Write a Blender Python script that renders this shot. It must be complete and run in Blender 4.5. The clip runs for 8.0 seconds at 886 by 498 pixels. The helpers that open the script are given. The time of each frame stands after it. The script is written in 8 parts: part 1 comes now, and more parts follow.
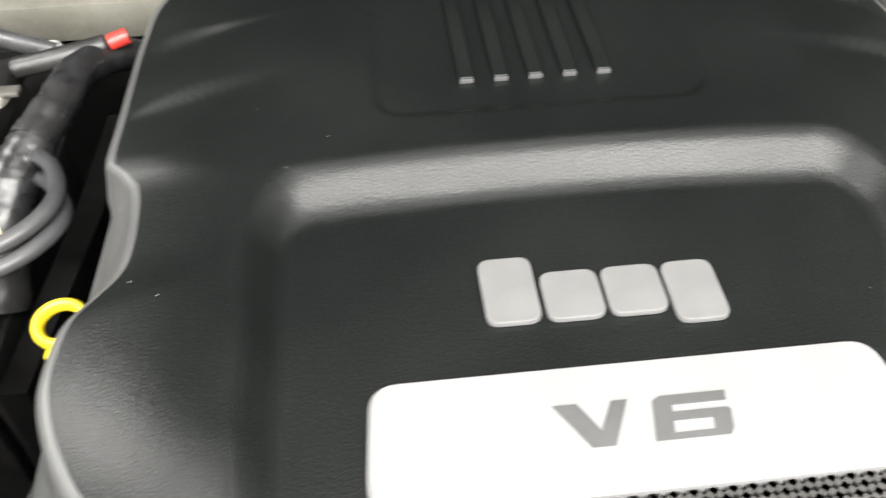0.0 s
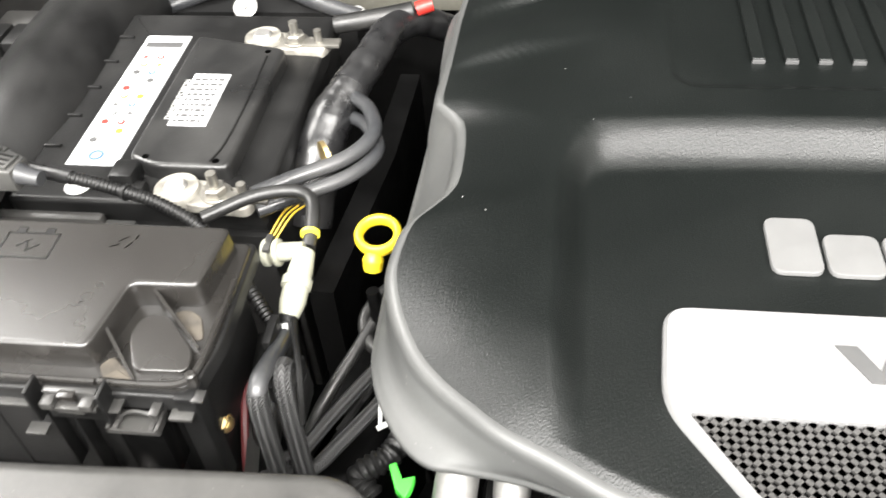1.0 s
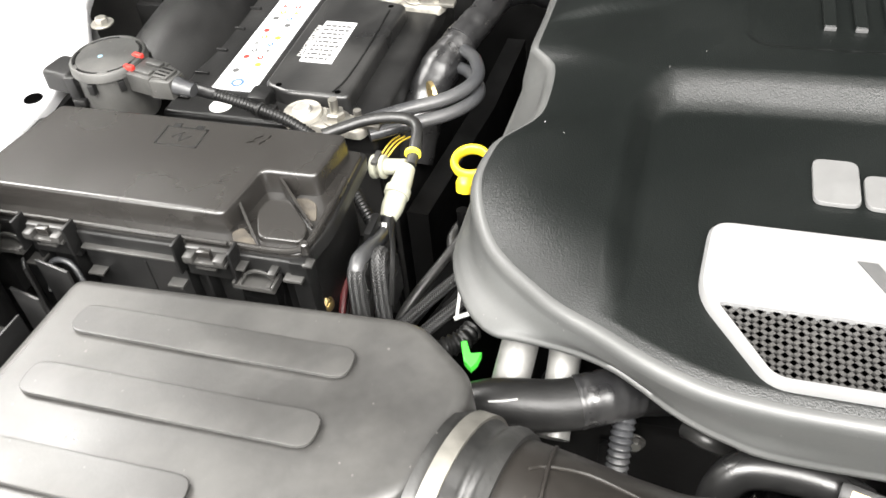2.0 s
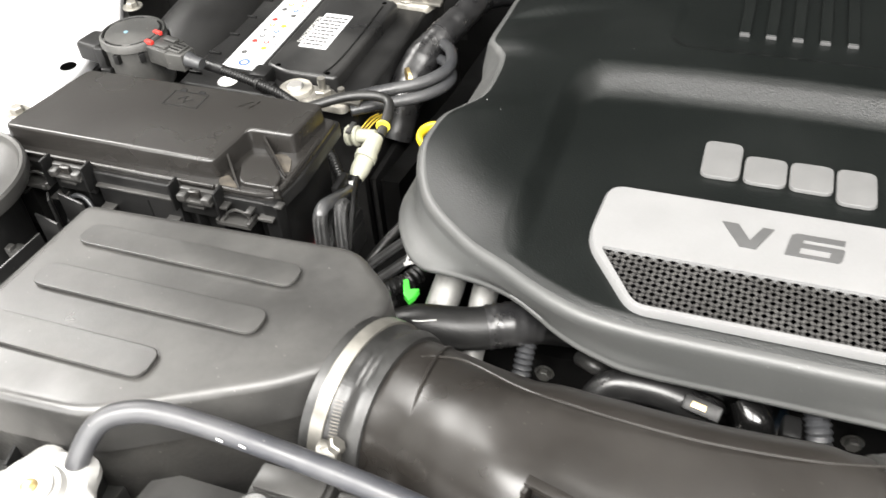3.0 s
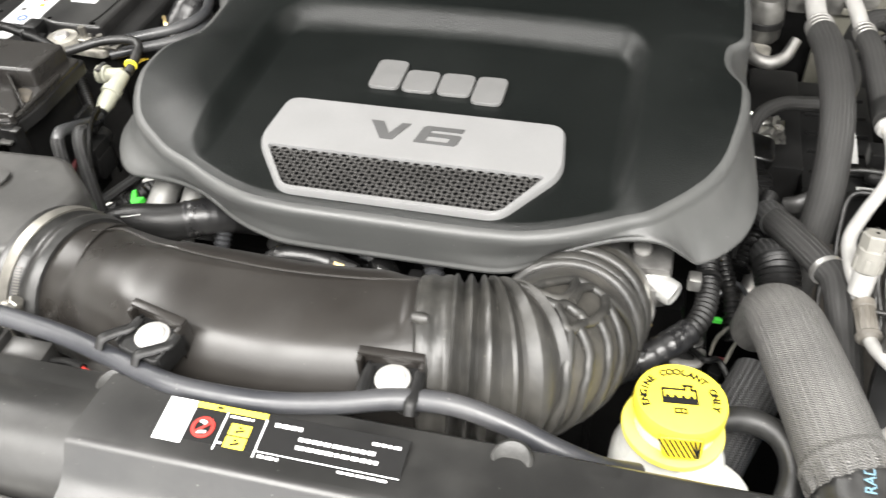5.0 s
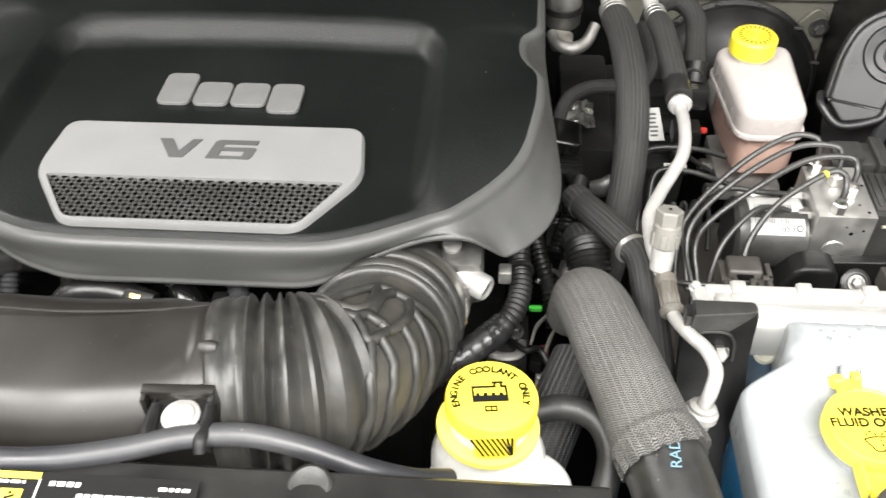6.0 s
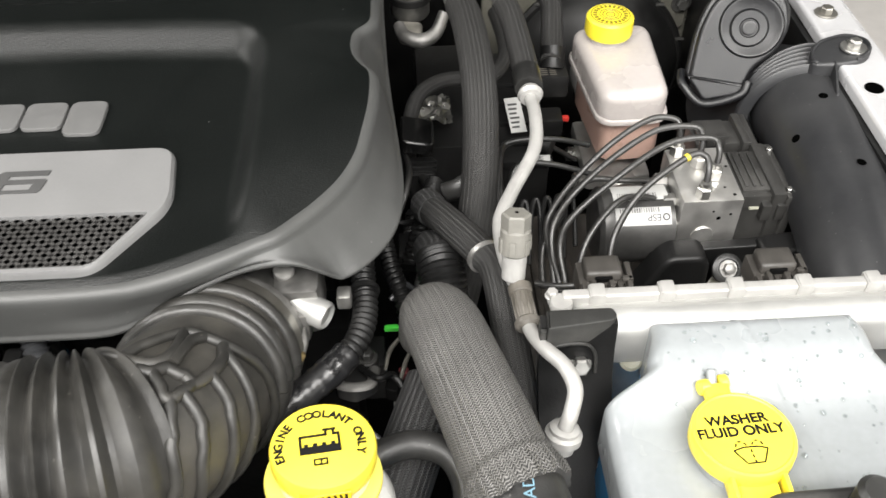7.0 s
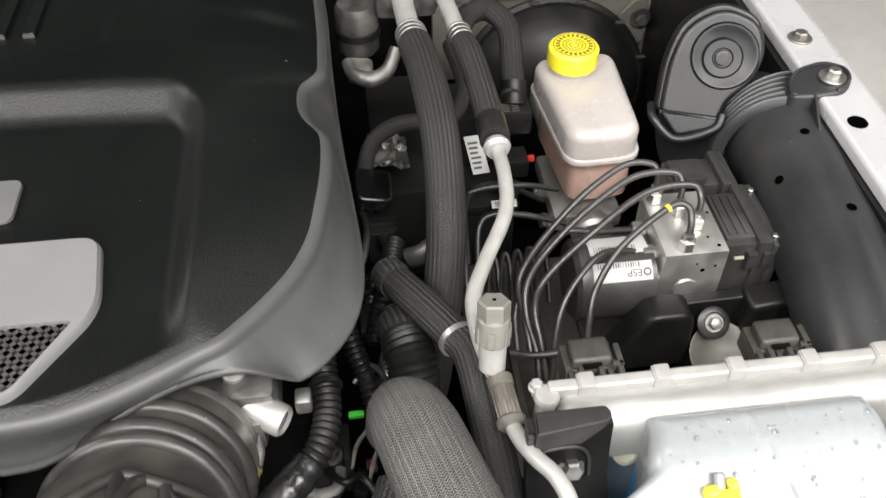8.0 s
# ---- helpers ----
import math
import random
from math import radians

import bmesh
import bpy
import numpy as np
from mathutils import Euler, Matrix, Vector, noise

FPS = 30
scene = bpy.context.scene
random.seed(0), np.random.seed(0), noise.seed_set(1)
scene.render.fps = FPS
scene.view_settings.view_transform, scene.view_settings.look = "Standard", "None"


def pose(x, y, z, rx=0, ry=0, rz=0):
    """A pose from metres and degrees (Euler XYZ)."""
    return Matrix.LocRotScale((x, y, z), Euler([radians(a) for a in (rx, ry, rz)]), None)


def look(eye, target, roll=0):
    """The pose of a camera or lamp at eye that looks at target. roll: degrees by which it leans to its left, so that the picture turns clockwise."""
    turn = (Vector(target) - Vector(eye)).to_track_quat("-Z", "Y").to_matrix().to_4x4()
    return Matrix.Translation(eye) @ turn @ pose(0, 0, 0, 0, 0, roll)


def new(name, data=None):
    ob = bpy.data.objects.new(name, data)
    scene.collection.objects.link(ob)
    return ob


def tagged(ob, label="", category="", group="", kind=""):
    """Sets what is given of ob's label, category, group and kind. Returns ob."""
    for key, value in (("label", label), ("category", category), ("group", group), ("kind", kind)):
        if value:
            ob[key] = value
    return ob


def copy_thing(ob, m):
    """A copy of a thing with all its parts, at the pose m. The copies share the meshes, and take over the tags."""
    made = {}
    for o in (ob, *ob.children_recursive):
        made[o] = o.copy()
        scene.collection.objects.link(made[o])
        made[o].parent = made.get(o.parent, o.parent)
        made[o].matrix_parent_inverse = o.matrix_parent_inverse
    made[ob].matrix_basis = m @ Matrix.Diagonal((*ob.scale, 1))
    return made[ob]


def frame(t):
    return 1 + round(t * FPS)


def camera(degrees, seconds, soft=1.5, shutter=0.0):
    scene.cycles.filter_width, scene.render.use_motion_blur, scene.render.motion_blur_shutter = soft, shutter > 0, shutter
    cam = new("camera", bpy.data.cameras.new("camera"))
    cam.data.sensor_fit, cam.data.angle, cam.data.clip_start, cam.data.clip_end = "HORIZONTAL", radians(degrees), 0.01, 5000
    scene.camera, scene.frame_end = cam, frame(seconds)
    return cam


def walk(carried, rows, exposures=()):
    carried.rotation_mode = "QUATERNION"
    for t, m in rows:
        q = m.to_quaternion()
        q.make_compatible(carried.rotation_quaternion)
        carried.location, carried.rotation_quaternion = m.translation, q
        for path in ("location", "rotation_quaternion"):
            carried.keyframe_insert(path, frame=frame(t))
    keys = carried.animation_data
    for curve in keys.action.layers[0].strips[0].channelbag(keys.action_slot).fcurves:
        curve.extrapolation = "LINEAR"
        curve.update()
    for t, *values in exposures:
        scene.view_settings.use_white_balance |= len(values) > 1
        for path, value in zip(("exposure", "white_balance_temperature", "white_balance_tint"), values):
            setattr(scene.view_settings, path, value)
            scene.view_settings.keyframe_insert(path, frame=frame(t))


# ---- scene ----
cam = camera(53.6, 8.0, 1.5, 0.3)
PATH = [
    (0, (-0.1093, -0.2418, 1.445), (0.0243, 1.1399, 0.005), -0.9),
    (0.5, (-0.1695, -0.2776, 1.458), (-0.2365, 1.1185, 0.028), -2.8),
    (1, (-0.1822, -0.3215, 1.468), (-0.4347, 1.0703, 0.053), -4.8),
    (1.5, (-0.1743, -0.3696, 1.468), (-0.5627, 1.0025, 0.065), -6),
    (1.7, (-0.1654, -0.3906, 1.472), (-0.6003, 0.9703, 0.073), -6.4),
    (2.8, (-0.0758, -0.5018, 1.512), (-0.6216, 0.865, 0.158), -4.4),
    (3, (-0.0478, -0.5128, 1.52), (-0.608, 0.8414, 0.159), -4.8),
    (3.5, (0.0301, -0.5372, 1.527), (-0.5584, 0.7979, 0.159), -5.9),
    (4, (0.0805, -0.5638, 1.539), (-0.5219, 0.7628, 0.168), -6.7),
    (4.5, (0.1366, -0.5848, 1.538), (-0.3991, 0.7637, 0.162), -5.2),
    (5, (0.1872, -0.5912, 1.54), (-0.2259, 0.7844, 0.149), -3.7),
    (5.2, (0.2017, -0.5878, 1.534), (-0.1534, 0.8039, 0.142), -3.3),
    (6.3, (0.2475, -0.5544, 1.525), (0.1935, 0.8694, 0.122), -0.5),
    (6.5, (0.2615, -0.5459, 1.516), (0.2465, 0.8758, 0.11), -0.1),
    (7, (0.2872, -0.5024, 1.493), (0.3577, 0.9101, 0.079), -0.6),
    (7.5, (0.294, -0.4578, 1.486), (0.4217, 0.9435, 0.064), -0.5),
    (8, (0.283, -0.4104, 1.491), (0.465, 0.9731, 0.058), 0.3),
]
walk(cam, [(t, look(eye, target, roll)) for t, eye, target, roll in PATH],
     exposures=[(0, .86), (1, 1.20), (1.5, 1.18), (3, .68), (4, .58), (5, .45), (6.5, .06), (7, -.15), (8, -.30)])


# ---- world and light ----
world = bpy.data.worlds.new("garage_air")
world.use_nodes = True
world.node_tree.nodes["Background"].inputs[0].default_value = (1.0, 0.98, 0.95, 1)
world.node_tree.nodes["Background"].inputs[1].default_value = 0.1
scene.world = world


def ceiling_lamp(x, y, z, sx, sy, power, tx=0, ty=0, tz=0):
    d = bpy.data.lights.new("ceiling_lamp", "AREA")
    d.shape, d.size, d.size_y, d.energy = "RECTANGLE", sx, sy, power
    d.color = (1.0, 0.975, 0.94)
    ob = new("ceiling_lamp", d)
    ob.matrix_world = look((x, y, z), (tx, ty, tz))
    return ob


for lx, ly, w, d, power in ((-2.5, 0.7, 1.4, 1.4, 95), (0.25, 0.3, 1.2, 0.4, 9), (0.85, 2.1, 1.2, 0.9, 8), (2.6, 0.6, 0.6, 1.6, 17)):
    ceiling_lamp(lx, ly, 3.1, w, d, power, lx, ly, 0)
for lx in (-1.0, 1.0):
    ceiling_lamp(lx, -1.55, 3.1, 1.7, 1.3, 165, lx, -1.55, 0)
# unseen fill panel added in front of the car to brighten front faces
front_fill = ceiling_lamp(0, -2.7, 2.0, 5.2, 2.1, 190, 0, 0, 2.0)
front_fill.name = "front_fill_light"
front_fill.data.color = (1.0, 0.985, 0.97)


# ---- materials ----
def mat(name, base, rough=0.5, metal=0.0, var=0.25, scale=18.0, bump=0.0, bscale=600.0, spec=0.5, dust=0.0, dustc=(0.32, 0.31, 0.29), coat=0.0, rvar=0.12):
    """A surface with two scales of colour variation, grain relief and an optional film of dust."""
    m = bpy.data.materials.new(name)
    m.use_nodes = True
    nt = m.node_tree
    N, Lk = nt.nodes, nt.links
    b = N["Principled BSDF"]
    tc = N.new("ShaderNodeTexCoord")
    n1 = N.new("ShaderNodeTexNoise")
    n1.inputs["Scale"].default_value, n1.inputs["Detail"].default_value = scale, 4
    n2 = N.new("ShaderNodeTexNoise")
    n2.inputs["Scale"].default_value, n2.inputs["Detail"].default_value = bscale * 0.35, 2
    Lk.new(tc.outputs["Object"], n1.inputs["Vector"])
    Lk.new(tc.outputs["Object"], n2.inputs["Vector"])
    add = N.new("ShaderNodeMath")
    add.operation = "MULTIPLY_ADD"
    add.inputs[1].default_value = 0.65
    Lk.new(n1.outputs["Fac"], add.inputs[0])
    mul = N.new("ShaderNodeMath")
    mul.operation = "MULTIPLY"
    mul.inputs[1].default_value = 0.35
    Lk.new(n2.outputs["Fac"], mul.inputs[0])
    Lk.new(mul.outputs[0], add.inputs[2])
    ramp = N.new("ShaderNodeMapRange")
    ramp.inputs["From Min"].default_value, ramp.inputs["From Max"].default_value = 0.3, 0.7
    ramp.inputs["To Min"].default_value, ramp.inputs["To Max"].default_value = 1 - var, 1 + var
    Lk.new(add.outputs[0], ramp.inputs["Value"])
    mix = N.new("ShaderNodeVectorMath")
    mix.operation = "SCALE"
    mix.inputs[0].default_value = base
    Lk.new(ramp.outputs[0], mix.inputs["Scale"])
    last = mix.outputs[0]
    if dust:
        nd = N.new("ShaderNodeTexNoise")
        nd.inputs["Scale"].default_value, nd.inputs["Detail"].default_value = 9.0, 6
        nd.inputs["Roughness"].default_value = 0.65
        Lk.new(tc.outputs["Object"], nd.inputs["Vector"])
        dr = N.new("ShaderNodeMapRange")
        dr.inputs["From Min"].default_value, dr.inputs["From Max"].default_value = 0.45, 0.75
        dr.inputs["To Min"].default_value, dr.inputs["To Max"].default_value = 0.0, dust
        Lk.new(nd.outputs["Fac"], dr.inputs["Value"])
        mx = N.new("ShaderNodeMix")
        mx.data_type = "RGBA"
        mx.inputs["B"].default_value = (*dustc, 1)
        Lk.new(dr.outputs[0], mx.inputs["Factor"])
        Lk.new(last, mx.inputs["A"])
        last = mx.outputs["Result"]
    if dust > 0.02:
        # scattered specks of grit
        vo = N.new("ShaderNodeTexVoronoi")
        vo.inputs["Scale"].default_value = 230.0
        Lk.new(tc.outputs["Object"], vo.inputs["Vector"])
        pick = N.new("ShaderNodeSeparateColor")
        Lk.new(vo.outputs["Color"], pick.inputs[0])
        size = N.new("ShaderNodeMapRange")
        size.inputs["From Min"].default_value, size.inputs["From Max"].default_value = 0.80, 1.0
        size.inputs["To Min"].default_value, size.inputs["To Max"].default_value = 0.0, 0.17
        Lk.new(pick.outputs[0], size.inputs["Value"])
        near = N.new("ShaderNodeMath")
        near.operation = "LESS_THAN"
        Lk.new(vo.outputs["Distance"], near.inputs[0])
        Lk.new(size.outputs[0], near.inputs[1])
        amount = N.new("ShaderNodeMath")
        amount.operation = "MULTIPLY"
        amount.inputs[1].default_value = min(0.10 + dust, 0.35)
        Lk.new(near.outputs[0], amount.inputs[0])
        grit = N.new("ShaderNodeMix")
        grit.data_type = "RGBA"
        grit.inputs["B"].default_value = (*dustc, 1)
        Lk.new(amount.outputs[0], grit.inputs["Factor"])
        Lk.new(last, grit.inputs["A"])
        last = grit.outputs["Result"]
    Lk.new(last, b.inputs["Base Color"])
    rr = N.new("ShaderNodeMapRange")
    rr.inputs["From Min"].default_value, rr.inputs["From Max"].default_value = 0.3, 0.7
    rr.inputs["To Min"].default_value, rr.inputs["To Max"].default_value = max(rough - rvar, 0.02), min(rough + rvar, 1)
    Lk.new(n1.outputs["Fac"], rr.inputs["Value"])
    Lk.new(rr.outputs[0], b.inputs["Roughness"])
    b.inputs["Metallic"].default_value = metal
    b.inputs["Specular IOR Level"].default_value = spec
    b.inputs["Coat Weight"].default_value = coat
    if bump:
        nb = N.new("ShaderNodeTexNoise")
        nb.inputs["Scale"].default_value, nb.inputs["Detail"].default_value = bscale, 2
        Lk.new(tc.outputs["Object"], nb.inputs["Vector"])
        bp = N.new("ShaderNodeBump")
        bp.inputs["Strength"].default_value, bp.inputs["Distance"].default_value = bump, 0.001
        Lk.new(nb.outputs["Fac"], bp.inputs["Height"])
        Lk.new(bp.outputs[0], b.inputs["Normal"])
    return m


def braid(name, base, light, pitch, fold_width, fold_depth=0.5, rough=0.55):
    """Woven sleeving: two sets of strands crossing at an angle, laid out on the hose's own length and girth."""
    m = bpy.data.materials.new(name)
    m.use_nodes = True
    nt = m.node_tree
    N, Lk = nt.nodes, nt.links
    b = N["Principled BSDF"]
    uv = N.new("ShaderNodeUVMap")
    sep = N.new("ShaderNodeSeparateXYZ")
    Lk.new(uv.outputs[0], sep.inputs[0])

    def m2(op, a, c):
        n = N.new("ShaderNodeMath")
        n.operation = op
        for i, v in enumerate((a, c)):
            if isinstance(v, (int, float)):
                n.inputs[i].default_value = v
            else:
                Lk.new(v, n.inputs[i])
        return n.outputs[0]
    # columns of slanting stitches that lean the other way in each next column
    k = 2 * math.pi / pitch
    zig = m2("PINGPONG", sep.outputs[0], pitch * 1.1)
    stitch = m2("SINE", m2("MULTIPLY", m2("ADD", sep.outputs[1], m2("MULTIPLY", zig, 0.9)), k), 0)
    column = m2("SINE", m2("MULTIPLY", sep.outputs[0], math.pi / (pitch * 1.1)), 0)
    fold = m2("SINE", m2("MULTIPLY", sep.outputs[0], 2 * math.pi / fold_width), 0)
    w = m2("ADD", m2("ADD", m2("MULTIPLY", stitch, 0.55), m2("MULTIPLY", m2("ABSOLUTE", column, 0), 0.35)), m2("MULTIPLY", fold, fold_depth))
    mr = N.new("ShaderNodeMapRange")
    mr.inputs["From Min"].default_value, mr.inputs["From Max"].default_value = -0.4, 1.25
    Lk.new(w, mr.inputs["Value"])
    mx = N.new("ShaderNodeMix")
    mx.data_type = "RGBA"
    mx.inputs["A"].default_value, mx.inputs["B"].default_value = (*base, 1), (*light, 1)
    Lk.new(mr.outputs[0], mx.inputs["Factor"])
    nz = N.new("ShaderNodeTexNoise")
    nz.inputs["Scale"].default_value = 30
    tc = N.new("ShaderNodeTexCoord")
    Lk.new(tc.outputs["Object"], nz.inputs["Vector"])
    nr = N.new("ShaderNodeMapRange")
    nr.inputs["To Min"].default_value, nr.inputs["To Max"].default_value = 0.6, 1.4
    Lk.new(nz.outputs["Fac"], nr.inputs["Value"])
    sc = N.new("ShaderNodeVectorMath")
    sc.operation = "SCALE"
    Lk.new(mx.outputs["Result"], sc.inputs[0])
    Lk.new(nr.outputs[0], sc.inputs["Scale"])
    Lk.new(sc.outputs[0], b.inputs["Base Color"])
    b.inputs["Roughness"].default_value = rough
    bp = N.new("ShaderNodeBump")
    bp.inputs["Strength"].default_value, bp.inputs["Distance"].default_value = 0.8, 0.001
    Lk.new(mr.outputs[0], bp.inputs["Height"])
    Lk.new(bp.outputs[0], b.inputs["Normal"])
    return m


def glassy(name, base, rough, trans, ior=1.3):
    """Milky moulded plastic that lets some light through."""
    m = mat(name, base, rough, var=0.08, scale=12)
    b = m.node_tree.nodes["Principled BSDF"]
    b.inputs["Subsurface Weight"].default_value = trans
    b.inputs["Subsurface Radius"].default_value = (0.02, 0.02, 0.02)
    b.inputs["Subsurface Scale"].default_value = 0.5
    return m


M_COVER = mat("grained_black_plastic", (0.0026, 0.0034, 0.0031), 0.35, var=0.2, scale=7, bump=0.28, bscale=900, dust=0.003, rvar=0.08, spec=0.30)
# cover plastic made lighter: the front light on the skirt is painted in
M_SKIRT = mat("cover_plastic_painted_lit", (0.042, 0.043, 0.042), 0.44, var=0.1, scale=9, bump=0.08, bscale=1400, dust=0.04, rvar=0.05)
M_SATIN = mat("satin_black_plastic", (0.009, 0.009, 0.009), 0.34, var=0.25, scale=10, bump=0.1, bscale=500, dust=0.05)
M_BLACK = mat("matt_black_plastic", (0.0055, 0.0055, 0.0055), 0.42, var=0.3, scale=20, bump=0.15, bscale=500, dust=0.014, spec=0.30)
M_DUSTY = mat("dusty_black_plastic", (0.018, 0.018, 0.017), 0.5, var=0.3, scale=14, bump=0.15, bscale=500, dust=0.14)
M_POCKET = mat("dust_covered_rubber", (0.026, 0.025, 0.0225), 0.46, var=0.3, scale=25, bump=0.1, bscale=300, dust=0.3, dustc=(0.24, 0.22, 0.185))
M_PANEL = mat("satin_moulded_black_panel", (0.008, 0.008, 0.0077), 0.40, var=0.2, scale=9, bump=0.04, bscale=500, dust=0.05)
M_RUBBER = mat("black_rubber", (0.010, 0.010, 0.0097), 0.42, var=0.3, scale=25, bump=0.15, bscale=400, dust=0.06, spec=0.5)
M_LID = mat("scuffed_grey_black_plastic", (0.024, 0.0235, 0.0225), 0.36, var=0.25, scale=11, bump=0.04, bscale=500, dust=0.09, spec=0.6)
M_FUSE = mat("satin_brown_black_lid_plastic", (0.0130, 0.0121, 0.0111), 0.26, var=0.1, scale=12, bump=0.05, bscale=450, rvar=0.03, spec=0.6)
M_COWL = mat("worn_black_cowl_plastic", (0.014, 0.0138, 0.0133), 0.42, var=0.25, scale=11, bump=0.05, bscale=500, dust=0.06)
M_PIPEGREY = mat("mottled_bare_pipe", (0.20, 0.198, 0.19), 0.5, metal=0.4, var=0.35, scale=60, bump=0.2, bscale=250)
M_MOTOR = mat("dark_plated_motor_can", (0.065, 0.064, 0.062), 0.4, metal=0.6, var=0.2, scale=40)
M_MOUNT = mat("dusty_brown_black_rubber", (0.030, 0.0275, 0.0245), 0.5, var=0.3, scale=40, bump=0.2, bscale=300, dust=0.2, dustc=(0.22, 0.2, 0.175))
M_TRAY = mat("dusty_brown_tray", (0.030, 0.0265, 0.0225), 0.5, var=0.35, scale=20, bump=0.1, bscale=200, dust=0.15, dustc=(0.22, 0.195, 0.165))
M_DIRT = mat("dry_tan_dirt", (0.040, 0.034, 0.026), 0.85, var=0.5, scale=90, bump=0.5, bscale=300)
# dust and scuffs over a base darkened for the wall's shade
M_SCUFF = mat("scuffed_dusty_shaded_wall", (0.0075, 0.0074, 0.007), 0.45, var=0.4, scale=35, bump=0.25, bscale=260, dust=0.16, dustc=(0.2, 0.19, 0.17))
M_BELLOWS = mat("dusty_bellows_rubber", (0.019, 0.0186, 0.0172), 0.42, var=0.3, scale=25, bump=0.12, bscale=400, dust=0.16, dustc=(0.24, 0.225, 0.195))
M_MAROON = mat("dull_maroon_plastic", (0.10, 0.018, 0.02), 0.45, var=0.2)
M_CAP = mat("aged_cream_nylon", (0.14, 0.136, 0.122), 0.45, var=0.12, scale=60, dust=0.1)
M_DUSTGREY = mat("dusty_grey_fitting", (0.075, 0.068, 0.057), 0.5, var=0.3, scale=60, bump=0.2, bscale=300, dust=0.2)
M_DULLALU = mat("dull_cast_metal", (0.25, 0.245, 0.235), 0.48, metal=0.85, var=0.35, scale=45, bump=0.4, bscale=220)
M_BROWN = mat("brownish_black_duct_plastic", (0.0115, 0.0102, 0.0090), 0.36, var=0.2, scale=12, bump=0.04, bscale=450, dust=0.03, dustc=(0.16, 0.145, 0.125))
# dark metal, near-black and almost glossless: the shade of gaps is painted in
M_DARK = mat("dark_metal_with_gap_shade", (0.0025, 0.0025, 0.0025), 0.5, var=0.5, scale=30, bump=0.2, bscale=200, spec=0.08)
M_SILVER = mat("silver_painted_plastic", (0.21, 0.21, 0.21), 0.42, metal=0.35, var=0.04, scale=30, bump=0.05, bscale=1500, rvar=0.04)
M_LOGO = mat("pale_grey_raised_lettering", (0.095, 0.095, 0.094), 0.45, var=0.06, scale=40)
M_STICKER = mat("greyed_sticker", (0.38, 0.38, 0.37), 0.4, var=0.06, scale=40)
M_TUBE = mat("worn_matt_black_tube_plastic", (0.0175, 0.0180, 0.0195), 0.42, var=0.2, scale=9, bump=0.05, bscale=500, dust=0.035)
M_HORN = mat("satin_blue_black_horn_plastic", (0.006, 0.0062, 0.0072), 0.36, var=0.25, scale=20, bump=0.08, bscale=500, dust=0.02)
M_RIBEND = mat("rib_end_painted_lit", (0.05, 0.05, 0.05), 0.4, var=0.1)
M_GLOSS = mat("glossy_black_housing", (0.003, 0.003, 0.003), 0.16, var=0.2, scale=20, spec=0.45)
M_DIP = mat("deep_yellow_plastic", (0.62, 0.47, 0.02), 0.38, var=0.06, scale=30)
M_INK = mat("dark_grey_print", (0.05, 0.05, 0.05), 0.5, var=0.1)
M_BLACKINK = mat("black_print", (0.008, 0.008, 0.008), 0.6, var=0.1, spec=0.12)
M_MESH = mat("dark_grille_plastic", (0.035, 0.034, 0.033), 0.4, var=0.2)
M_HOSE = mat("blue_grey_rubber_hose", (0.021, 0.022, 0.0255), 0.40, var=0.2, scale=20, dust=0.1)
M_ALU = mat("cast_aluminium", (0.58, 0.57, 0.55), 0.42, metal=0.9, var=0.15, scale=40, bump=0.2, bscale=300)
M_BRIGHT = mat("bright_aluminium", (0.47, 0.47, 0.455), 0.40, metal=0.6, var=0.1, scale=30, bump=0.1, bscale=200)
M_CLAMP = mat("dull_clamp_steel", (0.26, 0.25, 0.225), 0.4, metal=0.85, var=0.15, scale=60)
M_STEEL = mat("zinc_plated_steel", (0.46, 0.455, 0.435), 0.34, metal=0.95, var=0.15, scale=60)
M_WHITEMETAL = mat("pale_bare_metal", (0.36, 0.355, 0.342), 0.42, metal=0.35, var=0.12, scale=60, bump=0.1, bscale=300)
M_YELLOW = mat("yellow_plastic", (0.80, 0.66, 0.055), 0.38, var=0.06, scale=30)
M_PALEYEL = mat("pale_yellow_plastic", (0.82, 0.72, 0.12), 0.4, var=0.06, scale=30)
M_OLIVEYEL = mat("dull_yellow_wire", (0.45, 0.32, 0.03), 0.45, var=0.2)
M_CAPYEL = mat("deep_yellow_cap_plastic", (0.74, 0.62, 0.035), 0.36, var=0.06, scale=30)
M_CASTDARK = mat("dull_dark_cast_metal", (0.10, 0.098, 0.092), 0.5, metal=0.5, var=0.5, scale=60, bump=0.5, bscale=160)
M_CREAM = mat("off_white_nylon", (0.25, 0.25, 0.20), 0.42, var=0.1, scale=60)
M_WHITE = mat("white_label", (0.78, 0.78, 0.79), 0.5, var=0.03)
M_WHITETANK = glassy("white_tank_plastic", (0.60, 0.60, 0.57), 0.3, 0.25)
M_LABEL = mat("grey_white_paper_label", (0.46, 0.465, 0.47), 0.5, var=0.05)
M_TANK = glassy("milky_tank_plastic", (0.24, 0.255, 0.262), 0.22, 0.25)
M_RESV = glassy("brownish_milky_plastic", (0.385, 0.355, 0.34), 0.24, 0.35)
M_FLUIDPINK = glassy("pinkish_fluid_seen_through_plastic", (0.40, 0.27, 0.225), 0.28, 0.3)
M_BLUE = glassy("blue_washer_fluid", (0.02, 0.20, 0.44), 0.3, 0.2)
M_FENDER = mat("silver_body_paint", (0.52, 0.52, 0.53), 0.3, metal=0.3, var=0.05, scale=10, coat=0.4)
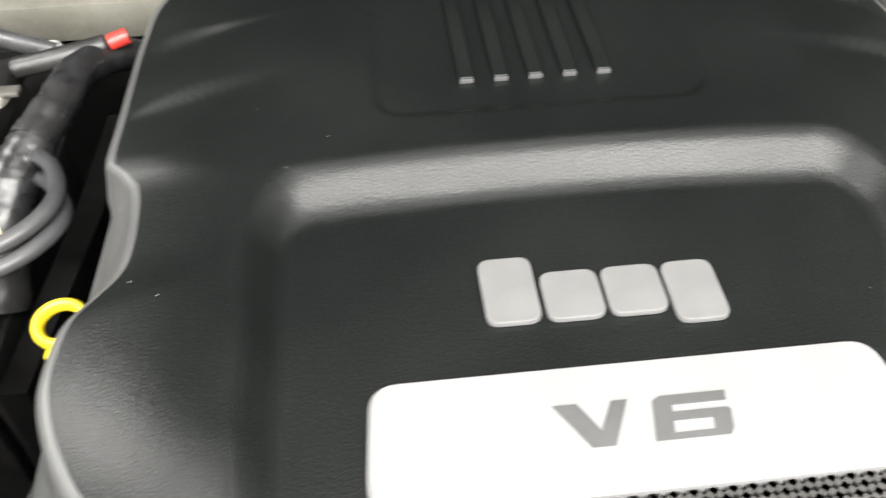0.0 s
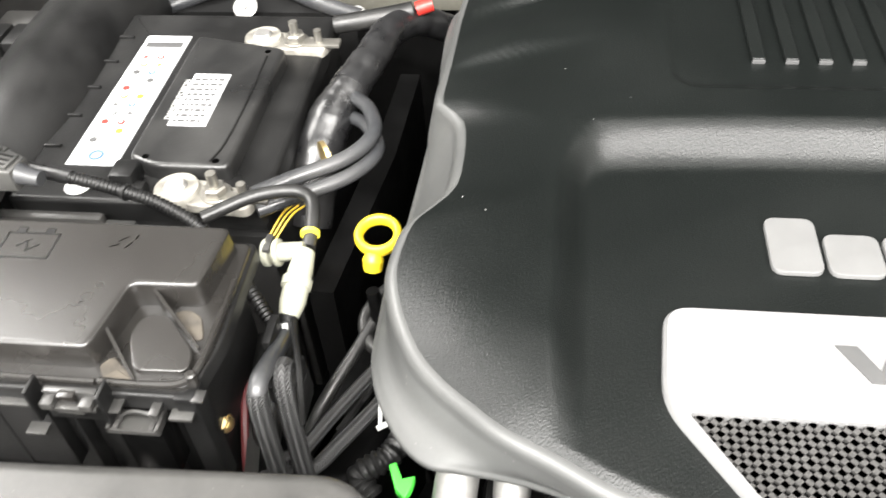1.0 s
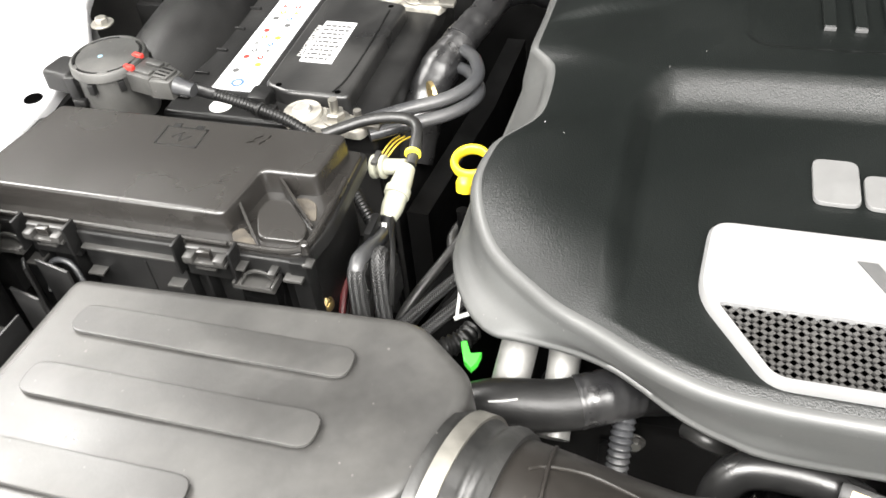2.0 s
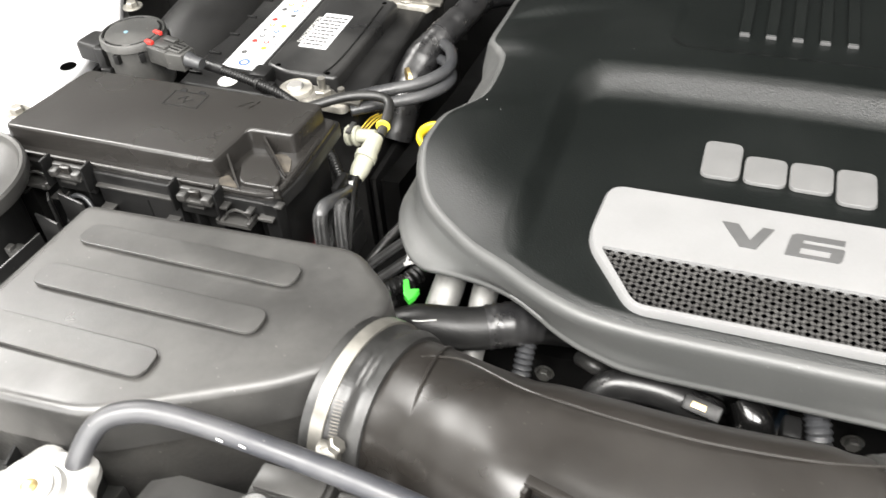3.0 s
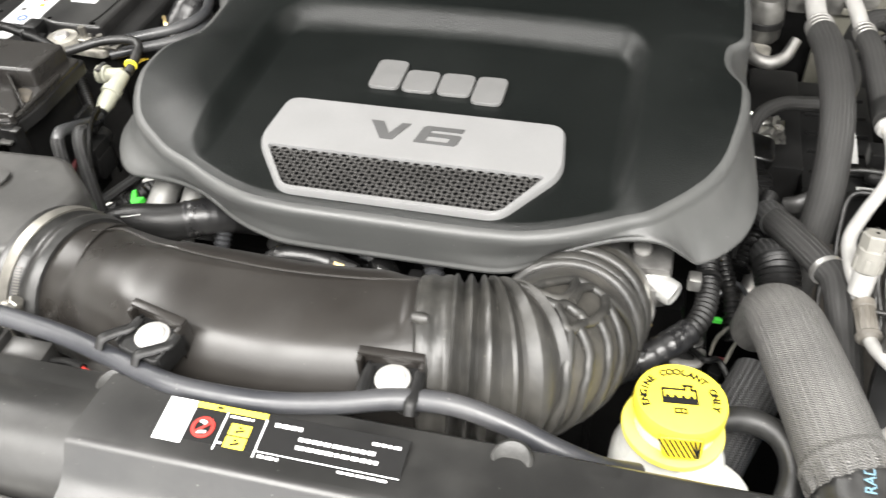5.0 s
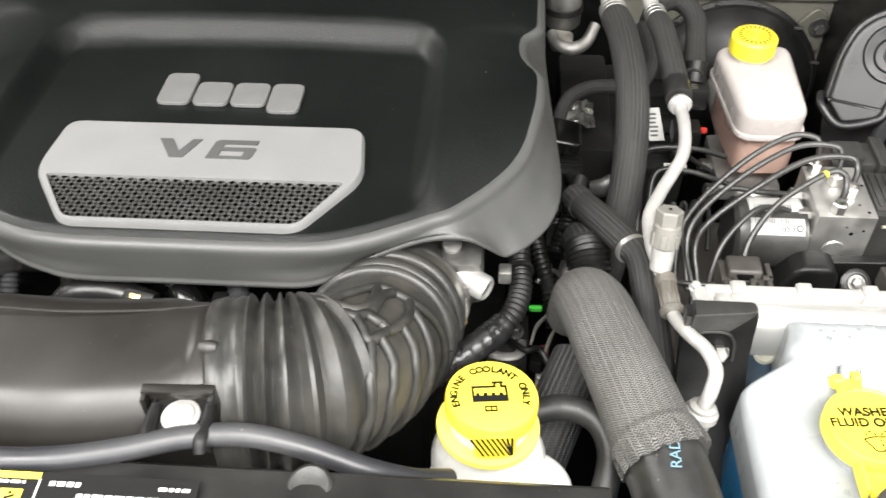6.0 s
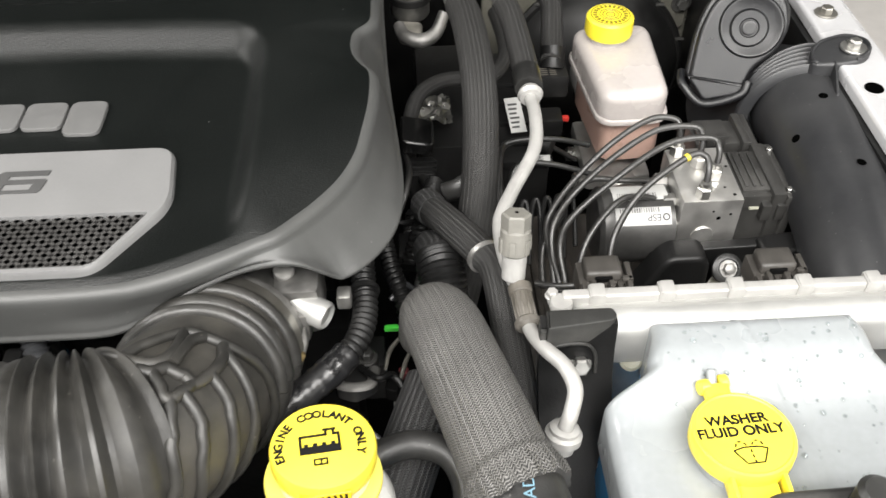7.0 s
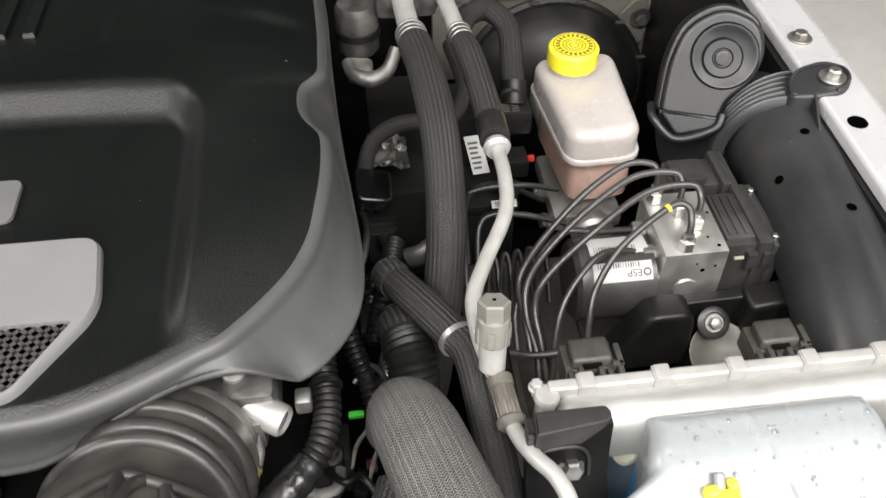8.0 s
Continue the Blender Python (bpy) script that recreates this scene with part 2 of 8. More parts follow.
M_BEIGE = mat("beige_grey_painted_steel", (0.088, 0.085, 0.070), 0.45, var=0.2, scale=12, dust=0.2)
M_RED = mat("red_plastic", (0.34, 0.022, 0.016), 0.4, var=0.1)
M_GREEN = mat("bright_green_plastic", (0.06, 0.55, 0.05), 0.4, var=0.1)
M_ORANGE = mat("orange_print", (0.7, 0.3, 0.02), 0.5, var=0.05)
M_BLUEPRINT = mat("blue_print", (0.03, 0.08, 0.4), 0.5, var=0.05)
M_GOLD = mat("brass_fitting", (0.55, 0.42, 0.2), 0.35, metal=0.9, var=0.2, scale=60)
M_TAPE = mat("wrinkled_loom_tape", (0.009, 0.009, 0.0095), 0.34, var=0.3, scale=60, bump=0.5, bscale=90, dust=0.05)
M_GREYCABLE = mat("grey_cable_sheath", (0.025, 0.026, 0.028), 0.36, var=0.2, scale=30, dust=0.1)
M_WATER = mat("clear_water_drops", (0.8, 0.86, 0.87), 0.03, var=0.03)
M_WATER.node_tree.nodes["Principled BSDF"].inputs["Transmission Weight"].default_value = 0.9
M_WATER.node_tree.nodes["Principled BSDF"].inputs["IOR"].default_value = 1.33
M_RUSTY = mat("pale_corroded_cast_metal", (0.22, 0.21, 0.185), 0.6, metal=0.35, var=0.5, scale=60, bump=0.6, bscale=160)
M_PALEBLUE = mat("pale_blue_print", (0.12, 0.22, 0.28), 0.5, var=0.05)
# black for discs laid on surfaces: paints the shade inside small holes
M_HOLE = mat("painted_hole_shade", (0.001, 0.001, 0.001), 0.9, var=0.1, spec=0.0)
M_OLIVE = mat("olive_print_on_yellow", (0.16, 0.13, 0.01), 0.5, var=0.1)
M_HOOD = mat("dark_hood_lining", (0.006, 0.006, 0.006), 0.85, var=0.2, scale=6)
M_DIM = mat("dark_wall_for_reflections", (0.045, 0.047, 0.045), 0.7, var=0.1, scale=2)
M_CEIL = mat("grey_ceiling_paint", (0.22, 0.22, 0.21), 0.7, var=0.06, scale=2)
M_FLOOR = mat("pale_concrete", (0.55, 0.53, 0.51), 0.5, var=0.1, scale=2, bump=0.1, bscale=60)
M_WALL = mat("white_wall_paint", (0.75, 0.75, 0.73), 0.6, var=0.04, scale=2)
M_BRAID = braid("woven_hose_sleeve", (0.001, 0.001, 0.001), (0.042, 0.041, 0.039), 0.0017, 0.0042, 0.28)
M_BRAIDBIG = braid("coarse_woven_hose_sleeve", (0.004, 0.004, 0.0037), (0.20, 0.195, 0.186), 0.0018, 0.0060, 0.08, 0.5)
M_BRAIDDARK = braid("dark_woven_sleeve", (0.0015, 0.0015, 0.0015), (0.06, 0.06, 0.06), 0.0020, 0.005)


# ---- builders ----
PLACE = {}


def thing(name, label, category, base, group="", kind=""):
    ob = new(name)
    ob.empty_display_size = 0.02
    ob.location = base
    PLACE[ob.name] = Vector(base)
    return tagged(ob, label, category, group, kind)


def part(name, bm, material, parent=None, label="", smooth=True, sharp=40):
    """Links a bmesh as one mesh object, with its origin at its middle, under a thing or a part."""
    bmesh.ops.recalc_face_normals(bm, faces=bm.faces[:])
    me = bpy.data.meshes.new(name)
    mid = Vector()
    if bm.verts:
        lo = Vector([min(v.co[i] for v in bm.verts) for i in range(3)])
        hi = Vector([max(v.co[i] for v in bm.verts) for i in range(3)])
        mid = (lo + hi) / 2
    bmesh.ops.translate(bm, verts=bm.verts[:], vec=-mid)
    if smooth:
        for f in bm.faces:
            f.smooth = True
        lim = radians(sharp)
        for e in bm.edges:
            if len(e.link_faces) == 2 and e.calc_face_angle(0) > lim:
                e.smooth = False
    bm.to_mesh(me)
    bm.free()
    me.materials.append(material)
    ob = new(name, me)
    PLACE[ob.name] = mid.copy()
    if parent:
        ob.parent = parent
        ob.location = mid - PLACE[parent.name]
    else:
        ob.location = mid
    if label:
        tagged(ob, label)
    return ob


def solo(name, bm, material, label, category, group="", kind="", **kw):
    return tagged(part(name, bm, material, None, **kw), label, category, group, kind)


def join(*bms):
    out = bmesh.new()
    me = bpy.data.meshes.new("tmp")
    for b in bms:
        b.to_mesh(me)
        out.from_mesh(me)
        b.free()
    bpy.data.meshes.remove(me)
    return out


def turned(bm, m):
    bmesh.ops.transform(bm, matrix=m, verts=bm.verts[:])
    return bm


def box(x0, x1, y0, y1, z0, z1, bevel=0.0, seg=2):
    bm = bmesh.new()
    bmesh.ops.create_cube(bm, size=1)
    for v in bm.verts:
        v.co = Vector(((x0 + x1) / 2 + v.co.x * (x1 - x0), (y0 + y1) / 2 + v.co.y * (y1 - y0), (z0 + z1) / 2 + v.co.z * (z1 - z0)))
    if bevel:
        bmesh.ops.bevel(bm, geom=bm.edges[:], offset=bevel, segments=seg, profile=0.6, affect="EDGES")
    return bm


def rounded(poly, r, n=5):
    """A polygon with its corners rounded by r (one number, or one per corner)."""
    out = []
    k = len(poly)
    for i in range(k):
        p, a, b = Vector(poly[i]), Vector(poly[i - 1]), Vector(poly[(i + 1) % k])
        rad = r[i] if isinstance(r, (list, tuple)) else r
        u, w = (a - p), (b - p)
        d = min(rad, u.length * 0.45, w.length * 0.45)
        s, e = p + u.normalized() * d, p + w.normalized() * d
        for j in range(n + 1):
            t = j / n
            out.append(s * (1 - t) ** 2 + p * 2 * t * (1 - t) + e * t * t)
    return out


def prism(poly, z0, z1, bevel=0.0, seg=3, tilt=(0, 0), zc=(0, 0), taper=0.0):
    """An upright slab on a plan, its top edge rounded; tilt: the top's rise per metre in x and y from zc."""
    bm = bmesh.new()
    c = sum((Vector(p) for p in poly), Vector((0, 0))) / len(poly)
    rings = []
    steps = [(0.0, z0)]
    if bevel:
        for i in range(seg + 1):
            a = i / seg * math.pi / 2
            steps.append((bevel * (1 - math.cos(a)), z1 - bevel + bevel * math.sin(a)))
    else:
        steps.append((0.0, z1))
    n = len(poly)
    P = [Vector(p) for p in poly]
    area = sum(P[i].x * P[(i + 1) % n].y - P[(i + 1) % n].x * P[i].y for i in range(n))
    sg = 1 if area > 0 else -1
    norms = []
    for i in range(n):
        d = (P[(i + 1) % n] - P[i - 1])
        nn = Vector((-d.y, d.x)) * sg
        norms.append(nn.normalized() if nn.length else Vector((0, 0)))
    if bevel:
        steps.append((bevel * 1.25, z1))
    for off, z in steps:
        ring = []
        for i in range(n):
            q = P[i] + norms[i] * (off + taper * (z - z0) / max(z1 - z0, 1e-6))
            rise = (tilt[0] * (q.x - zc[0]) + tilt[1] * (q.y - zc[1])) if z > z0 else 0
            ring.append(bm.verts.new((q.x, q.y, z + rise)))
        rings.append(ring)
    for a, b in zip(rings, rings[1:]):
        for i in range(n):
            bm.faces.new((a[i], a[(i + 1) % n], b[(i + 1) % n], b[i]))
    bm.faces.new(rings[0][::-1])
    top = rings[-1]
    turns = [((top[(i + 1) % n].co - top[i].co).xy.to_3d().cross((top[(i + 2) % n].co - top[(i + 1) % n].co).xy.to_3d())).z * sg for i in range(n)]
    if bevel > .004 and min(turns) > -1e-9:
        # a second ring just inside keeps the flat top's shading flat
        mid = bm.verts.new(sum((v.co for v in top), Vector()) / n)
        inner = [bm.verts.new(v.co.lerp(mid.co, .08)) for v in top]
        for i in range(n):
            j = (i + 1) % n
            bm.faces.new((top[i], top[j], inner[j], inner[i]))
            bm.faces.new((inner[i], inner[j], mid))
    else:
        bm.faces.new(top)
    return bm


def lathe(profile, n=32, cap=True):
    """Turned about z: profile of (radius, height)."""
    bm = bmesh.new()
    rings = []
    for r, z in profile:
        if r < 1e-6:
            rings.append([bm.verts.new((0, 0, z))])
        else:
            rings.append([bm.verts.new((r * math.cos(2 * math.pi * i / n), r * math.sin(2 * math.pi * i / n), z)) for i in range(n)])
    for a, b in zip(rings, rings[1:]):
        for i in range(n):
            j = (i + 1) % n
            if len(a) == 1 and len(b) > 1:
                bm.faces.new((a[0], b[i], b[j]))
            elif len(b) == 1 and len(a) > 1:
                bm.faces.new((a[i], a[j], b[0]))
            elif len(a) > 1:
                bm.faces.new((a[i], a[j], b[j], b[i]))
    if cap:
        for ring in (rings[0], rings[-1]):
            if len(ring) > 1:
                bm.faces.new(ring)
    return bm


def aim(at, to, up=(0, 0, 1)):
    """The pose that lays local z along at -> to."""
    d = (Vector(to) - Vector(at)).normalized()
    return Matrix.Translation(at) @ d.to_track_quat("Z", "Y").to_matrix().to_4x4()


def rod(a, b, r, n=16, r2=None, bevel=0.0):
    L = (Vector(b) - Vector(a)).length
    r2 = r if r2 is None else r2
    bv = min(bevel, L * 0.4)
    prof = [(0, 0), (r - bv, 0), (r, bv), (r2, L - bv), (r2 - bv, L), (0, L)] if bv else [(0, 0), (r, 0), (r2, L), (0, L)]
    return turned(lathe(prof, n), aim(a, b))


def hexbolt(at, to, r, h, washer=0.0):
    bm = rod(at, Vector(at) + (Vector(to) - Vector(at)).normalized() * h, r, 6, bevel=h * 0.15)
    if washer:
        d = (Vector(to) - Vector(at)).normalized()
        bm = join(bm, rod(at, Vector(at) + d * h * 0.25, washer, 20, bevel=h * 0.05))
    return bm


def curve_points(pts, per=8):
    P = [Vector(p) for p in pts]
    P = [P[0] * 2 - P[1]] + P + [P[-1] * 2 - P[-2]]
    out = []
    for i in range(1, len(P) - 2):
        a, b, c, d = P[i - 1], P[i], P[i + 1], P[i + 2]
        for j in range(per):
            t = j / per
            out.append(0.5 * (2 * b + (c - a) * t + (2 * a - 5 * b + 4 * c - d) * t * t + (3 * b - a - 3 * c + d) * t ** 3))
    out.append(P[-2])
    return out


def tube(pts, r, n=14, per=8, wave=None, cap=True, flat=1.0, raw=False):
    """A hose along a smooth line. r: radius, or one per point; wave(s): a factor on the radius by length; flat squeezes it sideways."""
    line = [Vector(p) for p in pts] if raw else curve_points(pts, per)
    k = len(line)
    rs = []
    for i in range(k):
        if isinstance(r, (list, tuple)):
            f = i / (k - 1) * (len(r) - 1)
            j = min(int(f), len(r) - 2)
            rs.append(r[j] + (r[j + 1] - r[j]) * (f - j))
        else:
            rs.append(r)
    bm = bmesh.new()
    uvl = bm.loops.layers.uv.new("UVMap")
    rings, lens = [], []
    L = 0
    t0 = (line[1] - line[0]).normalized()
    side = t0.orthogonal().normalized()
    if abs(t0.z) < 0.9:
        side = t0.cross(Vector((0, 0, 1))).normalized()
    for i in range(k):
        t = (line[min(i + 1, k - 1)] - line[max(i - 1, 0)]).normalized()
        side = (side - t * side.dot(t)).normalized()
        up = side.cross(t)
        if i:
            L += (line[i] - line[i - 1]).length
        f = rs[i] * (wave(L) if wave else 1)
        rings.append([bm.verts.new(line[i] + side * math.cos(2 * math.pi * q / n) * f * flat + up * math.sin(2 * math.pi * q / n) * f) for q in range(n)])
        lens.append(L)
    mean = sum(rs) / k
    for i in range(k - 1):
        for q in range(n):
            j = (q + 1) % n
            fc = bm.faces.new((rings[i][q], rings[i][j], rings[i + 1][j], rings[i + 1][q]))
            g = 2 * math.pi * mean / n
            for lp, uv in zip(fc.loops, ((q * g, lens[i]), ((q + 1) * g, lens[i]), ((q + 1) * g, lens[i + 1]), (q * g, lens[i + 1]))):
                lp[uvl].uv = uv
    if cap:
        bm.faces.new(rings[0][::-1])
        bm.faces.new(rings[-1])
    return bm


def moulded_pipe(pts, radii, crown, n=80, per=10):
    """A round pipe whose top is pressed flat at crown times its radius (well above 1: left round)."""
    line = curve_points(pts, per)
    k = len(line)

    def at(vals, i):
        f = i / (k - 1) * (len(vals) - 1)
        j = min(int(f), len(vals) - 2)
        return vals[j] + (vals[j + 1] - vals[j]) * smooth01(0, 1, f - j)
    bm = bmesh.new()
    rings = []
    for i, p in enumerate(line):
        t = (line[min(i + 1, k - 1)] - line[max(i - 1, 0)]).normalized()
        side = t.cross(Vector((0, 0, 1))).normalized()
        up = side.cross(t)
        r, h = at(radii, i), at(crown, i)
        ring = []
        for q in range(n):
            a = 2 * math.pi * q / n
            u = -.045 * math.log(math.exp(-math.sin(a) / .045) + math.exp(-h / .045))
            ring.append(bm.verts.new(p + side * math.cos(a) * r + up * u * r))
        rings.append(ring)
    for a, b in zip(rings, rings[1:]):
        for q in range(n):
            bm.faces.new((a[q], a[(q + 1) % n], b[(q + 1) % n], b[q]))
    bm.faces.new(rings[0][::-1])
    bm.faces.new(rings[-1])
    return bm


def corrugated(pts, r, pitch, depth=0.12, n=14, broad=False):
    """Split loom or bellows: rings along a line."""
    base = curve_points(pts, 12)
    L = sum((a - b).length for a, b in zip(base, base[1:]))
    k = max(int(L / pitch * (14 if broad else 6)), 8)
    line, acc, j = [], 0.0, 0
    for i in range(k + 1):
        s = L * i / k
        while j < len(base) - 2 and acc + (base[j + 1] - base[j]).length < s:
            acc += (base[j + 1] - base[j]).length
            j += 1
        d = (base[j + 1] - base[j]).length or 1
        line.append(base[j].lerp(base[j + 1], min((s - acc) / d, 1)))
    if broad:
        # wide rounded ribs with narrow grooves between them
        return tube(line, r, n, raw=True, wave=lambda s: 1 - depth * math.exp(-(((s / pitch) % 1 - 0.5) / 0.20) ** 2))
    return tube(line, r, n, raw=True, wave=lambda s: 1 - depth * (0.5 + 0.5 * math.cos(2 * math.pi * s / pitch)))


def writing(text, size, depth, m, align="CENTER", shear=0.0, sx=1.0, bold=0.0):
    """Letters of the built-in font as a mesh, laid out in x and y about the pose m."""
    cu = bpy.data.curves.new("letters", "FONT")
    cu.body, cu.size, cu.extrude, cu.align_x, cu.align_y, cu.shear = text, size, depth / 2, align, "CENTER", shear
    cu.offset = bold
    ob = new("letters", cu)
    bpy.context.view_layer.update()
    me = bpy.data.meshes.new_from_object(ob.evaluated_get(bpy.context.evaluated_depsgraph_get()))
    bpy.data.objects.remove(ob)
    bm = bmesh.new()
    bm.from_mesh(me)
    bpy.data.meshes.remove(me)
    return turned(bm, m @ Matrix.Diagonal((sx, 1, 1, 1)))


def smooth01(a, b, x):
    t = min(max((x - a) / (b - a), 0), 1)
    return t * t * (3 - 2 * t)


# ---- the garage and the car's structure ----
solo("floor", box(-4.5, 4.5, -4.5, 4.5, -0.05, 0.0), M_FLOOR, "pale smooth concrete garage floor", "floor", kind="structure")
solo("ceiling", box(-4.5, 4.5, -4.5, 4.5, 3.2, 3.3), M_CEIL, "grey garage ceiling", "ceiling", kind="structure")
# unseen walls close the room; the north one is dark to keep reflections dark
for nm, bx, mt in (("wall_north", (-4.5, 4.5, 2.6, 2.7), M_DIM), ("wall_south", (-4.5, 4.5, -4.6, -4.5), M_WALL), ("wall_east", (4.5, 4.6, -4.5, 4.5), M_WALL), ("wall_west", (-4.6, -4.5, -4.5, 4.5), M_WALL)):
    solo(nm, box(*bx, 0, 3.2), mt, "plain unseen wall closing the room", "wall", kind="structure")

# inner wings: a level top flange with a wall going down
def wing(side):
    name = "fender"
    t = thing(name, "silver painted fender flange with bolt holes", "fender", (side * 0.74, 0.1, 0.6))
    xi, xo = (0.685, 0.745) if side > 0 else (0.697, 0.93)
    z = 1.03 if side > 0 else 1.055
    pts = [(xi, -0.42), (xo - 0.02, -0.42), (xo, 0.0), (xo, 0.9), (xi + 0.02, 0.9), (xi + 0.012, 0.2)]
    if side < 0:
        pts = [(.697, -.42), (.90, -.42), (.93, 0.0), (.93, .9), (.80, .9), (.80, .36), (.765, .28), (.712, .20), (.697, .10)]
    part("flange", prism([(side * x, y) for x, y in pts], z - 0.012, z, 0.004), M_FENDER, t)
    part("outer_skin", prism([(side * x, y) for x, y in [(xo - 0.006, -0.42), (xo + 0.012, 0.0), (xo + 0.012, 0.9), (xo - 0.008, 0.9), (xo - 0.02, 0.0), (xo - 0.03, -0.42)]], 0.55, z - 0.013, 0.0), M_FENDER, t)
    part("inner_wall", prism([(side * x, y) for x, y in ([(xi, -.42), (xi + 0.006, -.42), (xi + 0.006, .20), (xo - .06, .38), (xo - .06, .9), (xo - .07, .9), (xo - .07, .38), (xi, .205)] if side < 0 else [(xi, -.42), (xi + 0.006, -.42), (xi + 0.02, 0.9), (xi + 0.012, 0.9)])], 0.5, z - 0.013), M_BLACK, t, "black inner wing wall")
    return t


WING_R, WING_L = wing(1), wing(-1)
# lower firewall and tray carry the bay's shade in their colour
solo("firewall", box(-0.75, 0.75, 0.62, 0.64, 0.45, 0.93), M_DARK, "firewall blackened for the bay's shade below the cowl", "firewall", kind="structure")
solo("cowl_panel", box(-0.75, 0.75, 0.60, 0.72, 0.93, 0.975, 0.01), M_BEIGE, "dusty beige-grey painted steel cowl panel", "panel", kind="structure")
solo("bay_floor", box(-0.72, 0.72, -0.5, 0.62, 0.42, 0.45), M_DARK, "splash tray blackened for the shade under the engine", "tray", kind="structure")
solo("grille_panel", box(-0.70, 0.70, -0.56, -0.54, 0.5, 1.10, 0.005), M_BLACK, "black panel behind the grille", "panel", kind="structure")

# the opened hood stands behind the bay, unseen, set to darken reflections
hood = thing("car_hood", "unseen opened silver car hood, dark lining added to darken reflections", "hood", (0, .78, 1.0))
part("panel", turned(box(-.74, .74, -.012, .012, 0, .95, .006), pose(0, .80, 1.0, 14)), M_FENDER, hood)
part("lining", turned(box(-.72, .72, -.020, -.013, .02, .93, .004), pose(0, .80, 1.0, 14)), M_HOOD, hood, "dark underside lining")

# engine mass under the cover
# block and banks are blackened to stand for shade under the cover
eng = thing("engine_block", "dark engine block, blackened for the shade under its cover", "engine", (0, 0.15, 0.45))
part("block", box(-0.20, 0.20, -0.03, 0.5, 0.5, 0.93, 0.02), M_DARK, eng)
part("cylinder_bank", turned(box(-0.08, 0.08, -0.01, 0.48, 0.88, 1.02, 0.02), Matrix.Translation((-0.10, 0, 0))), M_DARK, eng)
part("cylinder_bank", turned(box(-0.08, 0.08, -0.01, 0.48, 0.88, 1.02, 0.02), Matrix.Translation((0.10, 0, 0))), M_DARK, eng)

# ---- engine cover ----
RIM_R = [(0, -.1385, 1.064), (.06, -.1385, 1.064), (.088, -.1380, 1.064), (.104, -.1350, 1.065), (.120, -.1280, 1.068), (.140, -.1165, 1.073), (.160, -.1075, 1.077), (.180, -.1015, 1.080), (.200, -.0980, 1.080), (.214, -.0960, 1.076), (.226, -.0940, 1.067), (.235, -.0905, 1.058), (.241, -.0880, 1.055), (.252, -.0800, 1.055), (.264, -.0660, 1.055), (.273, -.0510, 1.056), (.279, -.0340, 1.058), (.282, -.0120, 1.058), (.282, .020, 1.057), (.278, .075, 1.058), (.275, .115, 1.058), (.272, .17, 1.058), (.270, .24, 1.058), (.268, .34, 1.058), (.258, .385, 1.058), (.22, .40, 1.058), (.1, .405, 1.058)]
RIM_L = [(-.06, -.1390, 1.064), (-.085, -.1375, 1.064), (-.100, -.1340, 1.065), (-.116, -.1290, 1.066), (-.133, -.1210, 1.067), (-.150, -.1110, 1.069), (-.168, -.1020, 1.071), (-.187, -.0965, 1.072), (-.207, -.0925, 1.071), (-.226, -.0895, 1.069), (-.242, -.0865, 1.067), (-.2565, -.0760, 1.067), (-.2690, -.0585, 1.067), (-.2785, -.0390, 1.067), (-.284, -.0180, 1.066), (-.2855, .012, 1.064), (-.286, .06, 1.061), (-.282, .10, 1.059), (-.279, .2, 1.058), (-.280, .25, 1.058), (-.283, .345, 1.058), (-.272, .385, 1.058), (-.23, .40, 1.058), (-.1, .405, 1.058)]
FLOOR_Z = 1.0995


def ramp01(t, w=0.26):
    """A straight ramp from 0 to 1 with rounded ends."""
    def bend(u):
        return 0.0 if u < -w else (u + w) ** 2 / (4 * w) if u < w else u
    return bend(t) - bend(t - 1)


def cover_height(x, y, near=0.0, level=1.1):
    """The top skin: a shoulder that falls by near towards its edge, and the sunk middle with sloping walls."""
    ax = abs(x)
    z = 1.1140 + 0.0055 * smooth01(-0.02, 0.17, y)
    # sunk panel at the rear and creases running in from both sides
    px, py = max(0.0, abs(x + 0.003) - 0.086) / 0.020, max(0.0, 0.204 - y) / 0.020
    z -= 0.0032 * (1 - ramp01((math.hypot(px, py) - 0.70) / 0.30, 0.3))
    if ax > 0.14:
        for y0, k in ((0.214, 0.30), (0.285, 0.28)):
            e = y0 + k * (0.265 - ax) - y
            z -= 0.0060 * ramp01(e / 0.005 + 0.5, 0.3) * (1 - smooth01(0.006, 0.055, e)) * smooth01(0.145, 0.25, ax)
    z -= (z - level) * near
    into = 1 - ramp01((math.hypot(max(0.0, ax - 0.148) / 0.033, max(0.0, y - 0.1005 + 0.008 * (x / 0.165) ** 2) / 0.0505) - 0.545) / 0.455)
    return z - max(0.0, z - FLOOR_Z) * into


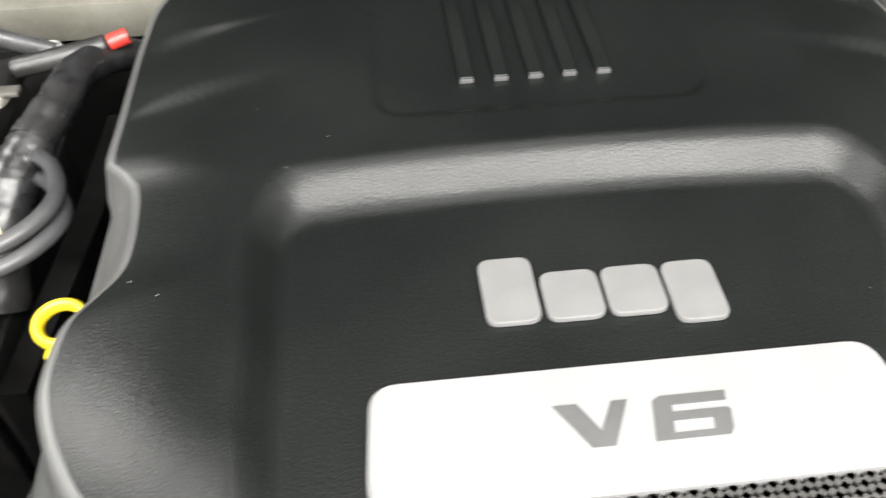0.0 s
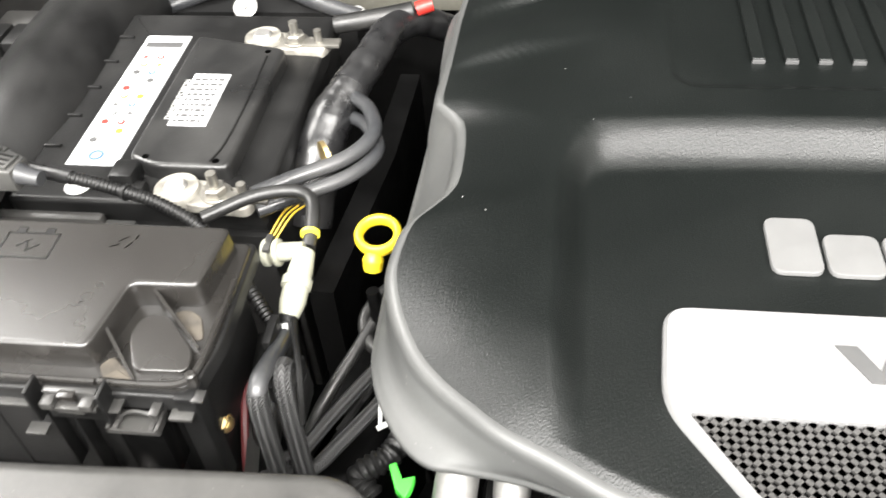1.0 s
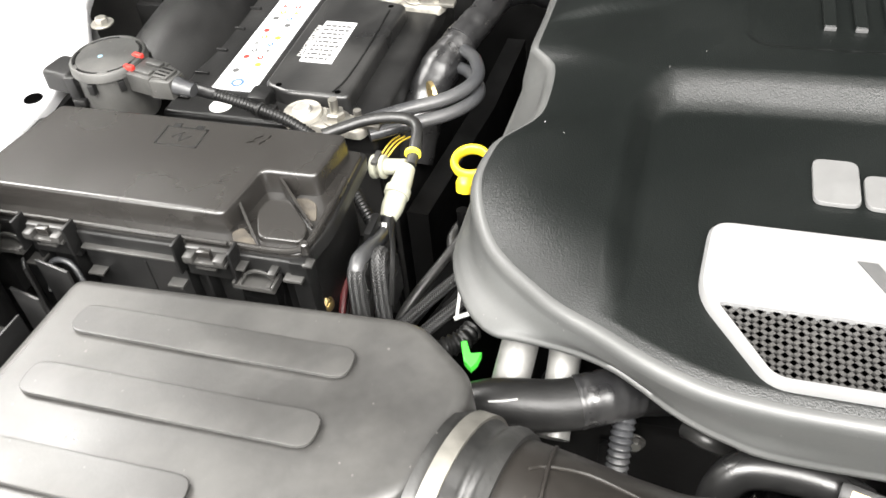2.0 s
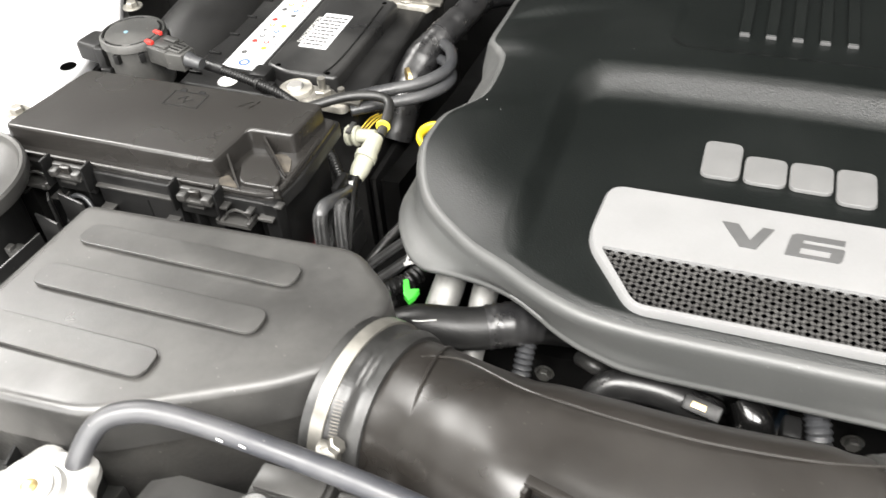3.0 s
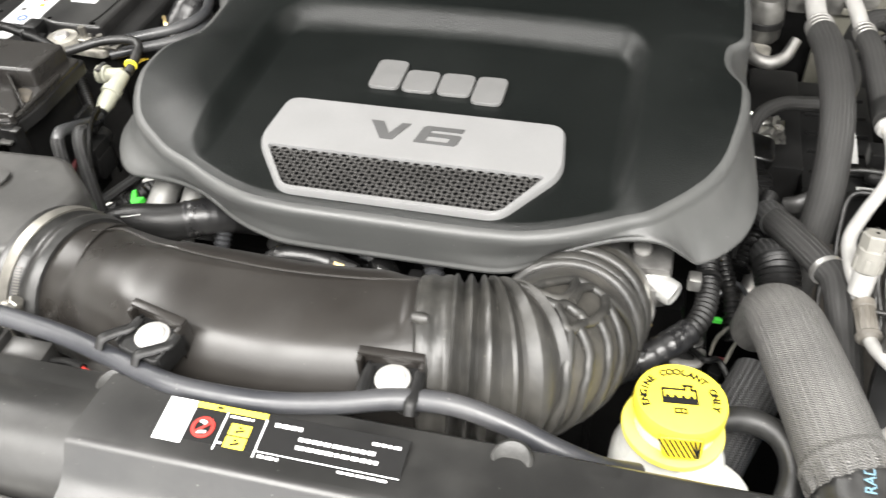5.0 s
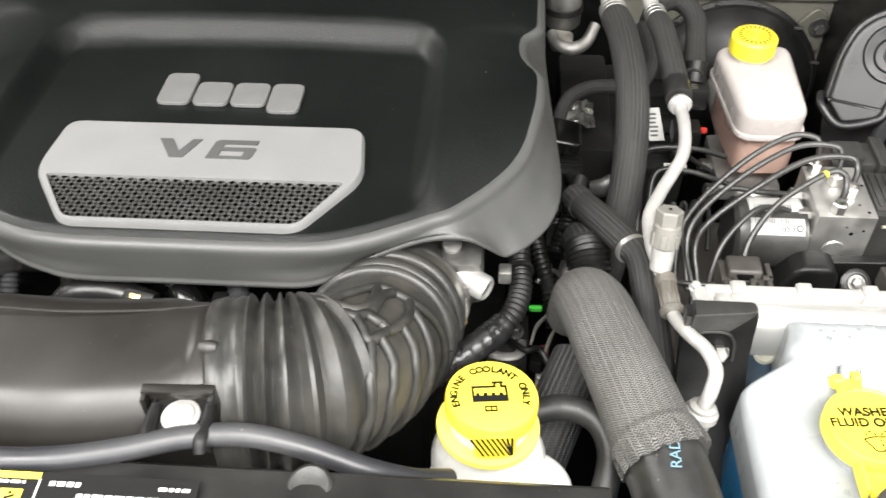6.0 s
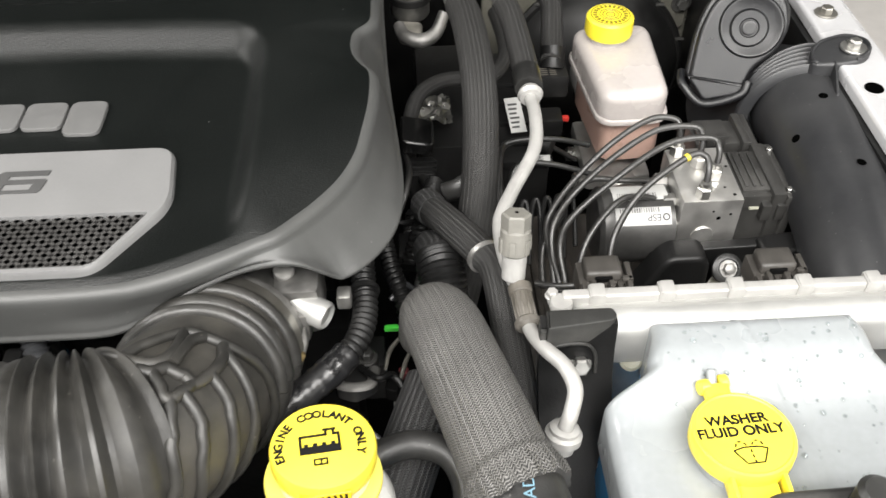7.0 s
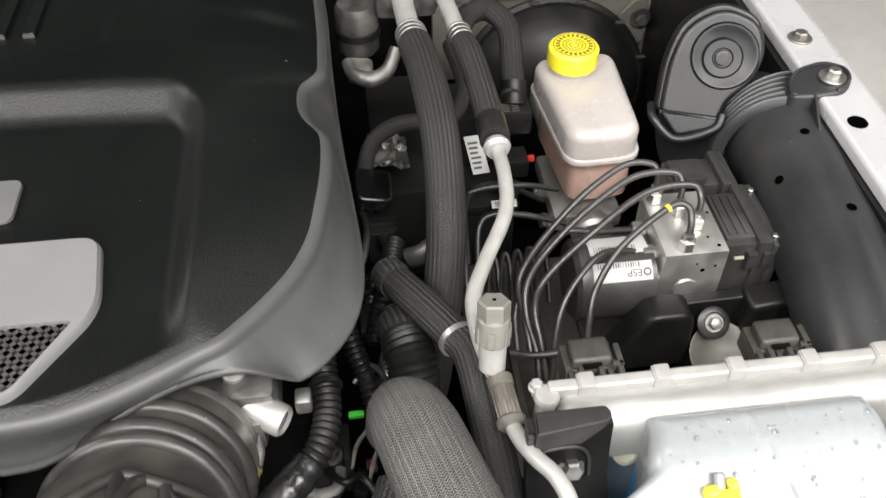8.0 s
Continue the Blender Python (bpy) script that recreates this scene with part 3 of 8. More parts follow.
def engine_cover():
    t = thing("engine_cover", "grained black plastic engine cover with silver badge plate, lightly dusty", "engine cover", (0, 0.1, 1.03))
    outline = curve_points(RIM_R + RIM_L[::-1] + [RIM_R[0]], 12)[:-1]
    c = Vector((0, 0.1, 0))
    n = len(outline)
    # the crest runs smoothly round the top while the rim below it is wavy
    right = [(0, -.1335), (.06, -.1335), (.10, -.1315), (.12, -.1275), (.142, -.1195), (.168, -.1065), (.184, -.0975), (.201, -.0885), (.216, -.0740), (.232, -.0560), (.246, -.0370), (.2565, -.0145), (.2620, .0090), (.2670, .038), (.2685, .065), (.2670, .080), (.2590, .094), (.2540, .108), (.2530, .126), (.2560, .141), (.2645, .151), (.2685, .160), (.2690, .18), (.2690, .22), (.2650, .30), (.2570, .355), (.235, .380), (.18, .390), (.08, .393)]
    left = [(-.06, -.1335), (-.085, -.1325), (-.112, -.1290), (-.134, -.1220), (-.157, -.1115), (-.180, -.0985), (-.208, -.0840), (-.228, -.0690), (-.2435, -.0560), (-.2565, -.0420), (-.2675, -.0230), (-.275, -.0040), (-.279, .015), (-.2775, .035), (-.2735, .052), (-.2640, .066), (-.2550, .080), (-.2510, .096), (-.2510, .130), (-.2545, .154), (-.2630, .166), (-.2700, .173), (-.2715, .185), (-.2700, .22), (-.2670, .30), (-.2600, .355), (-.24, .380), (-.18, .390), (-.08, .393)]
    ridge = curve_points([(x, y, 0) for x, y in right + [(0, .3935)] + left[::-1] + [right[0]]], 16)
    polar = sorted((math.atan2(p.y - c.y, p.x - c.x), (p - c).length) for p in ridge[:-1])
    polar = [(polar[-1][0] - 2 * math.pi, polar[-1][1])] + polar + [(polar[0][0] + 2 * math.pi, polar[0][1])]

    def crest_of(o):
        a = math.atan2(o.y - c.y, o.x - c.x)
        for (a0, r0), (a1, r1) in zip(polar, polar[1:]):
            if a0 <= a <= a1:
                r = r0 + (r1 - r0) * (a - a0) / max(a1 - a0, 1e-9)
                return Vector((c.x + r * math.cos(a), c.y + r * math.sin(a), 0))
    soft = [sum((outline[(i + k) % n] for k in range(-40, 41)), Vector()) / 81 for i in range(n)]
    crest = [crest_of(o) for o in outline]
    levels = [1.0965 + 0.0130 * smooth01(-0.07, 0.06, q.y) for q in crest]
    inward = [(c - q).normalized() for q in crest]
    fold = 0.0080

    def skin(rings, mid=None):
        bm = bmesh.new()
        vs = [[bm.verts.new(p) for p in r] for r in rings]
        for a, b in zip(vs, vs[1:]):
            for k in range(n):
                bm.faces.new((a[k], a[(k + 1) % n], b[(k + 1) % n], b[k]))
        if mid:
            v = bm.verts.new(mid)
            for k in range(n):
                bm.faces.new((vs[-1][k], vs[-1][(k + 1) % n], v))
        return bm
    # rolled lower lip, the flared band above it, and the rounded crest
    skirt = [[o + w * .004 + Vector((0, 0, -.0010)) for o, w in zip(outline, inward)],
             [o + Vector((0, 0, -.0014)) for o in outline],
             [o - w * .0009 for o, w in zip(outline, inward)],
             [o - w * .0004 + Vector((0, 0, .0018)) for o, w in zip(outline, inward)],
             [o + w * .0010 + Vector((0, 0, .0026)) for o, w in zip(outline, inward)]]
    for f in (.10, .2, .32, .45, .58, .7, .82, .92, 1.0):
        ring = []
        for o, u, q, w, lv in zip(outline, soft, crest, inward, levels):
            low = (o + w * .0010).lerp(u, smooth01(0.05, 0.55, f) * .8)
            p = low.lerp(q, f)
            ring.append((p.x, p.y, o.z + .0026 + (lv - fold - o.z - .0026) * (f - 0.10 * f * (1 - f))))
        skirt.append(ring)
    for a in (20, 40, 60, 78):
        ring = []
        for q, w, lv in zip(crest, inward, levels):
            p = q + w * fold * (1 - math.cos(radians(a)))
            ring.append((p.x, p.y, lv - fold + fold * math.sin(radians(a))))
        skirt.append(ring)
    top = []
    m = 150
    for k in range(m):
        f = (k / m) ** 1.15
        ring = []
        for q, w, lv in zip(crest, inward, levels):
            p = (q + w * fold).lerp(c, f)
            d = (p - q).length - fold
            ring.append((p.x, p.y, cover_height(p.x, p.y, max(0.0, 1 - d / 0.062) ** 2, lv)))
        top.append(ring)
    # the skirt's lighter colour stands for light on its front faces
    part("skirt", skin(skirt + [top[0]]), M_SKIRT, t, "side skirt, coloured lighter for the light on it", sharp=75)
    part("moulding", skin(top, (c.x, c.y, cover_height(c.x, c.y))), M_COVER, t, sharp=75)
    # badge plate: a silver frame round a grille
    zf = 1.0995
    plate = rounded([(-.1225, .000), (.1225, .000), (.1295, -.060), (.090, -.1198), (-.086, -.1198), (-.1265, -.062)], [.012, .012, .016, .012, .012, .016])
    hole = rounded([(-.1150, -.068), (.1165, -.068), (.0890, -.1155), (-.0835, -.1155)], [.004, .004, .008, .008])
    bmp = bmesh.new()
    zt = zf + 0.0060

    def ring_of(poly, z, off=0.0):
        cc = sum(poly, Vector((0, 0))) / len(poly)
        return [bmp.verts.new((p.x - (p.x - cc.x) * off, p.y - (p.y - cc.y) * off, z)) for p in poly]
    o0, o1, o2 = ring_of(plate, zf - 0.004, -0.004), ring_of(plate, zt - 0.0024, 0.002), ring_of(plate, zt, 0.016)
    h1, h0 = ring_of(hole, zt), ring_of(hole, zf - 0.001)
    for a, b in ((o0, o1), (o1, o2), (h1, h0)):
        for i in range(len(a)):
            bmp.faces.new((a[i], a[(i + 1) % len(a)], b[(i + 1) % len(a)], b[i]))
    edges = []
    for rg in (o2, h1):
        for i in range(len(rg)):
            edges.append(bmp.edges.get((rg[i], rg[(i + 1) % len(rg)])))
    bmesh.ops.triangle_fill(bmp, edges=edges, use_beauty=True)
    pl = part("badge_plate", bmp, M_SILVER, t, "silver painted badge plate", sharp=30)
    # grille: two sets of slanting bars over a dark backing
    gr = bmesh.new()
    for sgn in (1, -1):
        for i in range(-40, 41):
            x0 = i * 0.0087
            q0, q1 = None, None
            samples = []
            for j in range(0, 61):
                y = -.1148 + .0473 * j / 60
                x = x0 + sgn * (y + .09) * 1.05
                hw = .0865 + (.1145 - .0865) * (y + .115) / .046
                if abs(x - 0.001) < hw:
                    samples.append((x, y))
            if len(samples) > 2:
                (xa, ya), (xb, yb) = samples[0], samples[-1]
                d = Vector((xb - xa, yb - ya)).normalized()
                s = Vector((-d.y, d.x)) * 0.00165
                v = [gr.verts.new((px + sx * s.x, py + sx * s.y, zz)) for (px, py) in ((xa, ya), (xb, yb)) for sx in (-1, 1) for zz in (zf + 0.0015, zf + 0.0035)]
                for f in ((0, 2, 3, 1), (4, 5, 7, 6), (0, 1, 5, 4), (2, 6, 7, 3), (1, 3, 7, 5)):
                    gr.faces.new([v[k] for k in f])
    part("grille", gr, M_MESH, pl, "dark diamond mesh grille", smooth=False)
    part("grille_backing", prism(rounded([(-.1145, -.0685), (.1160, -.0685), (.0880, -.1150), (-.0825, -.1150)], .005), zf - 0.001, zf + 0.0004), M_DARK, pl, "dark backing behind the mesh")
    # model mark on the plate
    def bars(rects, x0, lean):
        bm = bmesh.new()
        for q in rects:
            lo = [bm.verts.new((x0 + px + lean * py, -.0448 + py, zt + .0001)) for px, py in q]
            hi = [bm.verts.new((v.co.x, v.co.y, zt + .0009)) for v in lo]
            bm.faces.new(hi)
            for a in range(len(q)):
                bm.faces.new((lo[a], lo[(a + 1) % len(q)], hi[(a + 1) % len(q)], hi[a]))
        return bm
    vee = [[(.000, .0228), (.0108, .0228), (.0195, .0075), (.0195, .0), (.0135, .0)], [(.0195, .0), (.0195, .0075), (.0270, .0228), (.0345, .0228), (.0240, .0)]]
    six = [[(.0, .0178), (.034, .0178), (.034, .0228), (.003, .0228), (.0, .0205)], [(.0, .003), (.0085, .003), (.0085, .0178), (.0, .0178)], [(.0, .0), (.034, .0), (.0355, .003), (.0, .003)],
           [(.0085, .0095), (.0355, .0095), (.0355, .0125), (.034, .0138), (.0085, .0138)], [(.0275, .003), (.0355, .003), (.0355, .0095), (.0275, .0095)]]
    part("engine_mark", bars(vee, -.0388, 0.0), M_INK, pl, "dark grey letter V", smooth=False)
    part("engine_mark", bars(six, .0035, 0.18), M_INK, pl, "dark grey figure 6", smooth=False)
    # maker's badge as plain raised shapes
    shapes = [[(x0, y0), (x1, y0), (x1, y1), (x0, y1)] for x0, x1, y0, y1 in ((-.0610, -.0325, .0270, .0715), (-.0300, .0005, .0265, .059), (.0025, .0330, .0265, .059), (.0350, .0625, .0185, .059))]
    shapes = [[(x, y + .0045) for x, y in s] for s in shapes]
    for s in shapes:
        part("badge_block", prism(rounded(s, .007, 4), zf + 0.0005, zf + 0.0035, 0.0008, 2), M_LOGO, t, "pale grey raised badge block")
    # louvre slots at the rear
    for i in range(5):
        x = -.048 + .0222 * i
        part("louvre", prism(rounded([(x - .0046, .2185), (x + .0046, .2185), (x + .0052, .39), (x - .0052, .39)], .002), 1.112, 1.1200, .001), M_COVER, t, "raised black louvre rib")
        # paler end piece paints in the light on the rib's front face
        part("louvre_end", box(x - .0044, x + .0044, .2172, .2187, 1.1145, 1.1192, .0005), M_RIBEND, t, "rib end painted lighter for the light on it")
    return t


engine_cover()
rng = random.Random(21)
specks = []
for i in range(9):
    x, y = rng.uniform(-.24, .24), rng.uniform(-.02, .22)
    if abs(x) < .13 and y < .07:
        continue
    s = rng.uniform(.00012, .00024)
    specks.append(turned(box(-s, s, -s * .7, s * .7, -.0003, .0004), pose(x, y, cover_height(x, y), 0, 0, rng.uniform(0, 180))))
solo("dust_specks", join(*specks), M_STICKER, "scattered pale specks of dust on the cover", "dust", kind="stuff")

# ---- air filter box ----
def air_box():
    t = thing("air_filter_box", "black plastic air filter box with three raised ribs, dusty and scuffed", "air box", (-0.39, -0.21, 0.85))
    plan = [(-.502, -.121), (-.276, -.112), (-.232, -.150), (-.243, -.222), (-.272, -.246), (-.372, -.302), (-.506, -.309)]
    lid = part("lid", prism(rounded(plan, [.012, .014, .016, .014, .014, .016, .012]), 1.078, 1.108, .0065, 4, tilt=(0, -0.06), zc=(-.39, -.17), taper=.002), M_LID, t)
    # wall gets a darker base than the lid, as shade below its edge
    part("lid_wall", prism(rounded([(x + (.0015 if x < -.4 else -.0015), y + (.0015 if y < -.2 else -.0015)) for x, y in plan], [.012, .014, .016, .014, .014, .016, .012]), 1.000, 1.084), M_SCUFF, lid, "dusty scuffed side wall, base darkened for shade")
    for x0, x1, y0, y1 in ((-.476, -.302, -.168, -.146), (-.478, -.304, -.215, -.192), (-.484, -.352, -.268, -.243)):
        zc = 1.108 - 0.06 * ((y0 + y1) / 2 + .17)
        rib = part("rib", prism(rounded([(x0, y0), (x1, y0), (x1, y1), (x0, y1)], .010), zc + .0019, zc + .0034, .0005, 2, tilt=(0, -0.06), zc=(0, (y0 + y1) / 2)), M_LID, lid, "raised flat rib")
        part("rib_foot", prism(rounded([(x0 + .003, y0 + .003), (x1 - .003, y0 + .003), (x1 - .003, y1 - .001), (x0 + .003, y1 - .001)], .008), zc - .004, zc + .0022, 0, tilt=(0, -0.06), zc=(0, (y0 + y1) / 2)), M_LID, lid, "undercut foot of the rib")
    part("flange", prism(rounded([(-.508, -.115), (-.27, -.105), (-.226, -.15), (-.236, -.226), (-.27, -.254), (-.37, -.310), (-.512, -.316)], .018), .990, 1.000, .002), M_BLACK, t)
    part("lower_body", prism(rounded([(-.498, -.128), (-.282, -.118), (-.24, -.150), (-.25, -.222), (-.278, -.246), (-.372, -.295), (-.502, -.302)], .02), .86, .990), M_DUSTY, t)
    return t


air_box()


def intake_duct():
    t = thing("intake_duct", "brownish black plastic intake duct from air box to throttle", "intake duct", (-0.05, -0.25, 1.03))
    seg = [(-.250, -.208, 1.060), (-.21, -.214, 1.062), (-.175, -.224, 1.066), (-.138, -.240, 1.075), (-.105, -.2475, 1.080), (-.07, -.2515, 1.081), (-.02, -.2525, 1.081), (.03, -.248, 1.081), (.054, -.2452, 1.081), (.070, -.243, 1.0815)]
    part("pipe", moulded_pipe(seg, [.050, .053, .0535, .0560, .0590, .0605, .0605, .0595, .0560, .0530], [1.5, 1.5, 1.3, 1.05, .92, .88, .87, .88, .96, 1.3]), M_BROWN, t, sharp=80)
    part("rubber_collar", tube([(-.245, -.2085, 1.060), (-.232, -.211, 1.0605), (-.206, -.2155, 1.062)], .0575, 40, 10, wave=lambda s: 1 + .022 * math.cos(s * 380)), M_RUBBER, t, "ribbed rubber collar")
    part("hose_clamp", tube([(-.2375, -.2097, 1.0602), (-.2283, -.2115, 1.0606)], .0602, 56, 3), M_CLAMP, t, "bright worm-drive hose clamp")
    seam = [(-.196, -.203, 1.1155), (-.187, -.199, 1.1135), (-.165, -.207, 1.1255), (-.130, -.223, 1.1345), (-.108, -.229, 1.139), (-.076, -.231, 1.1375), (-.03, -.231, 1.1355), (.02, -.226, 1.1335), (.05, -.218, 1.1300), (.062, -.213, 1.1275)]
    part("mould_seam", tube(seam, .0008, 6), M_BROWN, t, "raised mould seam")
    part("cross_seam", tube([Vector((-.187, -.2205, 1.0645)) + Matrix.Rotation(radians(a), 3, "X") @ Vector((0, 0, .0545)) for a in range(-60, 121, 10)], .0010, 6), M_BROWN, t)
    for bx, by, bz in ((-.170, -.268, 1.094), (-.045, -.300, 1.060)):
        part("moulded_mark", join(box(bx - .004, bx + .004, by, by + .003, bz, bz + .002), box(bx - .004, bx + .004, by - .002, by + .001, bz - .005, bz - .003)), M_BROWN, t)
    cc = Vector((-.232, -.2107, 1.0605))

    def band(a, lift, dx=0.0):
        return cc + Vector((dx, -lift * math.sin(radians(a)), lift * math.cos(radians(a))))
    clampw = part("clamp_housing", join(rod(band(62, .0630, -.007), band(62, .0630, .007), .0062, 12, bevel=.001), rod(band(58, .0640, -.003), band(70, .0660, -.003), .0045, 12, bevel=.001)), M_CLAMP, t, "worm screw housing")
    part("clamp_screw", rod(band(58, .0660, .004), band(54, .0670, .007), .0056, 6, bevel=.001), M_CLAMP, clampw, "slotted clamp screw")
    for a in range(34, 58, 2):
        part("worm_slot", turned(box(-.0026, .0026, -.00035, .00035, -.0004, .0004), Matrix.Translation(band(a, .0603)) @ Matrix.Rotation(radians(a), 4, "X")), M_DUSTGREY, clampw)
    return t


intake_duct()


ELBOW = curve_points([(.104, -.2355, 1.079), (.124, -.226, 1.074), (.138, -.206, 1.065), (.148, -.175, 1.048), (.154, -.142, 1.032), (.159, -.112, 1.018)], 10)


def on_elbow(i, angle, r):
    """A point on the elbow: step i along its middle line, angle round it (0 outward, 90 on top)."""
    i = min(max(i, 0), len(ELBOW) - 1.001)
    k = int(i)
    c = ELBOW[k].lerp(ELBOW[k + 1], i - k)
    d = (ELBOW[min(k + 2, len(ELBOW) - 1)] - ELBOW[max(k - 1, 0)]).normalized()
    side = d.cross(Vector((0, 0, 1))).normalized()
    return c + (side * math.cos(radians(angle)) + side.cross(d) * math.sin(radians(angle))) * r


def bellows():
    t = thing("intake_bellows", "dusty black corrugated rubber intake bellows bending to the throttle", "bellows", (0.14, -0.2, 1.02))
    part("straight_bellows", corrugated([(.079, -.2405, 1.0812), (.092, -.238, 1.0803), (.105, -.235, 1.079), (.118, -.2295, 1.0765), (.127, -.2225, 1.0725)], [.0590, .0590, .0590, .0580, .0550], .0092, .115, 56), M_BELLOWS, t)
    part("elbow", tube([on_elbow(i, 0, 0) for i in range(6, 50)], .0498, 56, raw=True), M_POCKET, t, "dusty elbow skin between the ribs")
    part("cuff", moulded_pipe([(.061, -.2440, 1.0815), (.065, -.2432, 1.0815), (.070, -.2424, 1.0815), (.075, -.2415, 1.0814), (.080, -.2405, 1.0812), (.086, -.2394, 1.081)], [.0530, .0568, .0578, .0562, .0575, .0560], [1.3, 1.3, 1.3, 1.5, 1.5, 1.5]), M_BELLOWS, t, "moulded rubber cuff")
    for a in (20, 52, 78):
        p, q = (Vector((x, -.2430, 1.0817)) + Vector((0, -.0575 * math.cos(radians(a)), .0575 * math.sin(radians(a)))) for x in (.064, .074))
        part("cuff_pad", tube([p, p.lerp(q, .5), q], [.0030, .0042, .0030], 12, 4), M_BELLOWS, t)
    # ring ribs toward the throttle
    for i in (32, 38, 44):
        part("ring_rib", tube([on_elbow(i + 2.5 * math.cos(radians(a - 40)) * (i < 36), a, .0505) for a in range(0, 361, 8)], .0040, 10, raw=True, flat=1.3), M_BELLOWS, t)
    # cage of ribs over the bend with pockets between them, and ribs running down its outer side
    for run in (((13, 105), (18, 103), (22, 94), (25, 84), (26, 66), (28, 47), (30, 28), (31, 0), (31, -40)), ((12, 150), (12, 125), (13, 105), (14, 92), (16, 83), (19, 81), (22, 83), (24.5, 86)),
                ((26, 72), (23, 78), (20, 78), (17.5, 76)), ((12.5, 90), (14, 81), (16, 77), (17, 66), (17, 58)), ((17, 58), (19, 55), (23, 54), (26, 60)),
                ((14, 80), (13, 69), (13, 61), (15, 59), (17, 58)), ((13, 61), (11, 43), (10, 14), (9.5, -40)), ((15, 59), (15, 36), (13.5, 11), (13, -40)),
                ((20, 54), (20, 32), (19, 3), (18.5, -40)), ((25, 57), (24.5, 28), (24, 4), (23, -40))):
        line = curve_points([(i, a, 0) for i, a in run], 5)
        part("cage_rib", tube([on_elbow(p.x, p.y, .0512) for p in line], .0034, 10, raw=True, flat=1.1), M_BELLOWS, t)
    part("end_clamp", tube([on_elbow(i, 0, 0) for i in (45.5, 46.5, 47.5, 48.5, 49.5)], .0522, 56, raw=True), M_CLAMP, t, "broad pale metal hose clamp")
    return t


bellows()


def throttle():
    t = thing("throttle_body", "cast aluminium throttle body with stub pipe and bolts", "throttle body", (.18, -.08, .96))
    part("flange", turned(lathe([(0, 0), (.047, 0), (.0495, .003), (.0495, .009), (.044, .012), (.044, .07), (0, .07)], 44), aim((.1600, -.109, 1.017), (.168, -.045, .995))), M_DULLALU, t)
    part("housing", join(box(.188, .222, -.092, -.048, 1.0, 1.046, .008), box(.196, .214, -.104, -.080, 1.005, 1.034, .006)), M_DULLALU, t)
    part("stub_pipe", turned(lathe([(.0065, .024), (.0090, .026), (.0105, .024), (.0105, .0), (.0065, 0)], 24, False), aim((.204, -.086, 1.030), (.2218, -.0965, 1.028))), M_BRIGHT, t, "open metal stub pipe")
    part("bolt", hexbolt((.206, -.122, 1.018), (.210, -.15, 1.03), .005, .008), M_GOLD, t, "pale brassy bolt")
    part("arm", tube([(.206, -.098, 1.02), (.209, -.112, 1.020), (.207, -.124, 1.018)], .004, 10), M_DULLALU, t)
    part("plug", rod((.196, -.070, 1.044), (.197, -.074, 1.052), .008, 20, bevel=.001), M_DULLALU, t, "round metal plug")
    return t


throttle()

# ---- overflow hose ----
HOSE = [(-.356, -.352, 1.06), (-.358, -.335, 1.10), (-.350, -.312, 1.126), (-.334, -.299, 1.131), (-.305, -.294, 1.131), (-.24, -.296, 1.128), (-.16, -.304, 1.126), (-.112, -.315, 1.126), (-.068, -.327, 1.128), (-.03, -.3295, 1.129), (.005, -.327, 1.129), (.038, -.319, 1.128), (.068, -.309, 1.127), (.1, -.303, 1.123), (.133, -.305, 1.116), (.165, -.309, 1.105), (.19, -.305, 1.09), (.21, -.295, 1.075)]
oh = thing("overflow_hose", "thin blue-grey rubber overflow hose along the radiator", "hose", (0, -.32, 1.12))
part("hose", tube(HOSE, .0066, 18, 8), M_HOSE, oh)
part("end_sleeve", tube([(-.3565, -.350, 1.064), (-.3575, -.343, 1.082)], .0072, 16, 4), M_RUBBER, oh, "black end sleeve")
for mx in (-.262, -.276):
    part("worn_mark", tube([(mx, -.3010, 1.1325), (mx + .004, -.3014, 1.1320)], .0007, 6, 3), M_STICKER, oh, "small pale scuff")

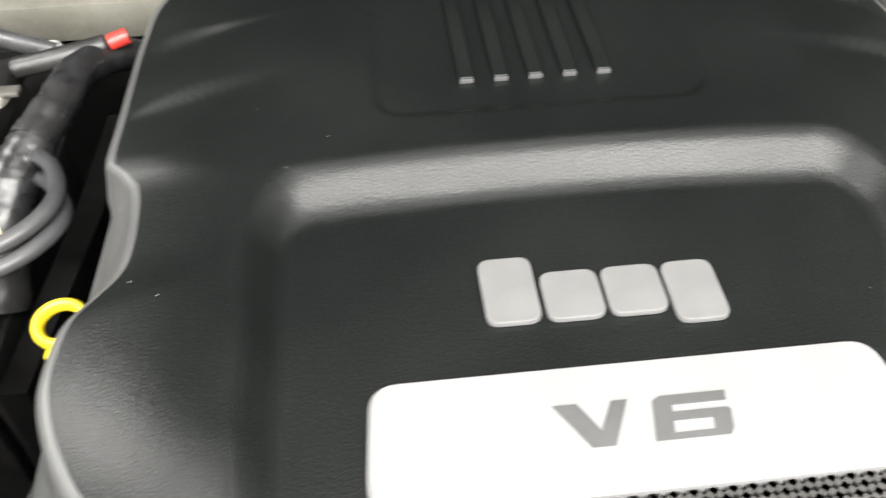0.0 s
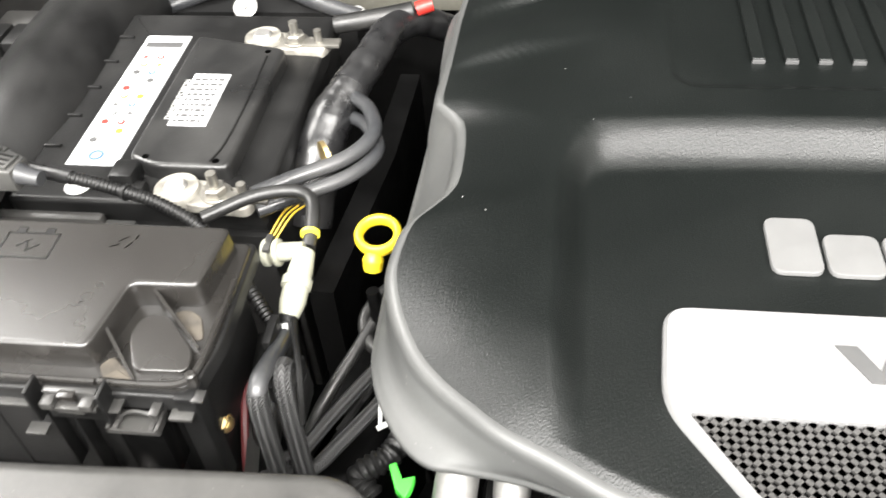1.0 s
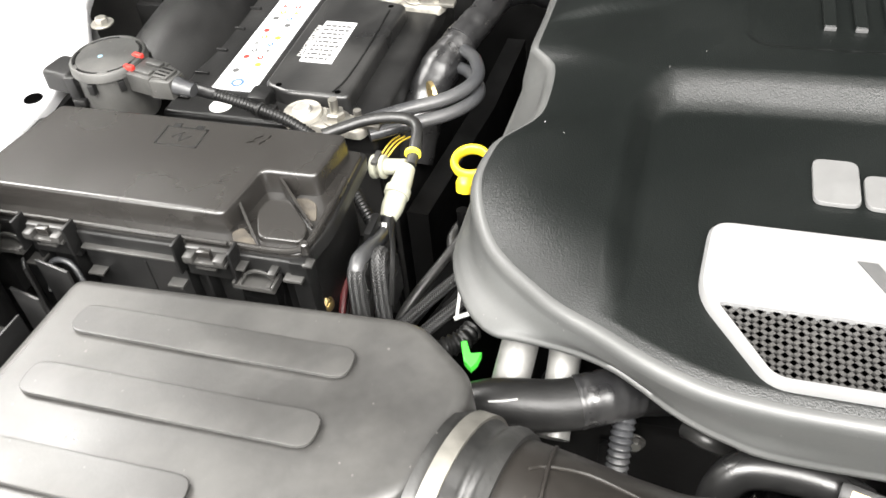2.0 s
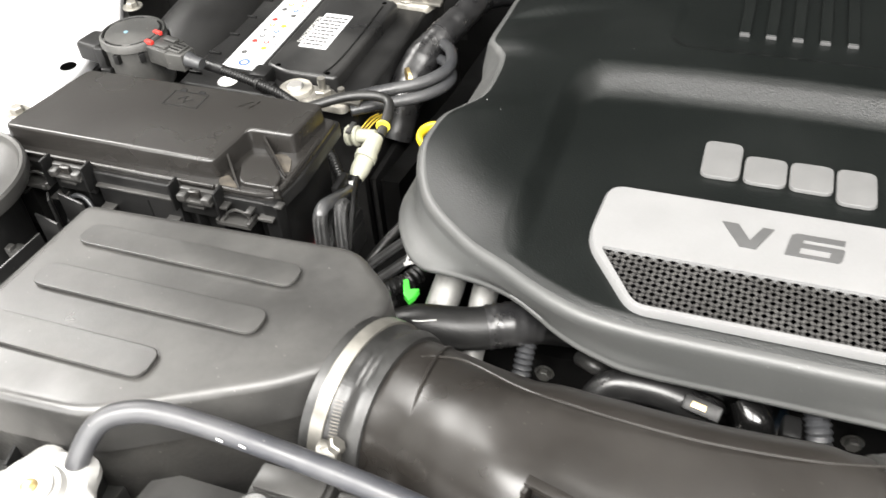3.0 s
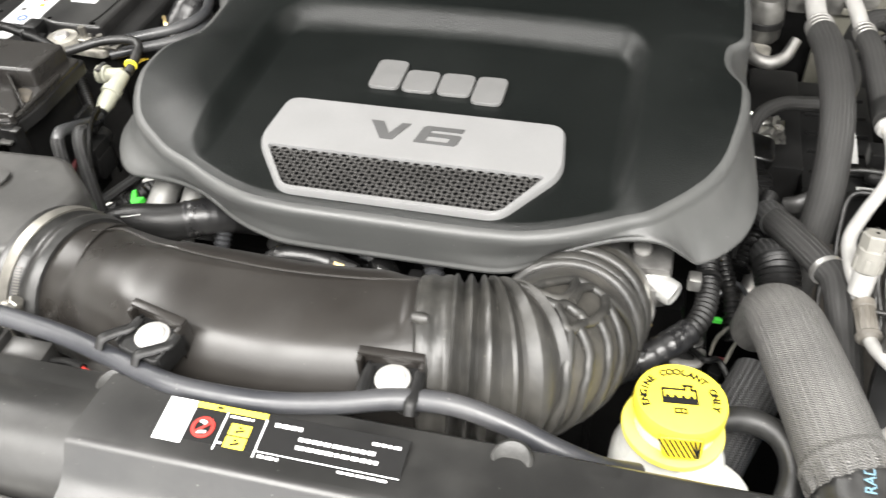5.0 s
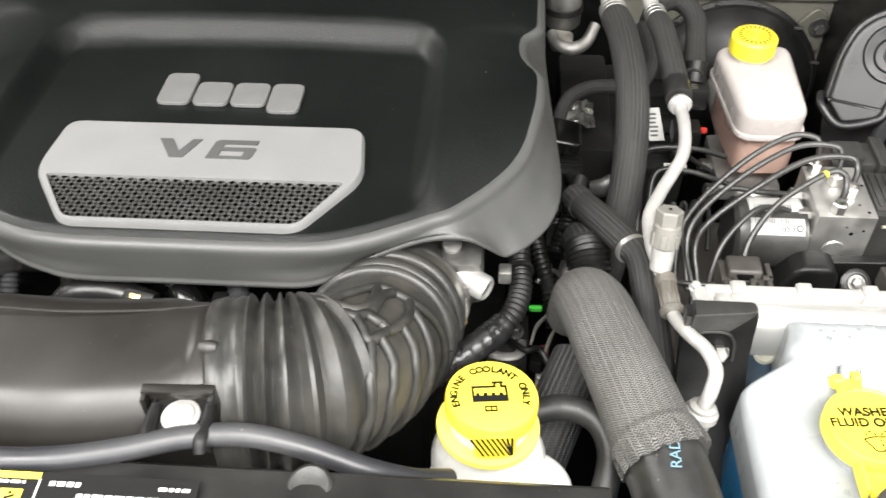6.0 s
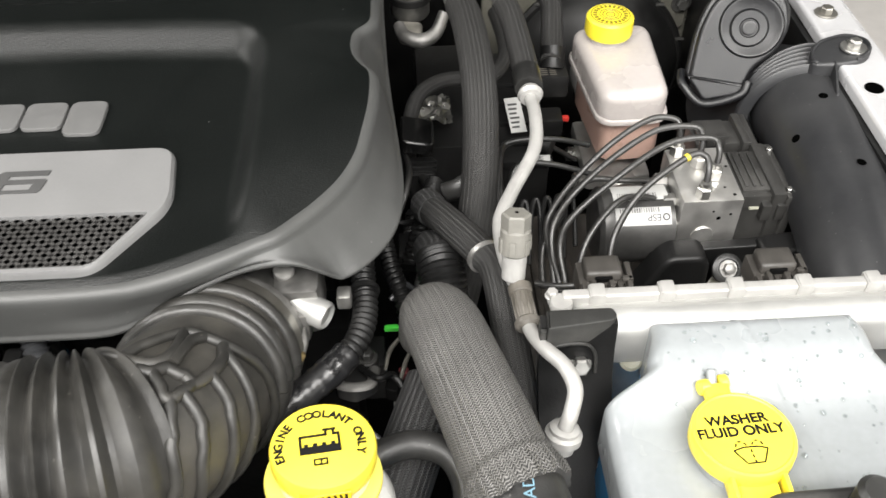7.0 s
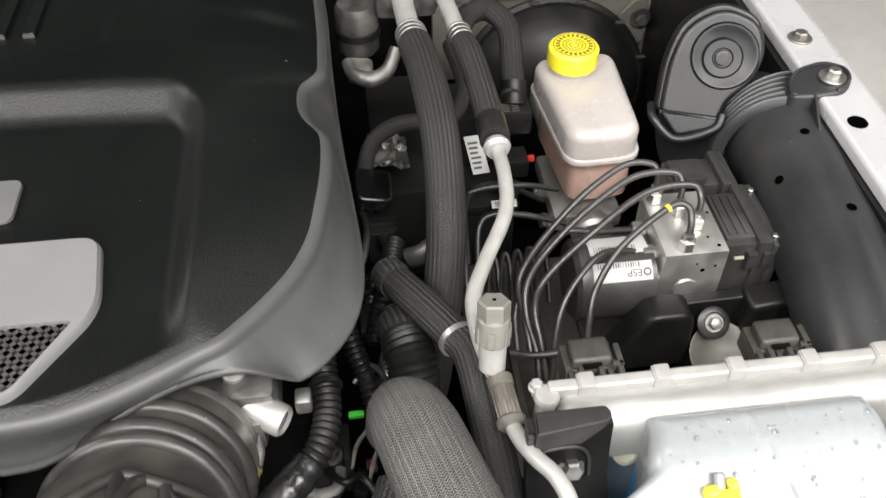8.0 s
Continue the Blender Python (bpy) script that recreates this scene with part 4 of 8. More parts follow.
# ---- radiator upper panel ----
def front_panel():
    t = thing("front_shroud", "black moulded plastic radiator top panel with warning label", "panel", (0, -.42, 1.0))
    prof = [(-.318, 1.10), (-.320, 1.118), (-.326, 1.126), (-.34, 1.129), (-.365, 1.1315), (-.372, 1.1322), (-.3765, 1.1320), (-.380, 1.1295), (-.386, 1.1200), (-.396, 1.1120), (-.42, 1.106), (-.45, 1.10), (-.46, 1.05)]
    bm = bmesh.new()
    xs = [-.105 + i * .4 / 24 for i in range(25)]
    rows = [[bm.verts.new((x, y, z)) for y, z in prof] for x in xs]
    for a, b in zip(rows, rows[1:]):
        for i in range(len(prof) - 1):
            bm.faces.new((a[i], b[i], b[i + 1], a[i + 1]))
    for rw in (rows[0], rows[-1]):
        bm.faces.new(rw)
    part("flat_panel", bm, M_PANEL, t)
    bm2 = bmesh.new()
    prof2 = [(-.311, 1.06), (-.311, 1.099), (-.3125, 1.1035), (-.316, 1.1050), (-.3285, 1.1078), (-.3320, 1.1092), (-.3400, 1.1150), (-.352, 1.1198), (-.364, 1.1212), (-.376, 1.1180), (-.387, 1.1100), (-.3935, 1.0980), (-.396, 1.080), (-.396, 1.05)]
    xs2 = [-.326, -.324, -.318, -.30] + [-.28 + i * .18 / 12 for i in range(13)] + [-.095]
    rows = []
    for x in xs2:
        k = smooth01(-.334, -.312, x) if x < -.25 else 1
        rows.append([bm2.verts.new((x, -.38 + (y + .38) * (0.6 + 0.4 * k), 1.05 + (z - 1.05) * (0.35 + 0.65 * k))) for y, z in prof2])
    for a, b in zip(rows, rows[1:]):
        for i in range(len(prof2) - 1):
            bm2.faces.new((a[i], b[i], b[i + 1], a[i + 1]))
    for rw in (rows[0], rows[-1]):
        bm2.faces.new(rw)
    part("rounded_cowl", bm2, M_COWL, t, "rounded black cowl")
    lab = part("warning_label", turned(box(-.064, .080, -.0145, .0145, 0, .0008), pose(.006, -.3525, 1.1312, 4)), M_BLACKINK, t, "black warning label with white and yellow fields")
    z = 1.1322

    def patch(name, xa, xb, ya, yb, mt, lift=0.0, rot=0):
        cx, cy = (xa + xb) / 2, (ya + yb) / 2
        return part(name, turned(turned(box(xa - cx, xb - cx, ya - cy, yb - cy, lift, lift + .0003), pose(cx, cy, 0, 0, 0, rot)), pose(.006, -.3525, z, 4)), mt, lab)
    patch("white_field", -.0635, -.047, -.014, .014, M_WHITE)
    patch("yellow_strip", -.047, -.003, .0105, .014, M_YELLOW)
    patch("text_bar", -.034, -.030, .0115, .013, M_BLACKINK, .0003)
    for x in (-.047, -.0268, -.0030):
        patch("divider", x, x + .0007, -.014, .0105, M_WHITE)
    patch("divider", -.003, .0795, -.0095, -.0090, M_WHITE)
    ring = part("red_symbol", turned(lathe([(.0048, .0003), (.0048, .0006), (.0068, .0006), (.0068, .0003)], 28, False), pose(-.031, -.354, z, 4)), M_RED, lab, "red prohibition ring")
    patch("red_bar", -.0425, -.0315, -.0023, -.0007, M_RED, .0004, 45)
    patch("white_mark", -.0395, -.0345, -.0050, -.0035, M_WHITE, .0002, 10)
    patch("white_mark", -.0400, -.0360, .0010, .0030, M_WHITE, .0002, -20)
    for ya, yb in ((-.0105, -.0035), (-.0025, .0045)):
        patch("yellow_symbol", -.0215, -.0095, ya, yb, M_YELLOW)
        patch("symbol_mark", -.0180, -.0125, ya + .002, ya + .0033, M_BLACKINK, .0003, 20)
        patch("symbol_mark", -.0165, -.0145, ya + .0042, ya + .0055, M_BLACKINK, .0003)
    rng = random.Random(3)
    for yy, xa, xb, h in ((.0085, .003, .019, .0012), (.0085, .060, .076, .0009), (.0025, .019, .063, .0011), (-.0025, .019, .066, .0011), (-.0118, .046, .074, .0007), (-.0118, .000, .012, .0009), (.0085, -.024, -.010, .0007), (-.0085, -.0255, -.0225, .0006)):
        x = xa
        while x < xb:
            w = rng.uniform(.002, .0055)
            patch("text_bar", x, min(x + w, xb), yy - h, yy + h, M_WHITE)
            x += w + .0012
    return t


front_panel()

# ---- coolant filler ----
def coolant_cap():
    t = thing("coolant_filler", "yellow coolant cap on a white filler neck", "coolant cap", (.231, -.245, 1.02))
    P = pose(.231, -.245, 0, -6, 3, 0)
    part("neck", turned(lathe([(.040, .98), (.039, 1.012), (.034, 1.026), (.0265, 1.034), (.0262, 1.064), (0, 1.064)], 40), pose(.231, -.245, 0)), M_WHITETANK, t, "milky white filler neck")
    part("flange", turned(lathe([(0, 0), (.0315, 0), (.0335, .0015), (.0340, .004), (.0335, .0062), (.0312, .0072), (0, .0066)], 48), pose(.230, -.247, 1.043, -5, 3)), M_PALEYEL, t, "yellow lower flange")
    cap = part("cap", turned(lathe([(0, .0105), (.0285, .0105), (.0296, .0115), (.0300, .014), (.0300, .0215), (.0290, .0242), (.0262, .0252), (0, .0252)], 48), pose(.231, -.244, 1.0495, -5, 3)), M_YELLOW, t)
    return t, cap


COOL, COOL_CAP = coolant_cap()


def pressure_cap():
    t = thing("pressure_cap_assembly", "pale metal radiator pressure cap with lobed rim", "radiator cap", (-.375, -.355, 1.05))
    bm = lathe([(0, 0), (.030, 0), (.033, .003), (.033, .008), (.028, .012), (.018, .014), (.016, .018), (0, .019)], 48)
    for v in bm.verts:
        r = math.hypot(v.co.x, v.co.y)
        if r > .029:
            a = math.atan2(v.co.y, v.co.x)
            f = 1 + .085 * math.cos(a * 6)
            v.co.x *= f
            v.co.y *= f
    part("cap", turned(bm, pose(-.366, -.351, 1.100)), M_WHITEMETAL, t)
    part("top_disc", turned(lathe([(0, 0), (.0125, 0), (.0125, .0012), (.0115, .0018), (0, .0016)], 32), pose(-.366, -.351, 1.1187)), M_WHITEMETAL, t, "raised round crown")
    part("rivet", turned(lathe([(0, 0), (.0048, 0), (.0044, .0012), (.003, .0018), (0, .002)], 20), pose(-.366, -.351, 1.1204)), M_GOLD, t, "brass rivet")
    part("neck", rod((-.366, -.351, 1.04), (-.366, -.351, 1.098), .02), M_ALU, t)
    return t


pressure_cap()


# ---- fuse box ----
def fuse_box():
    t = thing("fuse_box", "black plastic fuse box with clipped-on lid, slightly dusty", "fuse box", (-.51, 0, .93))
    part("body", prism(rounded([(-.655, -.054), (-.390, -.054), (-.384, .05), (-.655, .05)], .006), .93, 1.072), M_BLACK, t)
    part("rim", prism(rounded([(-.662, -.062), (-.378, -.062), (-.371, -.020), (-.372, .060), (-.662, .060)], .006), 1.066, 1.0785, .002), M_BLACK, t)
    lid = part("lid", prism(rounded([(-.627, .052), (-.648, -.049), (-.434, -.049), (-.427, -.001), (-.386, .0), (-.380, .052)], [.008, .010, .007, .004, .006, .008]), 1.078, 1.101, .0024, 4, taper=.0015), M_FUSE, t, "satin brown-black lid")
    part("lid_skirt", prism(rounded([(-.640, .056), (-.658, -.058), (-.379, -.058), (-.3735, -.030), (-.374, .056)], .006), 1.074, 1.0825, .0022), M_FUSE, lid)
    part("pocket_pad", prism(rounded([(-.412, -.051), (-.424, -.026), (-.421, -.012), (-.406, -.009), (-.381, -.035), (-.380, -.050)], .006), 1.0815, 1.0868, .0012), M_FUSE, lid, "raised pad in the corner pocket")
    for q in ([(-.434, -.047), (-.428, -.040), (-.416, -.050), (-.409, -.0555), (-.428, -.0560)], [(-.404, -.0055), (-.386, -.026), (-.380, -.024), (-.386, -.008), (-.395, -.003)]):
        part("dirt", prism(rounded(q, .003), 1.0818, 1.0836, .0006), M_DIRT, lid, "dry tan dirt in the pocket corner")
    for a, b, z0, z1 in (((-.4150, .001), (-.3800, -.032), 1.0965, 1.0850), ((-.4350, -.027), (-.4105, -.0555), 1.0975, 1.0840)):
        bm = box(0, 1, -.5, .5, 0, 1)
        d = Vector((b[0] - a[0], b[1] - a[1], 0))
        n = Vector((-d.y, d.x, 0)).normalized() * .0018
        for v in bm.verts:
            top = v.co.z > .5
            v.co = Vector((a[0], a[1], 0)) + d * v.co.x + n * v.co.y + Vector((0, 0, (z0 + (z1 - z0) * v.co.x) if top else 1.080))
        part("gusset", bm, M_FUSE, lid, "thin sloping gusset", smooth=False)
    part("pocket_lip", tube([(-.430, -.0575, 1.0835), (-.402, -.058, 1.0835), (-.384, -.0565, 1.084), (-.3765, -.048, 1.0845), (-.3745, -.020, 1.085), (-.3745, .02, 1.085)], .0022, 8), M_FUSE, lid)
    part("lip_knob", rod((-.3765, -.0535, 1.080), (-.3765, -.0535, 1.0905), .0032, 14, bevel=.001), M_FUSE, lid)
    part("front_lip", tube([(-.656, -.058, 1.0835), (-.54, -.058, 1.0835), (-.432, -.058, 1.0835)], .0018, 8), M_FUSE, lid)
    for x in (-.572, -.4445):
        lt = part("latch", join(box(x - .0222, x - .0198, -.073, -.060, 1.0620, 1.0890, .0008), box(x + .0198, x + .0222, -.073, -.060, 1.0640, 1.0890, .0008), box(x - .0198, x + .0198, -.0655, -.060, 1.0560, 1.0750, .001)), M_BLACK, t, "clip latch between two blades")
        part("latch_bar", join(box(x - .0155, x + .0160, -.0725, -.0655, 1.0735, 1.0762, .0006), box(x - .0155, x + .0160, -.0665, -.0625, 1.0762, 1.0835, .0006)), M_LID, lt, "grey clip bar")
        for k in (-1, 1):
            part("latch_pad", box(x + k * .0115 - .0038, x + k * .0115 + .0038, -.0738, -.0650, 1.0755, 1.0812, .0012), M_LID, lt)
        part("latch_tooth", box(x - .0055, x + .0045, -.0700, -.0650, 1.0770, 1.0840, .001), M_FUSE, lt)
        part("latch_foot", box(x - .0110, x + .0050, -.0690, -.0600, 1.0655, 1.0680, .0006), M_LID, lt)
    for x in (-.4105, -.6100):
        sk = part("socket", join(box(x - .0155, x + .0155, -.0750, -.060, 1.0588, 1.0606, .0004), box(x - .0155, x - .0135, -.0750, -.060, 1.0606, 1.0640, .0004), box(x + .0135, x + .0155, -.0750, -.060, 1.0606, 1.0650, .0004), box(x - .0155, x + .0155, -.0750, -.0738, 1.0606, 1.0625, .0003)), M_LID, t, "shallow grey clip socket")
        part("socket_arch", tube([(x - .0100, -.068, 1.0610), (x - .0065, -.068, 1.0680), (x + .0020, -.068, 1.0715), (x + .0105, -.068, 1.0690), (x + .0135, -.068, 1.0620)], .0013, 8), M_LID, sk)
        part("socket_tooth", join(box(x - .0135, x - .0055, -.071, -.062, 1.0722, 1.0740, .0004), box(x + .0110, x + .0165, -.071, -.062, 1.0712, 1.0735, .0004), box(x - .0120, x - .0090, -.074, -.068, 1.0606, 1.0635, .0004), box(x + .0090, x + .0120, -.074, -.068, 1.0606, 1.0635, .0004)), M_LID, sk)
    part("socket_block", box(-.4240, -.3975, -.0700, -.053, 1.010, 1.0585, .0015), M_GLOSS, t, "glossy black block under the socket")
    part("corner_post", box(-.3865, -.3735, -.0635, -.050, .990, 1.0790, .0015), M_BLACK, t)
    part("corner_tab", join(box(-.3900, -.3765, -.0690, -.0600, 1.0655, 1.0680, .0005), box(-.3760, -.3690, -.0640, -.0560, 1.0770, 1.0790, .0005)), M_LID, t, "small grey tabs")
    for xa, xb in ((-.548, -.468), (-.655, -.628)):
        part("ledge", box(xa, xb, -.0668, -.053, 1.0660, 1.0680, .0005), M_LID, t, "grey moulded front ledge")
        part("recess_wall", box(xa, xb, -.0640, -.053, 1.000, 1.0655, .001), M_BLACK, t)
    for xa in (-.547, -.482, -.640, -.600):
        part("small_tab", box(xa, xa + .0125, -.0720, -.0600, 1.0455, 1.0475, .0005), M_LID, t)
    for x in (-.590, -.560, -.5, -.452, -.405):
        part("stiffener", box(x - .0012, x + .0012, -.0650, -.053, .98, 1.060, .0005), M_BLACK, t)
    sym = [box(-.523, -.522, .016, .038, 1.1008, 1.1014), box(-.489, -.488, .016, .038, 1.1008, 1.1014), box(-.523, -.488, .016, .017, 1.1008, 1.1014), box(-.523, -.488, .037, .038, 1.1008, 1.1014), box(-.518, -.512, .038, .042, 1.1008, 1.1014), box(-.499, -.493, .038, .042, 1.1008, 1.1014)]
    sym += [turned(box(-.0005, .0005, -.005, .005, 1.1008, 1.1014), pose(-.506 + dx, .027 + dy, 0, 0, 0, r)) for dx, dy, r in ((-.003, .002, -50), (.0, -.001, 20), (.004, -.002, -50))]
    part("moulded_symbol", join(*sym), M_BLACK, lid, "moulded battery symbol outline")
    for x, y, w, a in ((-.446, .036, .004, 40), (-.441, .031, .003, 60), (-.450, .030, .003, 20), (-.438, .038, .002, 80), (-.452, -.016, .0014, 30), (-.585, .036, .002, 50), (-.56, .044, .002, 80)):
        part("scuff", turned(box(-w, w, -.0005, .0005, 1.1007, 1.1010), pose(x, y, 0, 0, 0, a)), M_DUSTGREY, lid, "pale scuff mark")
    return t


fuse_box()


# ---- battery ----
def battery():
    t = thing("car_battery", "black car battery with white label strip and raised cap", "battery", (-.51, .28, .83))
    part("case", box(-.612, -.405, .150, .425, .83, 1.012, .006), M_BLACK, t)
    part("top", prism(rounded([(-.614, .148), (-.403, .148), (-.403, .427), (-.614, .427)], .006), 1.008, 1.027, .004), M_BLACK, t)
    part("raised_cap", prism(rounded([(-.522, .186), (-.498, .176), (-.436, .176), (-.432, .345), (-.522, .365)], .008), 1.025, 1.042, .0038), M_SATIN, t)
    part("cap_seam", tube([(-.452, .182, 1.0425), (-.447, .205, 1.0425), (-.445, .26, 1.0425), (-.446, .33, 1.0425)], .0011, 6), M_BLACK, t)
    for x, y in ((-.507, .186), (-.448, .183), (-.447, .338)):
        part("cap_dimple", turned(lathe([(0, .0004), (.0022, .0002), (.003, 0)], 12, False), pose(x, y, 1.0421)), M_HOLE, t)
    for k in range(6):
        part("top_rib", box(-.611, -.596, .17 + k * .042, .173 + k * .042, 1.026, 1.0295, .001), M_BLACK, t)
    lab = part("label_strip", box(-.582, -.538, .190, .384, 1.0268, 1.0282), M_LABEL, t, "long white label strip with small symbols")
    lab2 = part("label", box(-.503, -.470, .226, .300, 1.0418, 1.0428), M_LABEL, t, "white rectangular label with fine print")
    rng = random.Random(8)
    for i in range(9):
        y, x = .2305 + i * .0074, -.500
        while x < -.476:
            w = rng.uniform(.002, .006)
            part("text_bar", box(x, min(x + w, -.473), y, y + .0030, 1.0427, 1.0433), M_INK, lab2)
            x += w + .0012
    part("label_word", writing("DANGER/POISON", .0072, .0003, pose(-.5062, .263, 1.0422, 0, 0, 90)), M_STICKER, lab2, "pale words DANGER/POISON", smooth=False)
    for i in range(11):
        y = .222 + i * .0125
        m = (M_BLUEPRINT, M_ORANGE, M_RED, M_INK)[i % 4]
        for k in range(2):
            px = -.571 + .015 * k + .003 * (i % 2)
            part("symbol", turned(lathe([(0, 0), (.0034, 0), (.0034, .0005), (0, .0005)], 3 if (i + k) % 3 == 1 else 14), pose(px, y, 1.0281)), m if (i + k) % 4 else M_INK, lab)
            if (i + k) % 2:
                part("symbol_centre", turned(lathe([(0, .0005), (.0013, .0005), (.0013, .0008), (0, .0008)], 8), pose(px, y, 1.0281)), M_WHITE, lab)
        for k in range(2):
            part("text_bar", box(-.546, -.5415 - .001 * ((i + k) % 2), y - .003 + .004 * k, y - .0015 + .004 * k, 1.0281, 1.0285), M_INK, lab)
    part("text_bar", box(-.578, -.542, .364, .372, 1.028, 1.0286), M_INK, lab)
    part("maker_mark", turned(lathe([(.004, 0), (.004, .0005), (.0065, .0005), (.0065, 0)], 20, False), pose(-.560, .202, 1.0281)), M_BLUEPRINT, lab, "blue round mark")
    part("round_sticker", turned(lathe([(0, 0), (.011, 0), (.011, .0006), (0, .0006)], 24), pose(-.560, .165, 1.0268)), M_WHITE, t)
    return t


battery()


def battery_clamp(x, y, z):
    t = thing("battery_terminal", "grey metal battery clamp with stud and nuts", "battery clamp", (x, y, z), group="battery terminals")
    part("post_ring", turned(lathe([(.008, 0), (.017, 0), (.019, .006), (.017, .013), (.009, .014)], 24), pose(x, y, z)), M_RUSTY, t)
    part("post", rod((x, y, z), (x, y, z + .017), .009, bevel=.002), M_ALU, t, "lead post")
    part("bridge", prism(rounded([(x + .005, y - .014), (x + .06, y - .018), (x + .066, y + .002), (x + .01, y + .016)], .006), z + .001, z + .009, .002), M_RUSTY, t)
    part("stud", join(rod((x + .032, y - .002, z), (x + .032, y - .002, z + .03), .004), hexbolt((x + .032, y - .002, z + .009), (x + .032, y - .002, 9), .009, .009, .012)), M_CLAMP, t)
    part("lug", join(box(x + .04, x + .075, y - .012, y, z + .008, z + .012, .001), rod((x + .055, y - .006, z + .01), (x + .055, y - .006, z + .024), .0035)), M_CLAMP, t)
    return t


BT = battery_clamp(-.470, .152, 1.028)
copy_thing(BT, pose(-.462, .372, 1.024))

# ---- left side cables ----
solo("battery_cable", tube([(-.408, .148, 1.040), (-.384, .167, 1.040), (-.346, .194, 1.040), (-.330, .226, 1.040), (-.340, .262, 1.036), (-.358, .29, 1.028)], 0.0061, 14), M_GREYCABLE, "grey battery cable curving to the loom", "cable")
solo("battery_cable", tube([(-.404, .139, 1.032), (-.380, .156, 1.032), (-.342, .184, 1.031), (-.327, .220, 1.028), (-.345, .262, 1.02), (-.365, .285, 1.012)], 0.0059, 14), M_GREYCABLE, "second grey battery cable beside the first", "cable")
loom = thing("wrapped_loom", "thick tape-wrapped black wiring loom beside the battery", "wiring loom", (-.39, .22, .94))
part("trunk", tube([(-.398, .215, .945), (-.392, .248, .985), (-.380, .282, 1.012), (-.366, .310, 1.026)], [.021, .022, .020, .017], 20, 10, wave=lambda s: 1 + .025 * math.sin(s * 210) + .02 * math.sin(s * 617)), M_TAPE, loom)
part("upper_run", tube([(-.368, .306, 1.026), (-.354, .345, 1.033), (-.343, .389, 1.034), (-.320, .43, 1.02), (-.29, .46, .99)], [.017, .0155, .015, .014, .014], 20, 10, wave=lambda s: 1 + .025 * math.sin(s * 260) + .02 * math.sin(s * 617)), M_TAPE, loom)
part("wire_tie", tube([(-.366, .199, 1.0365), (-.363, .201, 1.0365)], .0125, 16, 3), M_GOLD, loom, "pale cable tie")
solo("positive_cable", tube([(-.40, .405, 1.03), (-.36, .408, 1.036), (-.325, .415, 1.040)], .009, 14), M_RUBBER, "black cable with a red end", "cable")
solo("cable_end", tube([(-.322, .416, 1.041), (-.307, .420, 1.0445)], .0070, 14), M_RED, "red plastic cable end cap", "cable end")
cl = thing("corrugated_loom", "thin black corrugated wiring conduit with taped start", "conduit", (-.50, .13, 1.05))
part("conduit", corrugated([(-.545, .1405, 1.0575), (-.512, .133, 1.056), (-.464, .119, 1.052), (-.420, .095, 1.04), (-.36, .03, 1.02)], .0052, .0036, .2, 12), M_BLACK, cl)
part("taped_start", tube([(-.60, .148, 1.062), (-.57, .145, 1.059), (-.543, .140, 1.0575)], .0056, 14), M_TAPE, cl, "smooth taped start")
part("cable_tie", tube([(-.498, .1295, 1.0550), (-.495, .1285, 1.0547)], .0064, 14, 3), M_BLACK, cl)
solo("vent_pipe", tube([(-.432, .108, 1.052), (-.40, .128, 1.056), (-.372, .136, 1.056), (-.357, .130, 1.054), (-.352, .110, 1.05), (-.351, .09, 1.045)], .0049, 14), M_RUBBER, "bent black fuel vent pipe", "pipe")


def dipstick():
    t = thing("dipstick", "yellow ring handle of the oil dipstick", "dipstick", (-.309, .117, .93))
    c = Vector((-.3085, .1195, 1.031))
    ring = [c + Matrix.Rotation(radians(12), 3, "X") @ Vector((.0143 * math.cos(a), .0138 * math.sin(a), 0)) for a in [i * 2 * math.pi / 40 for i in range(41)]]
    part("ring", tube(ring, .0056, 14, raw=True, flat=.60), M_DIP, t)
    part("stem", tube([(-.3095, .108, 1.026), (-.3106, .104, 1.021), (-.311, .101, 1.014)], [.0055, .0078, .0068], 14), M_DIP, t)
    part("tube", tube([(-.31, .088, 1.006), (-.305, .08, .95), (-.28, .06, .8)], .005, 10), M_DARK, t, "dark dipstick tube")
    return t


dipstick()


def purge_connector():
    t = thing("quick_connector", "off-white nylon quick connector on the vent pipe", "connector", (-.355, .06, 1.0))
    part("body", tube([(-.351, .082, 1.048), (-.351, .066, 1.046), (-.352, .045, 1.04), (-.353, .035, 1.036)], [.0068, .0085, .0088, .0066], 20), M_CREAM, t)
    part("side_branch", rod((-.352, .084, 1.048), (-.376, .083, 1.046), .0066, 20, bevel=.001), M_CREAM, t)
    part("flange", rod((-.369, .083, 1.0465), (-.3725, .083, 1.046), .0098, 20, bevel=.0008), M_CREAM, t)
    part("flange", rod((-.376, .083, 1.046), (-.3805, .083, 1.0455), .0098, 20, bevel=.0008), M_CREAM, t)
    part("collar", tube([(-.3512, .060, 1.0455), (-.3516, .054, 1.0435)], .0102, 20, 3), M_CREAM, t)
    part("release_key", box(-.379, -.374, .076, .092, 1.052, 1.0555, .001), M_DUSTY, t, "grey release key")
    part("yellow_ring", tube([(-.3515, .101, 1.0495), (-.3512, .0985, 1.049)], .0068, 16, 3), M_YELLOW, t)
    part("valve", tube([(-.353, .038, 1.037), (-.354, .026, 1.033), (-.357, .012, 1.026)], [.0068, .0058, .0066], 16), M_BLACK, t)
    return t


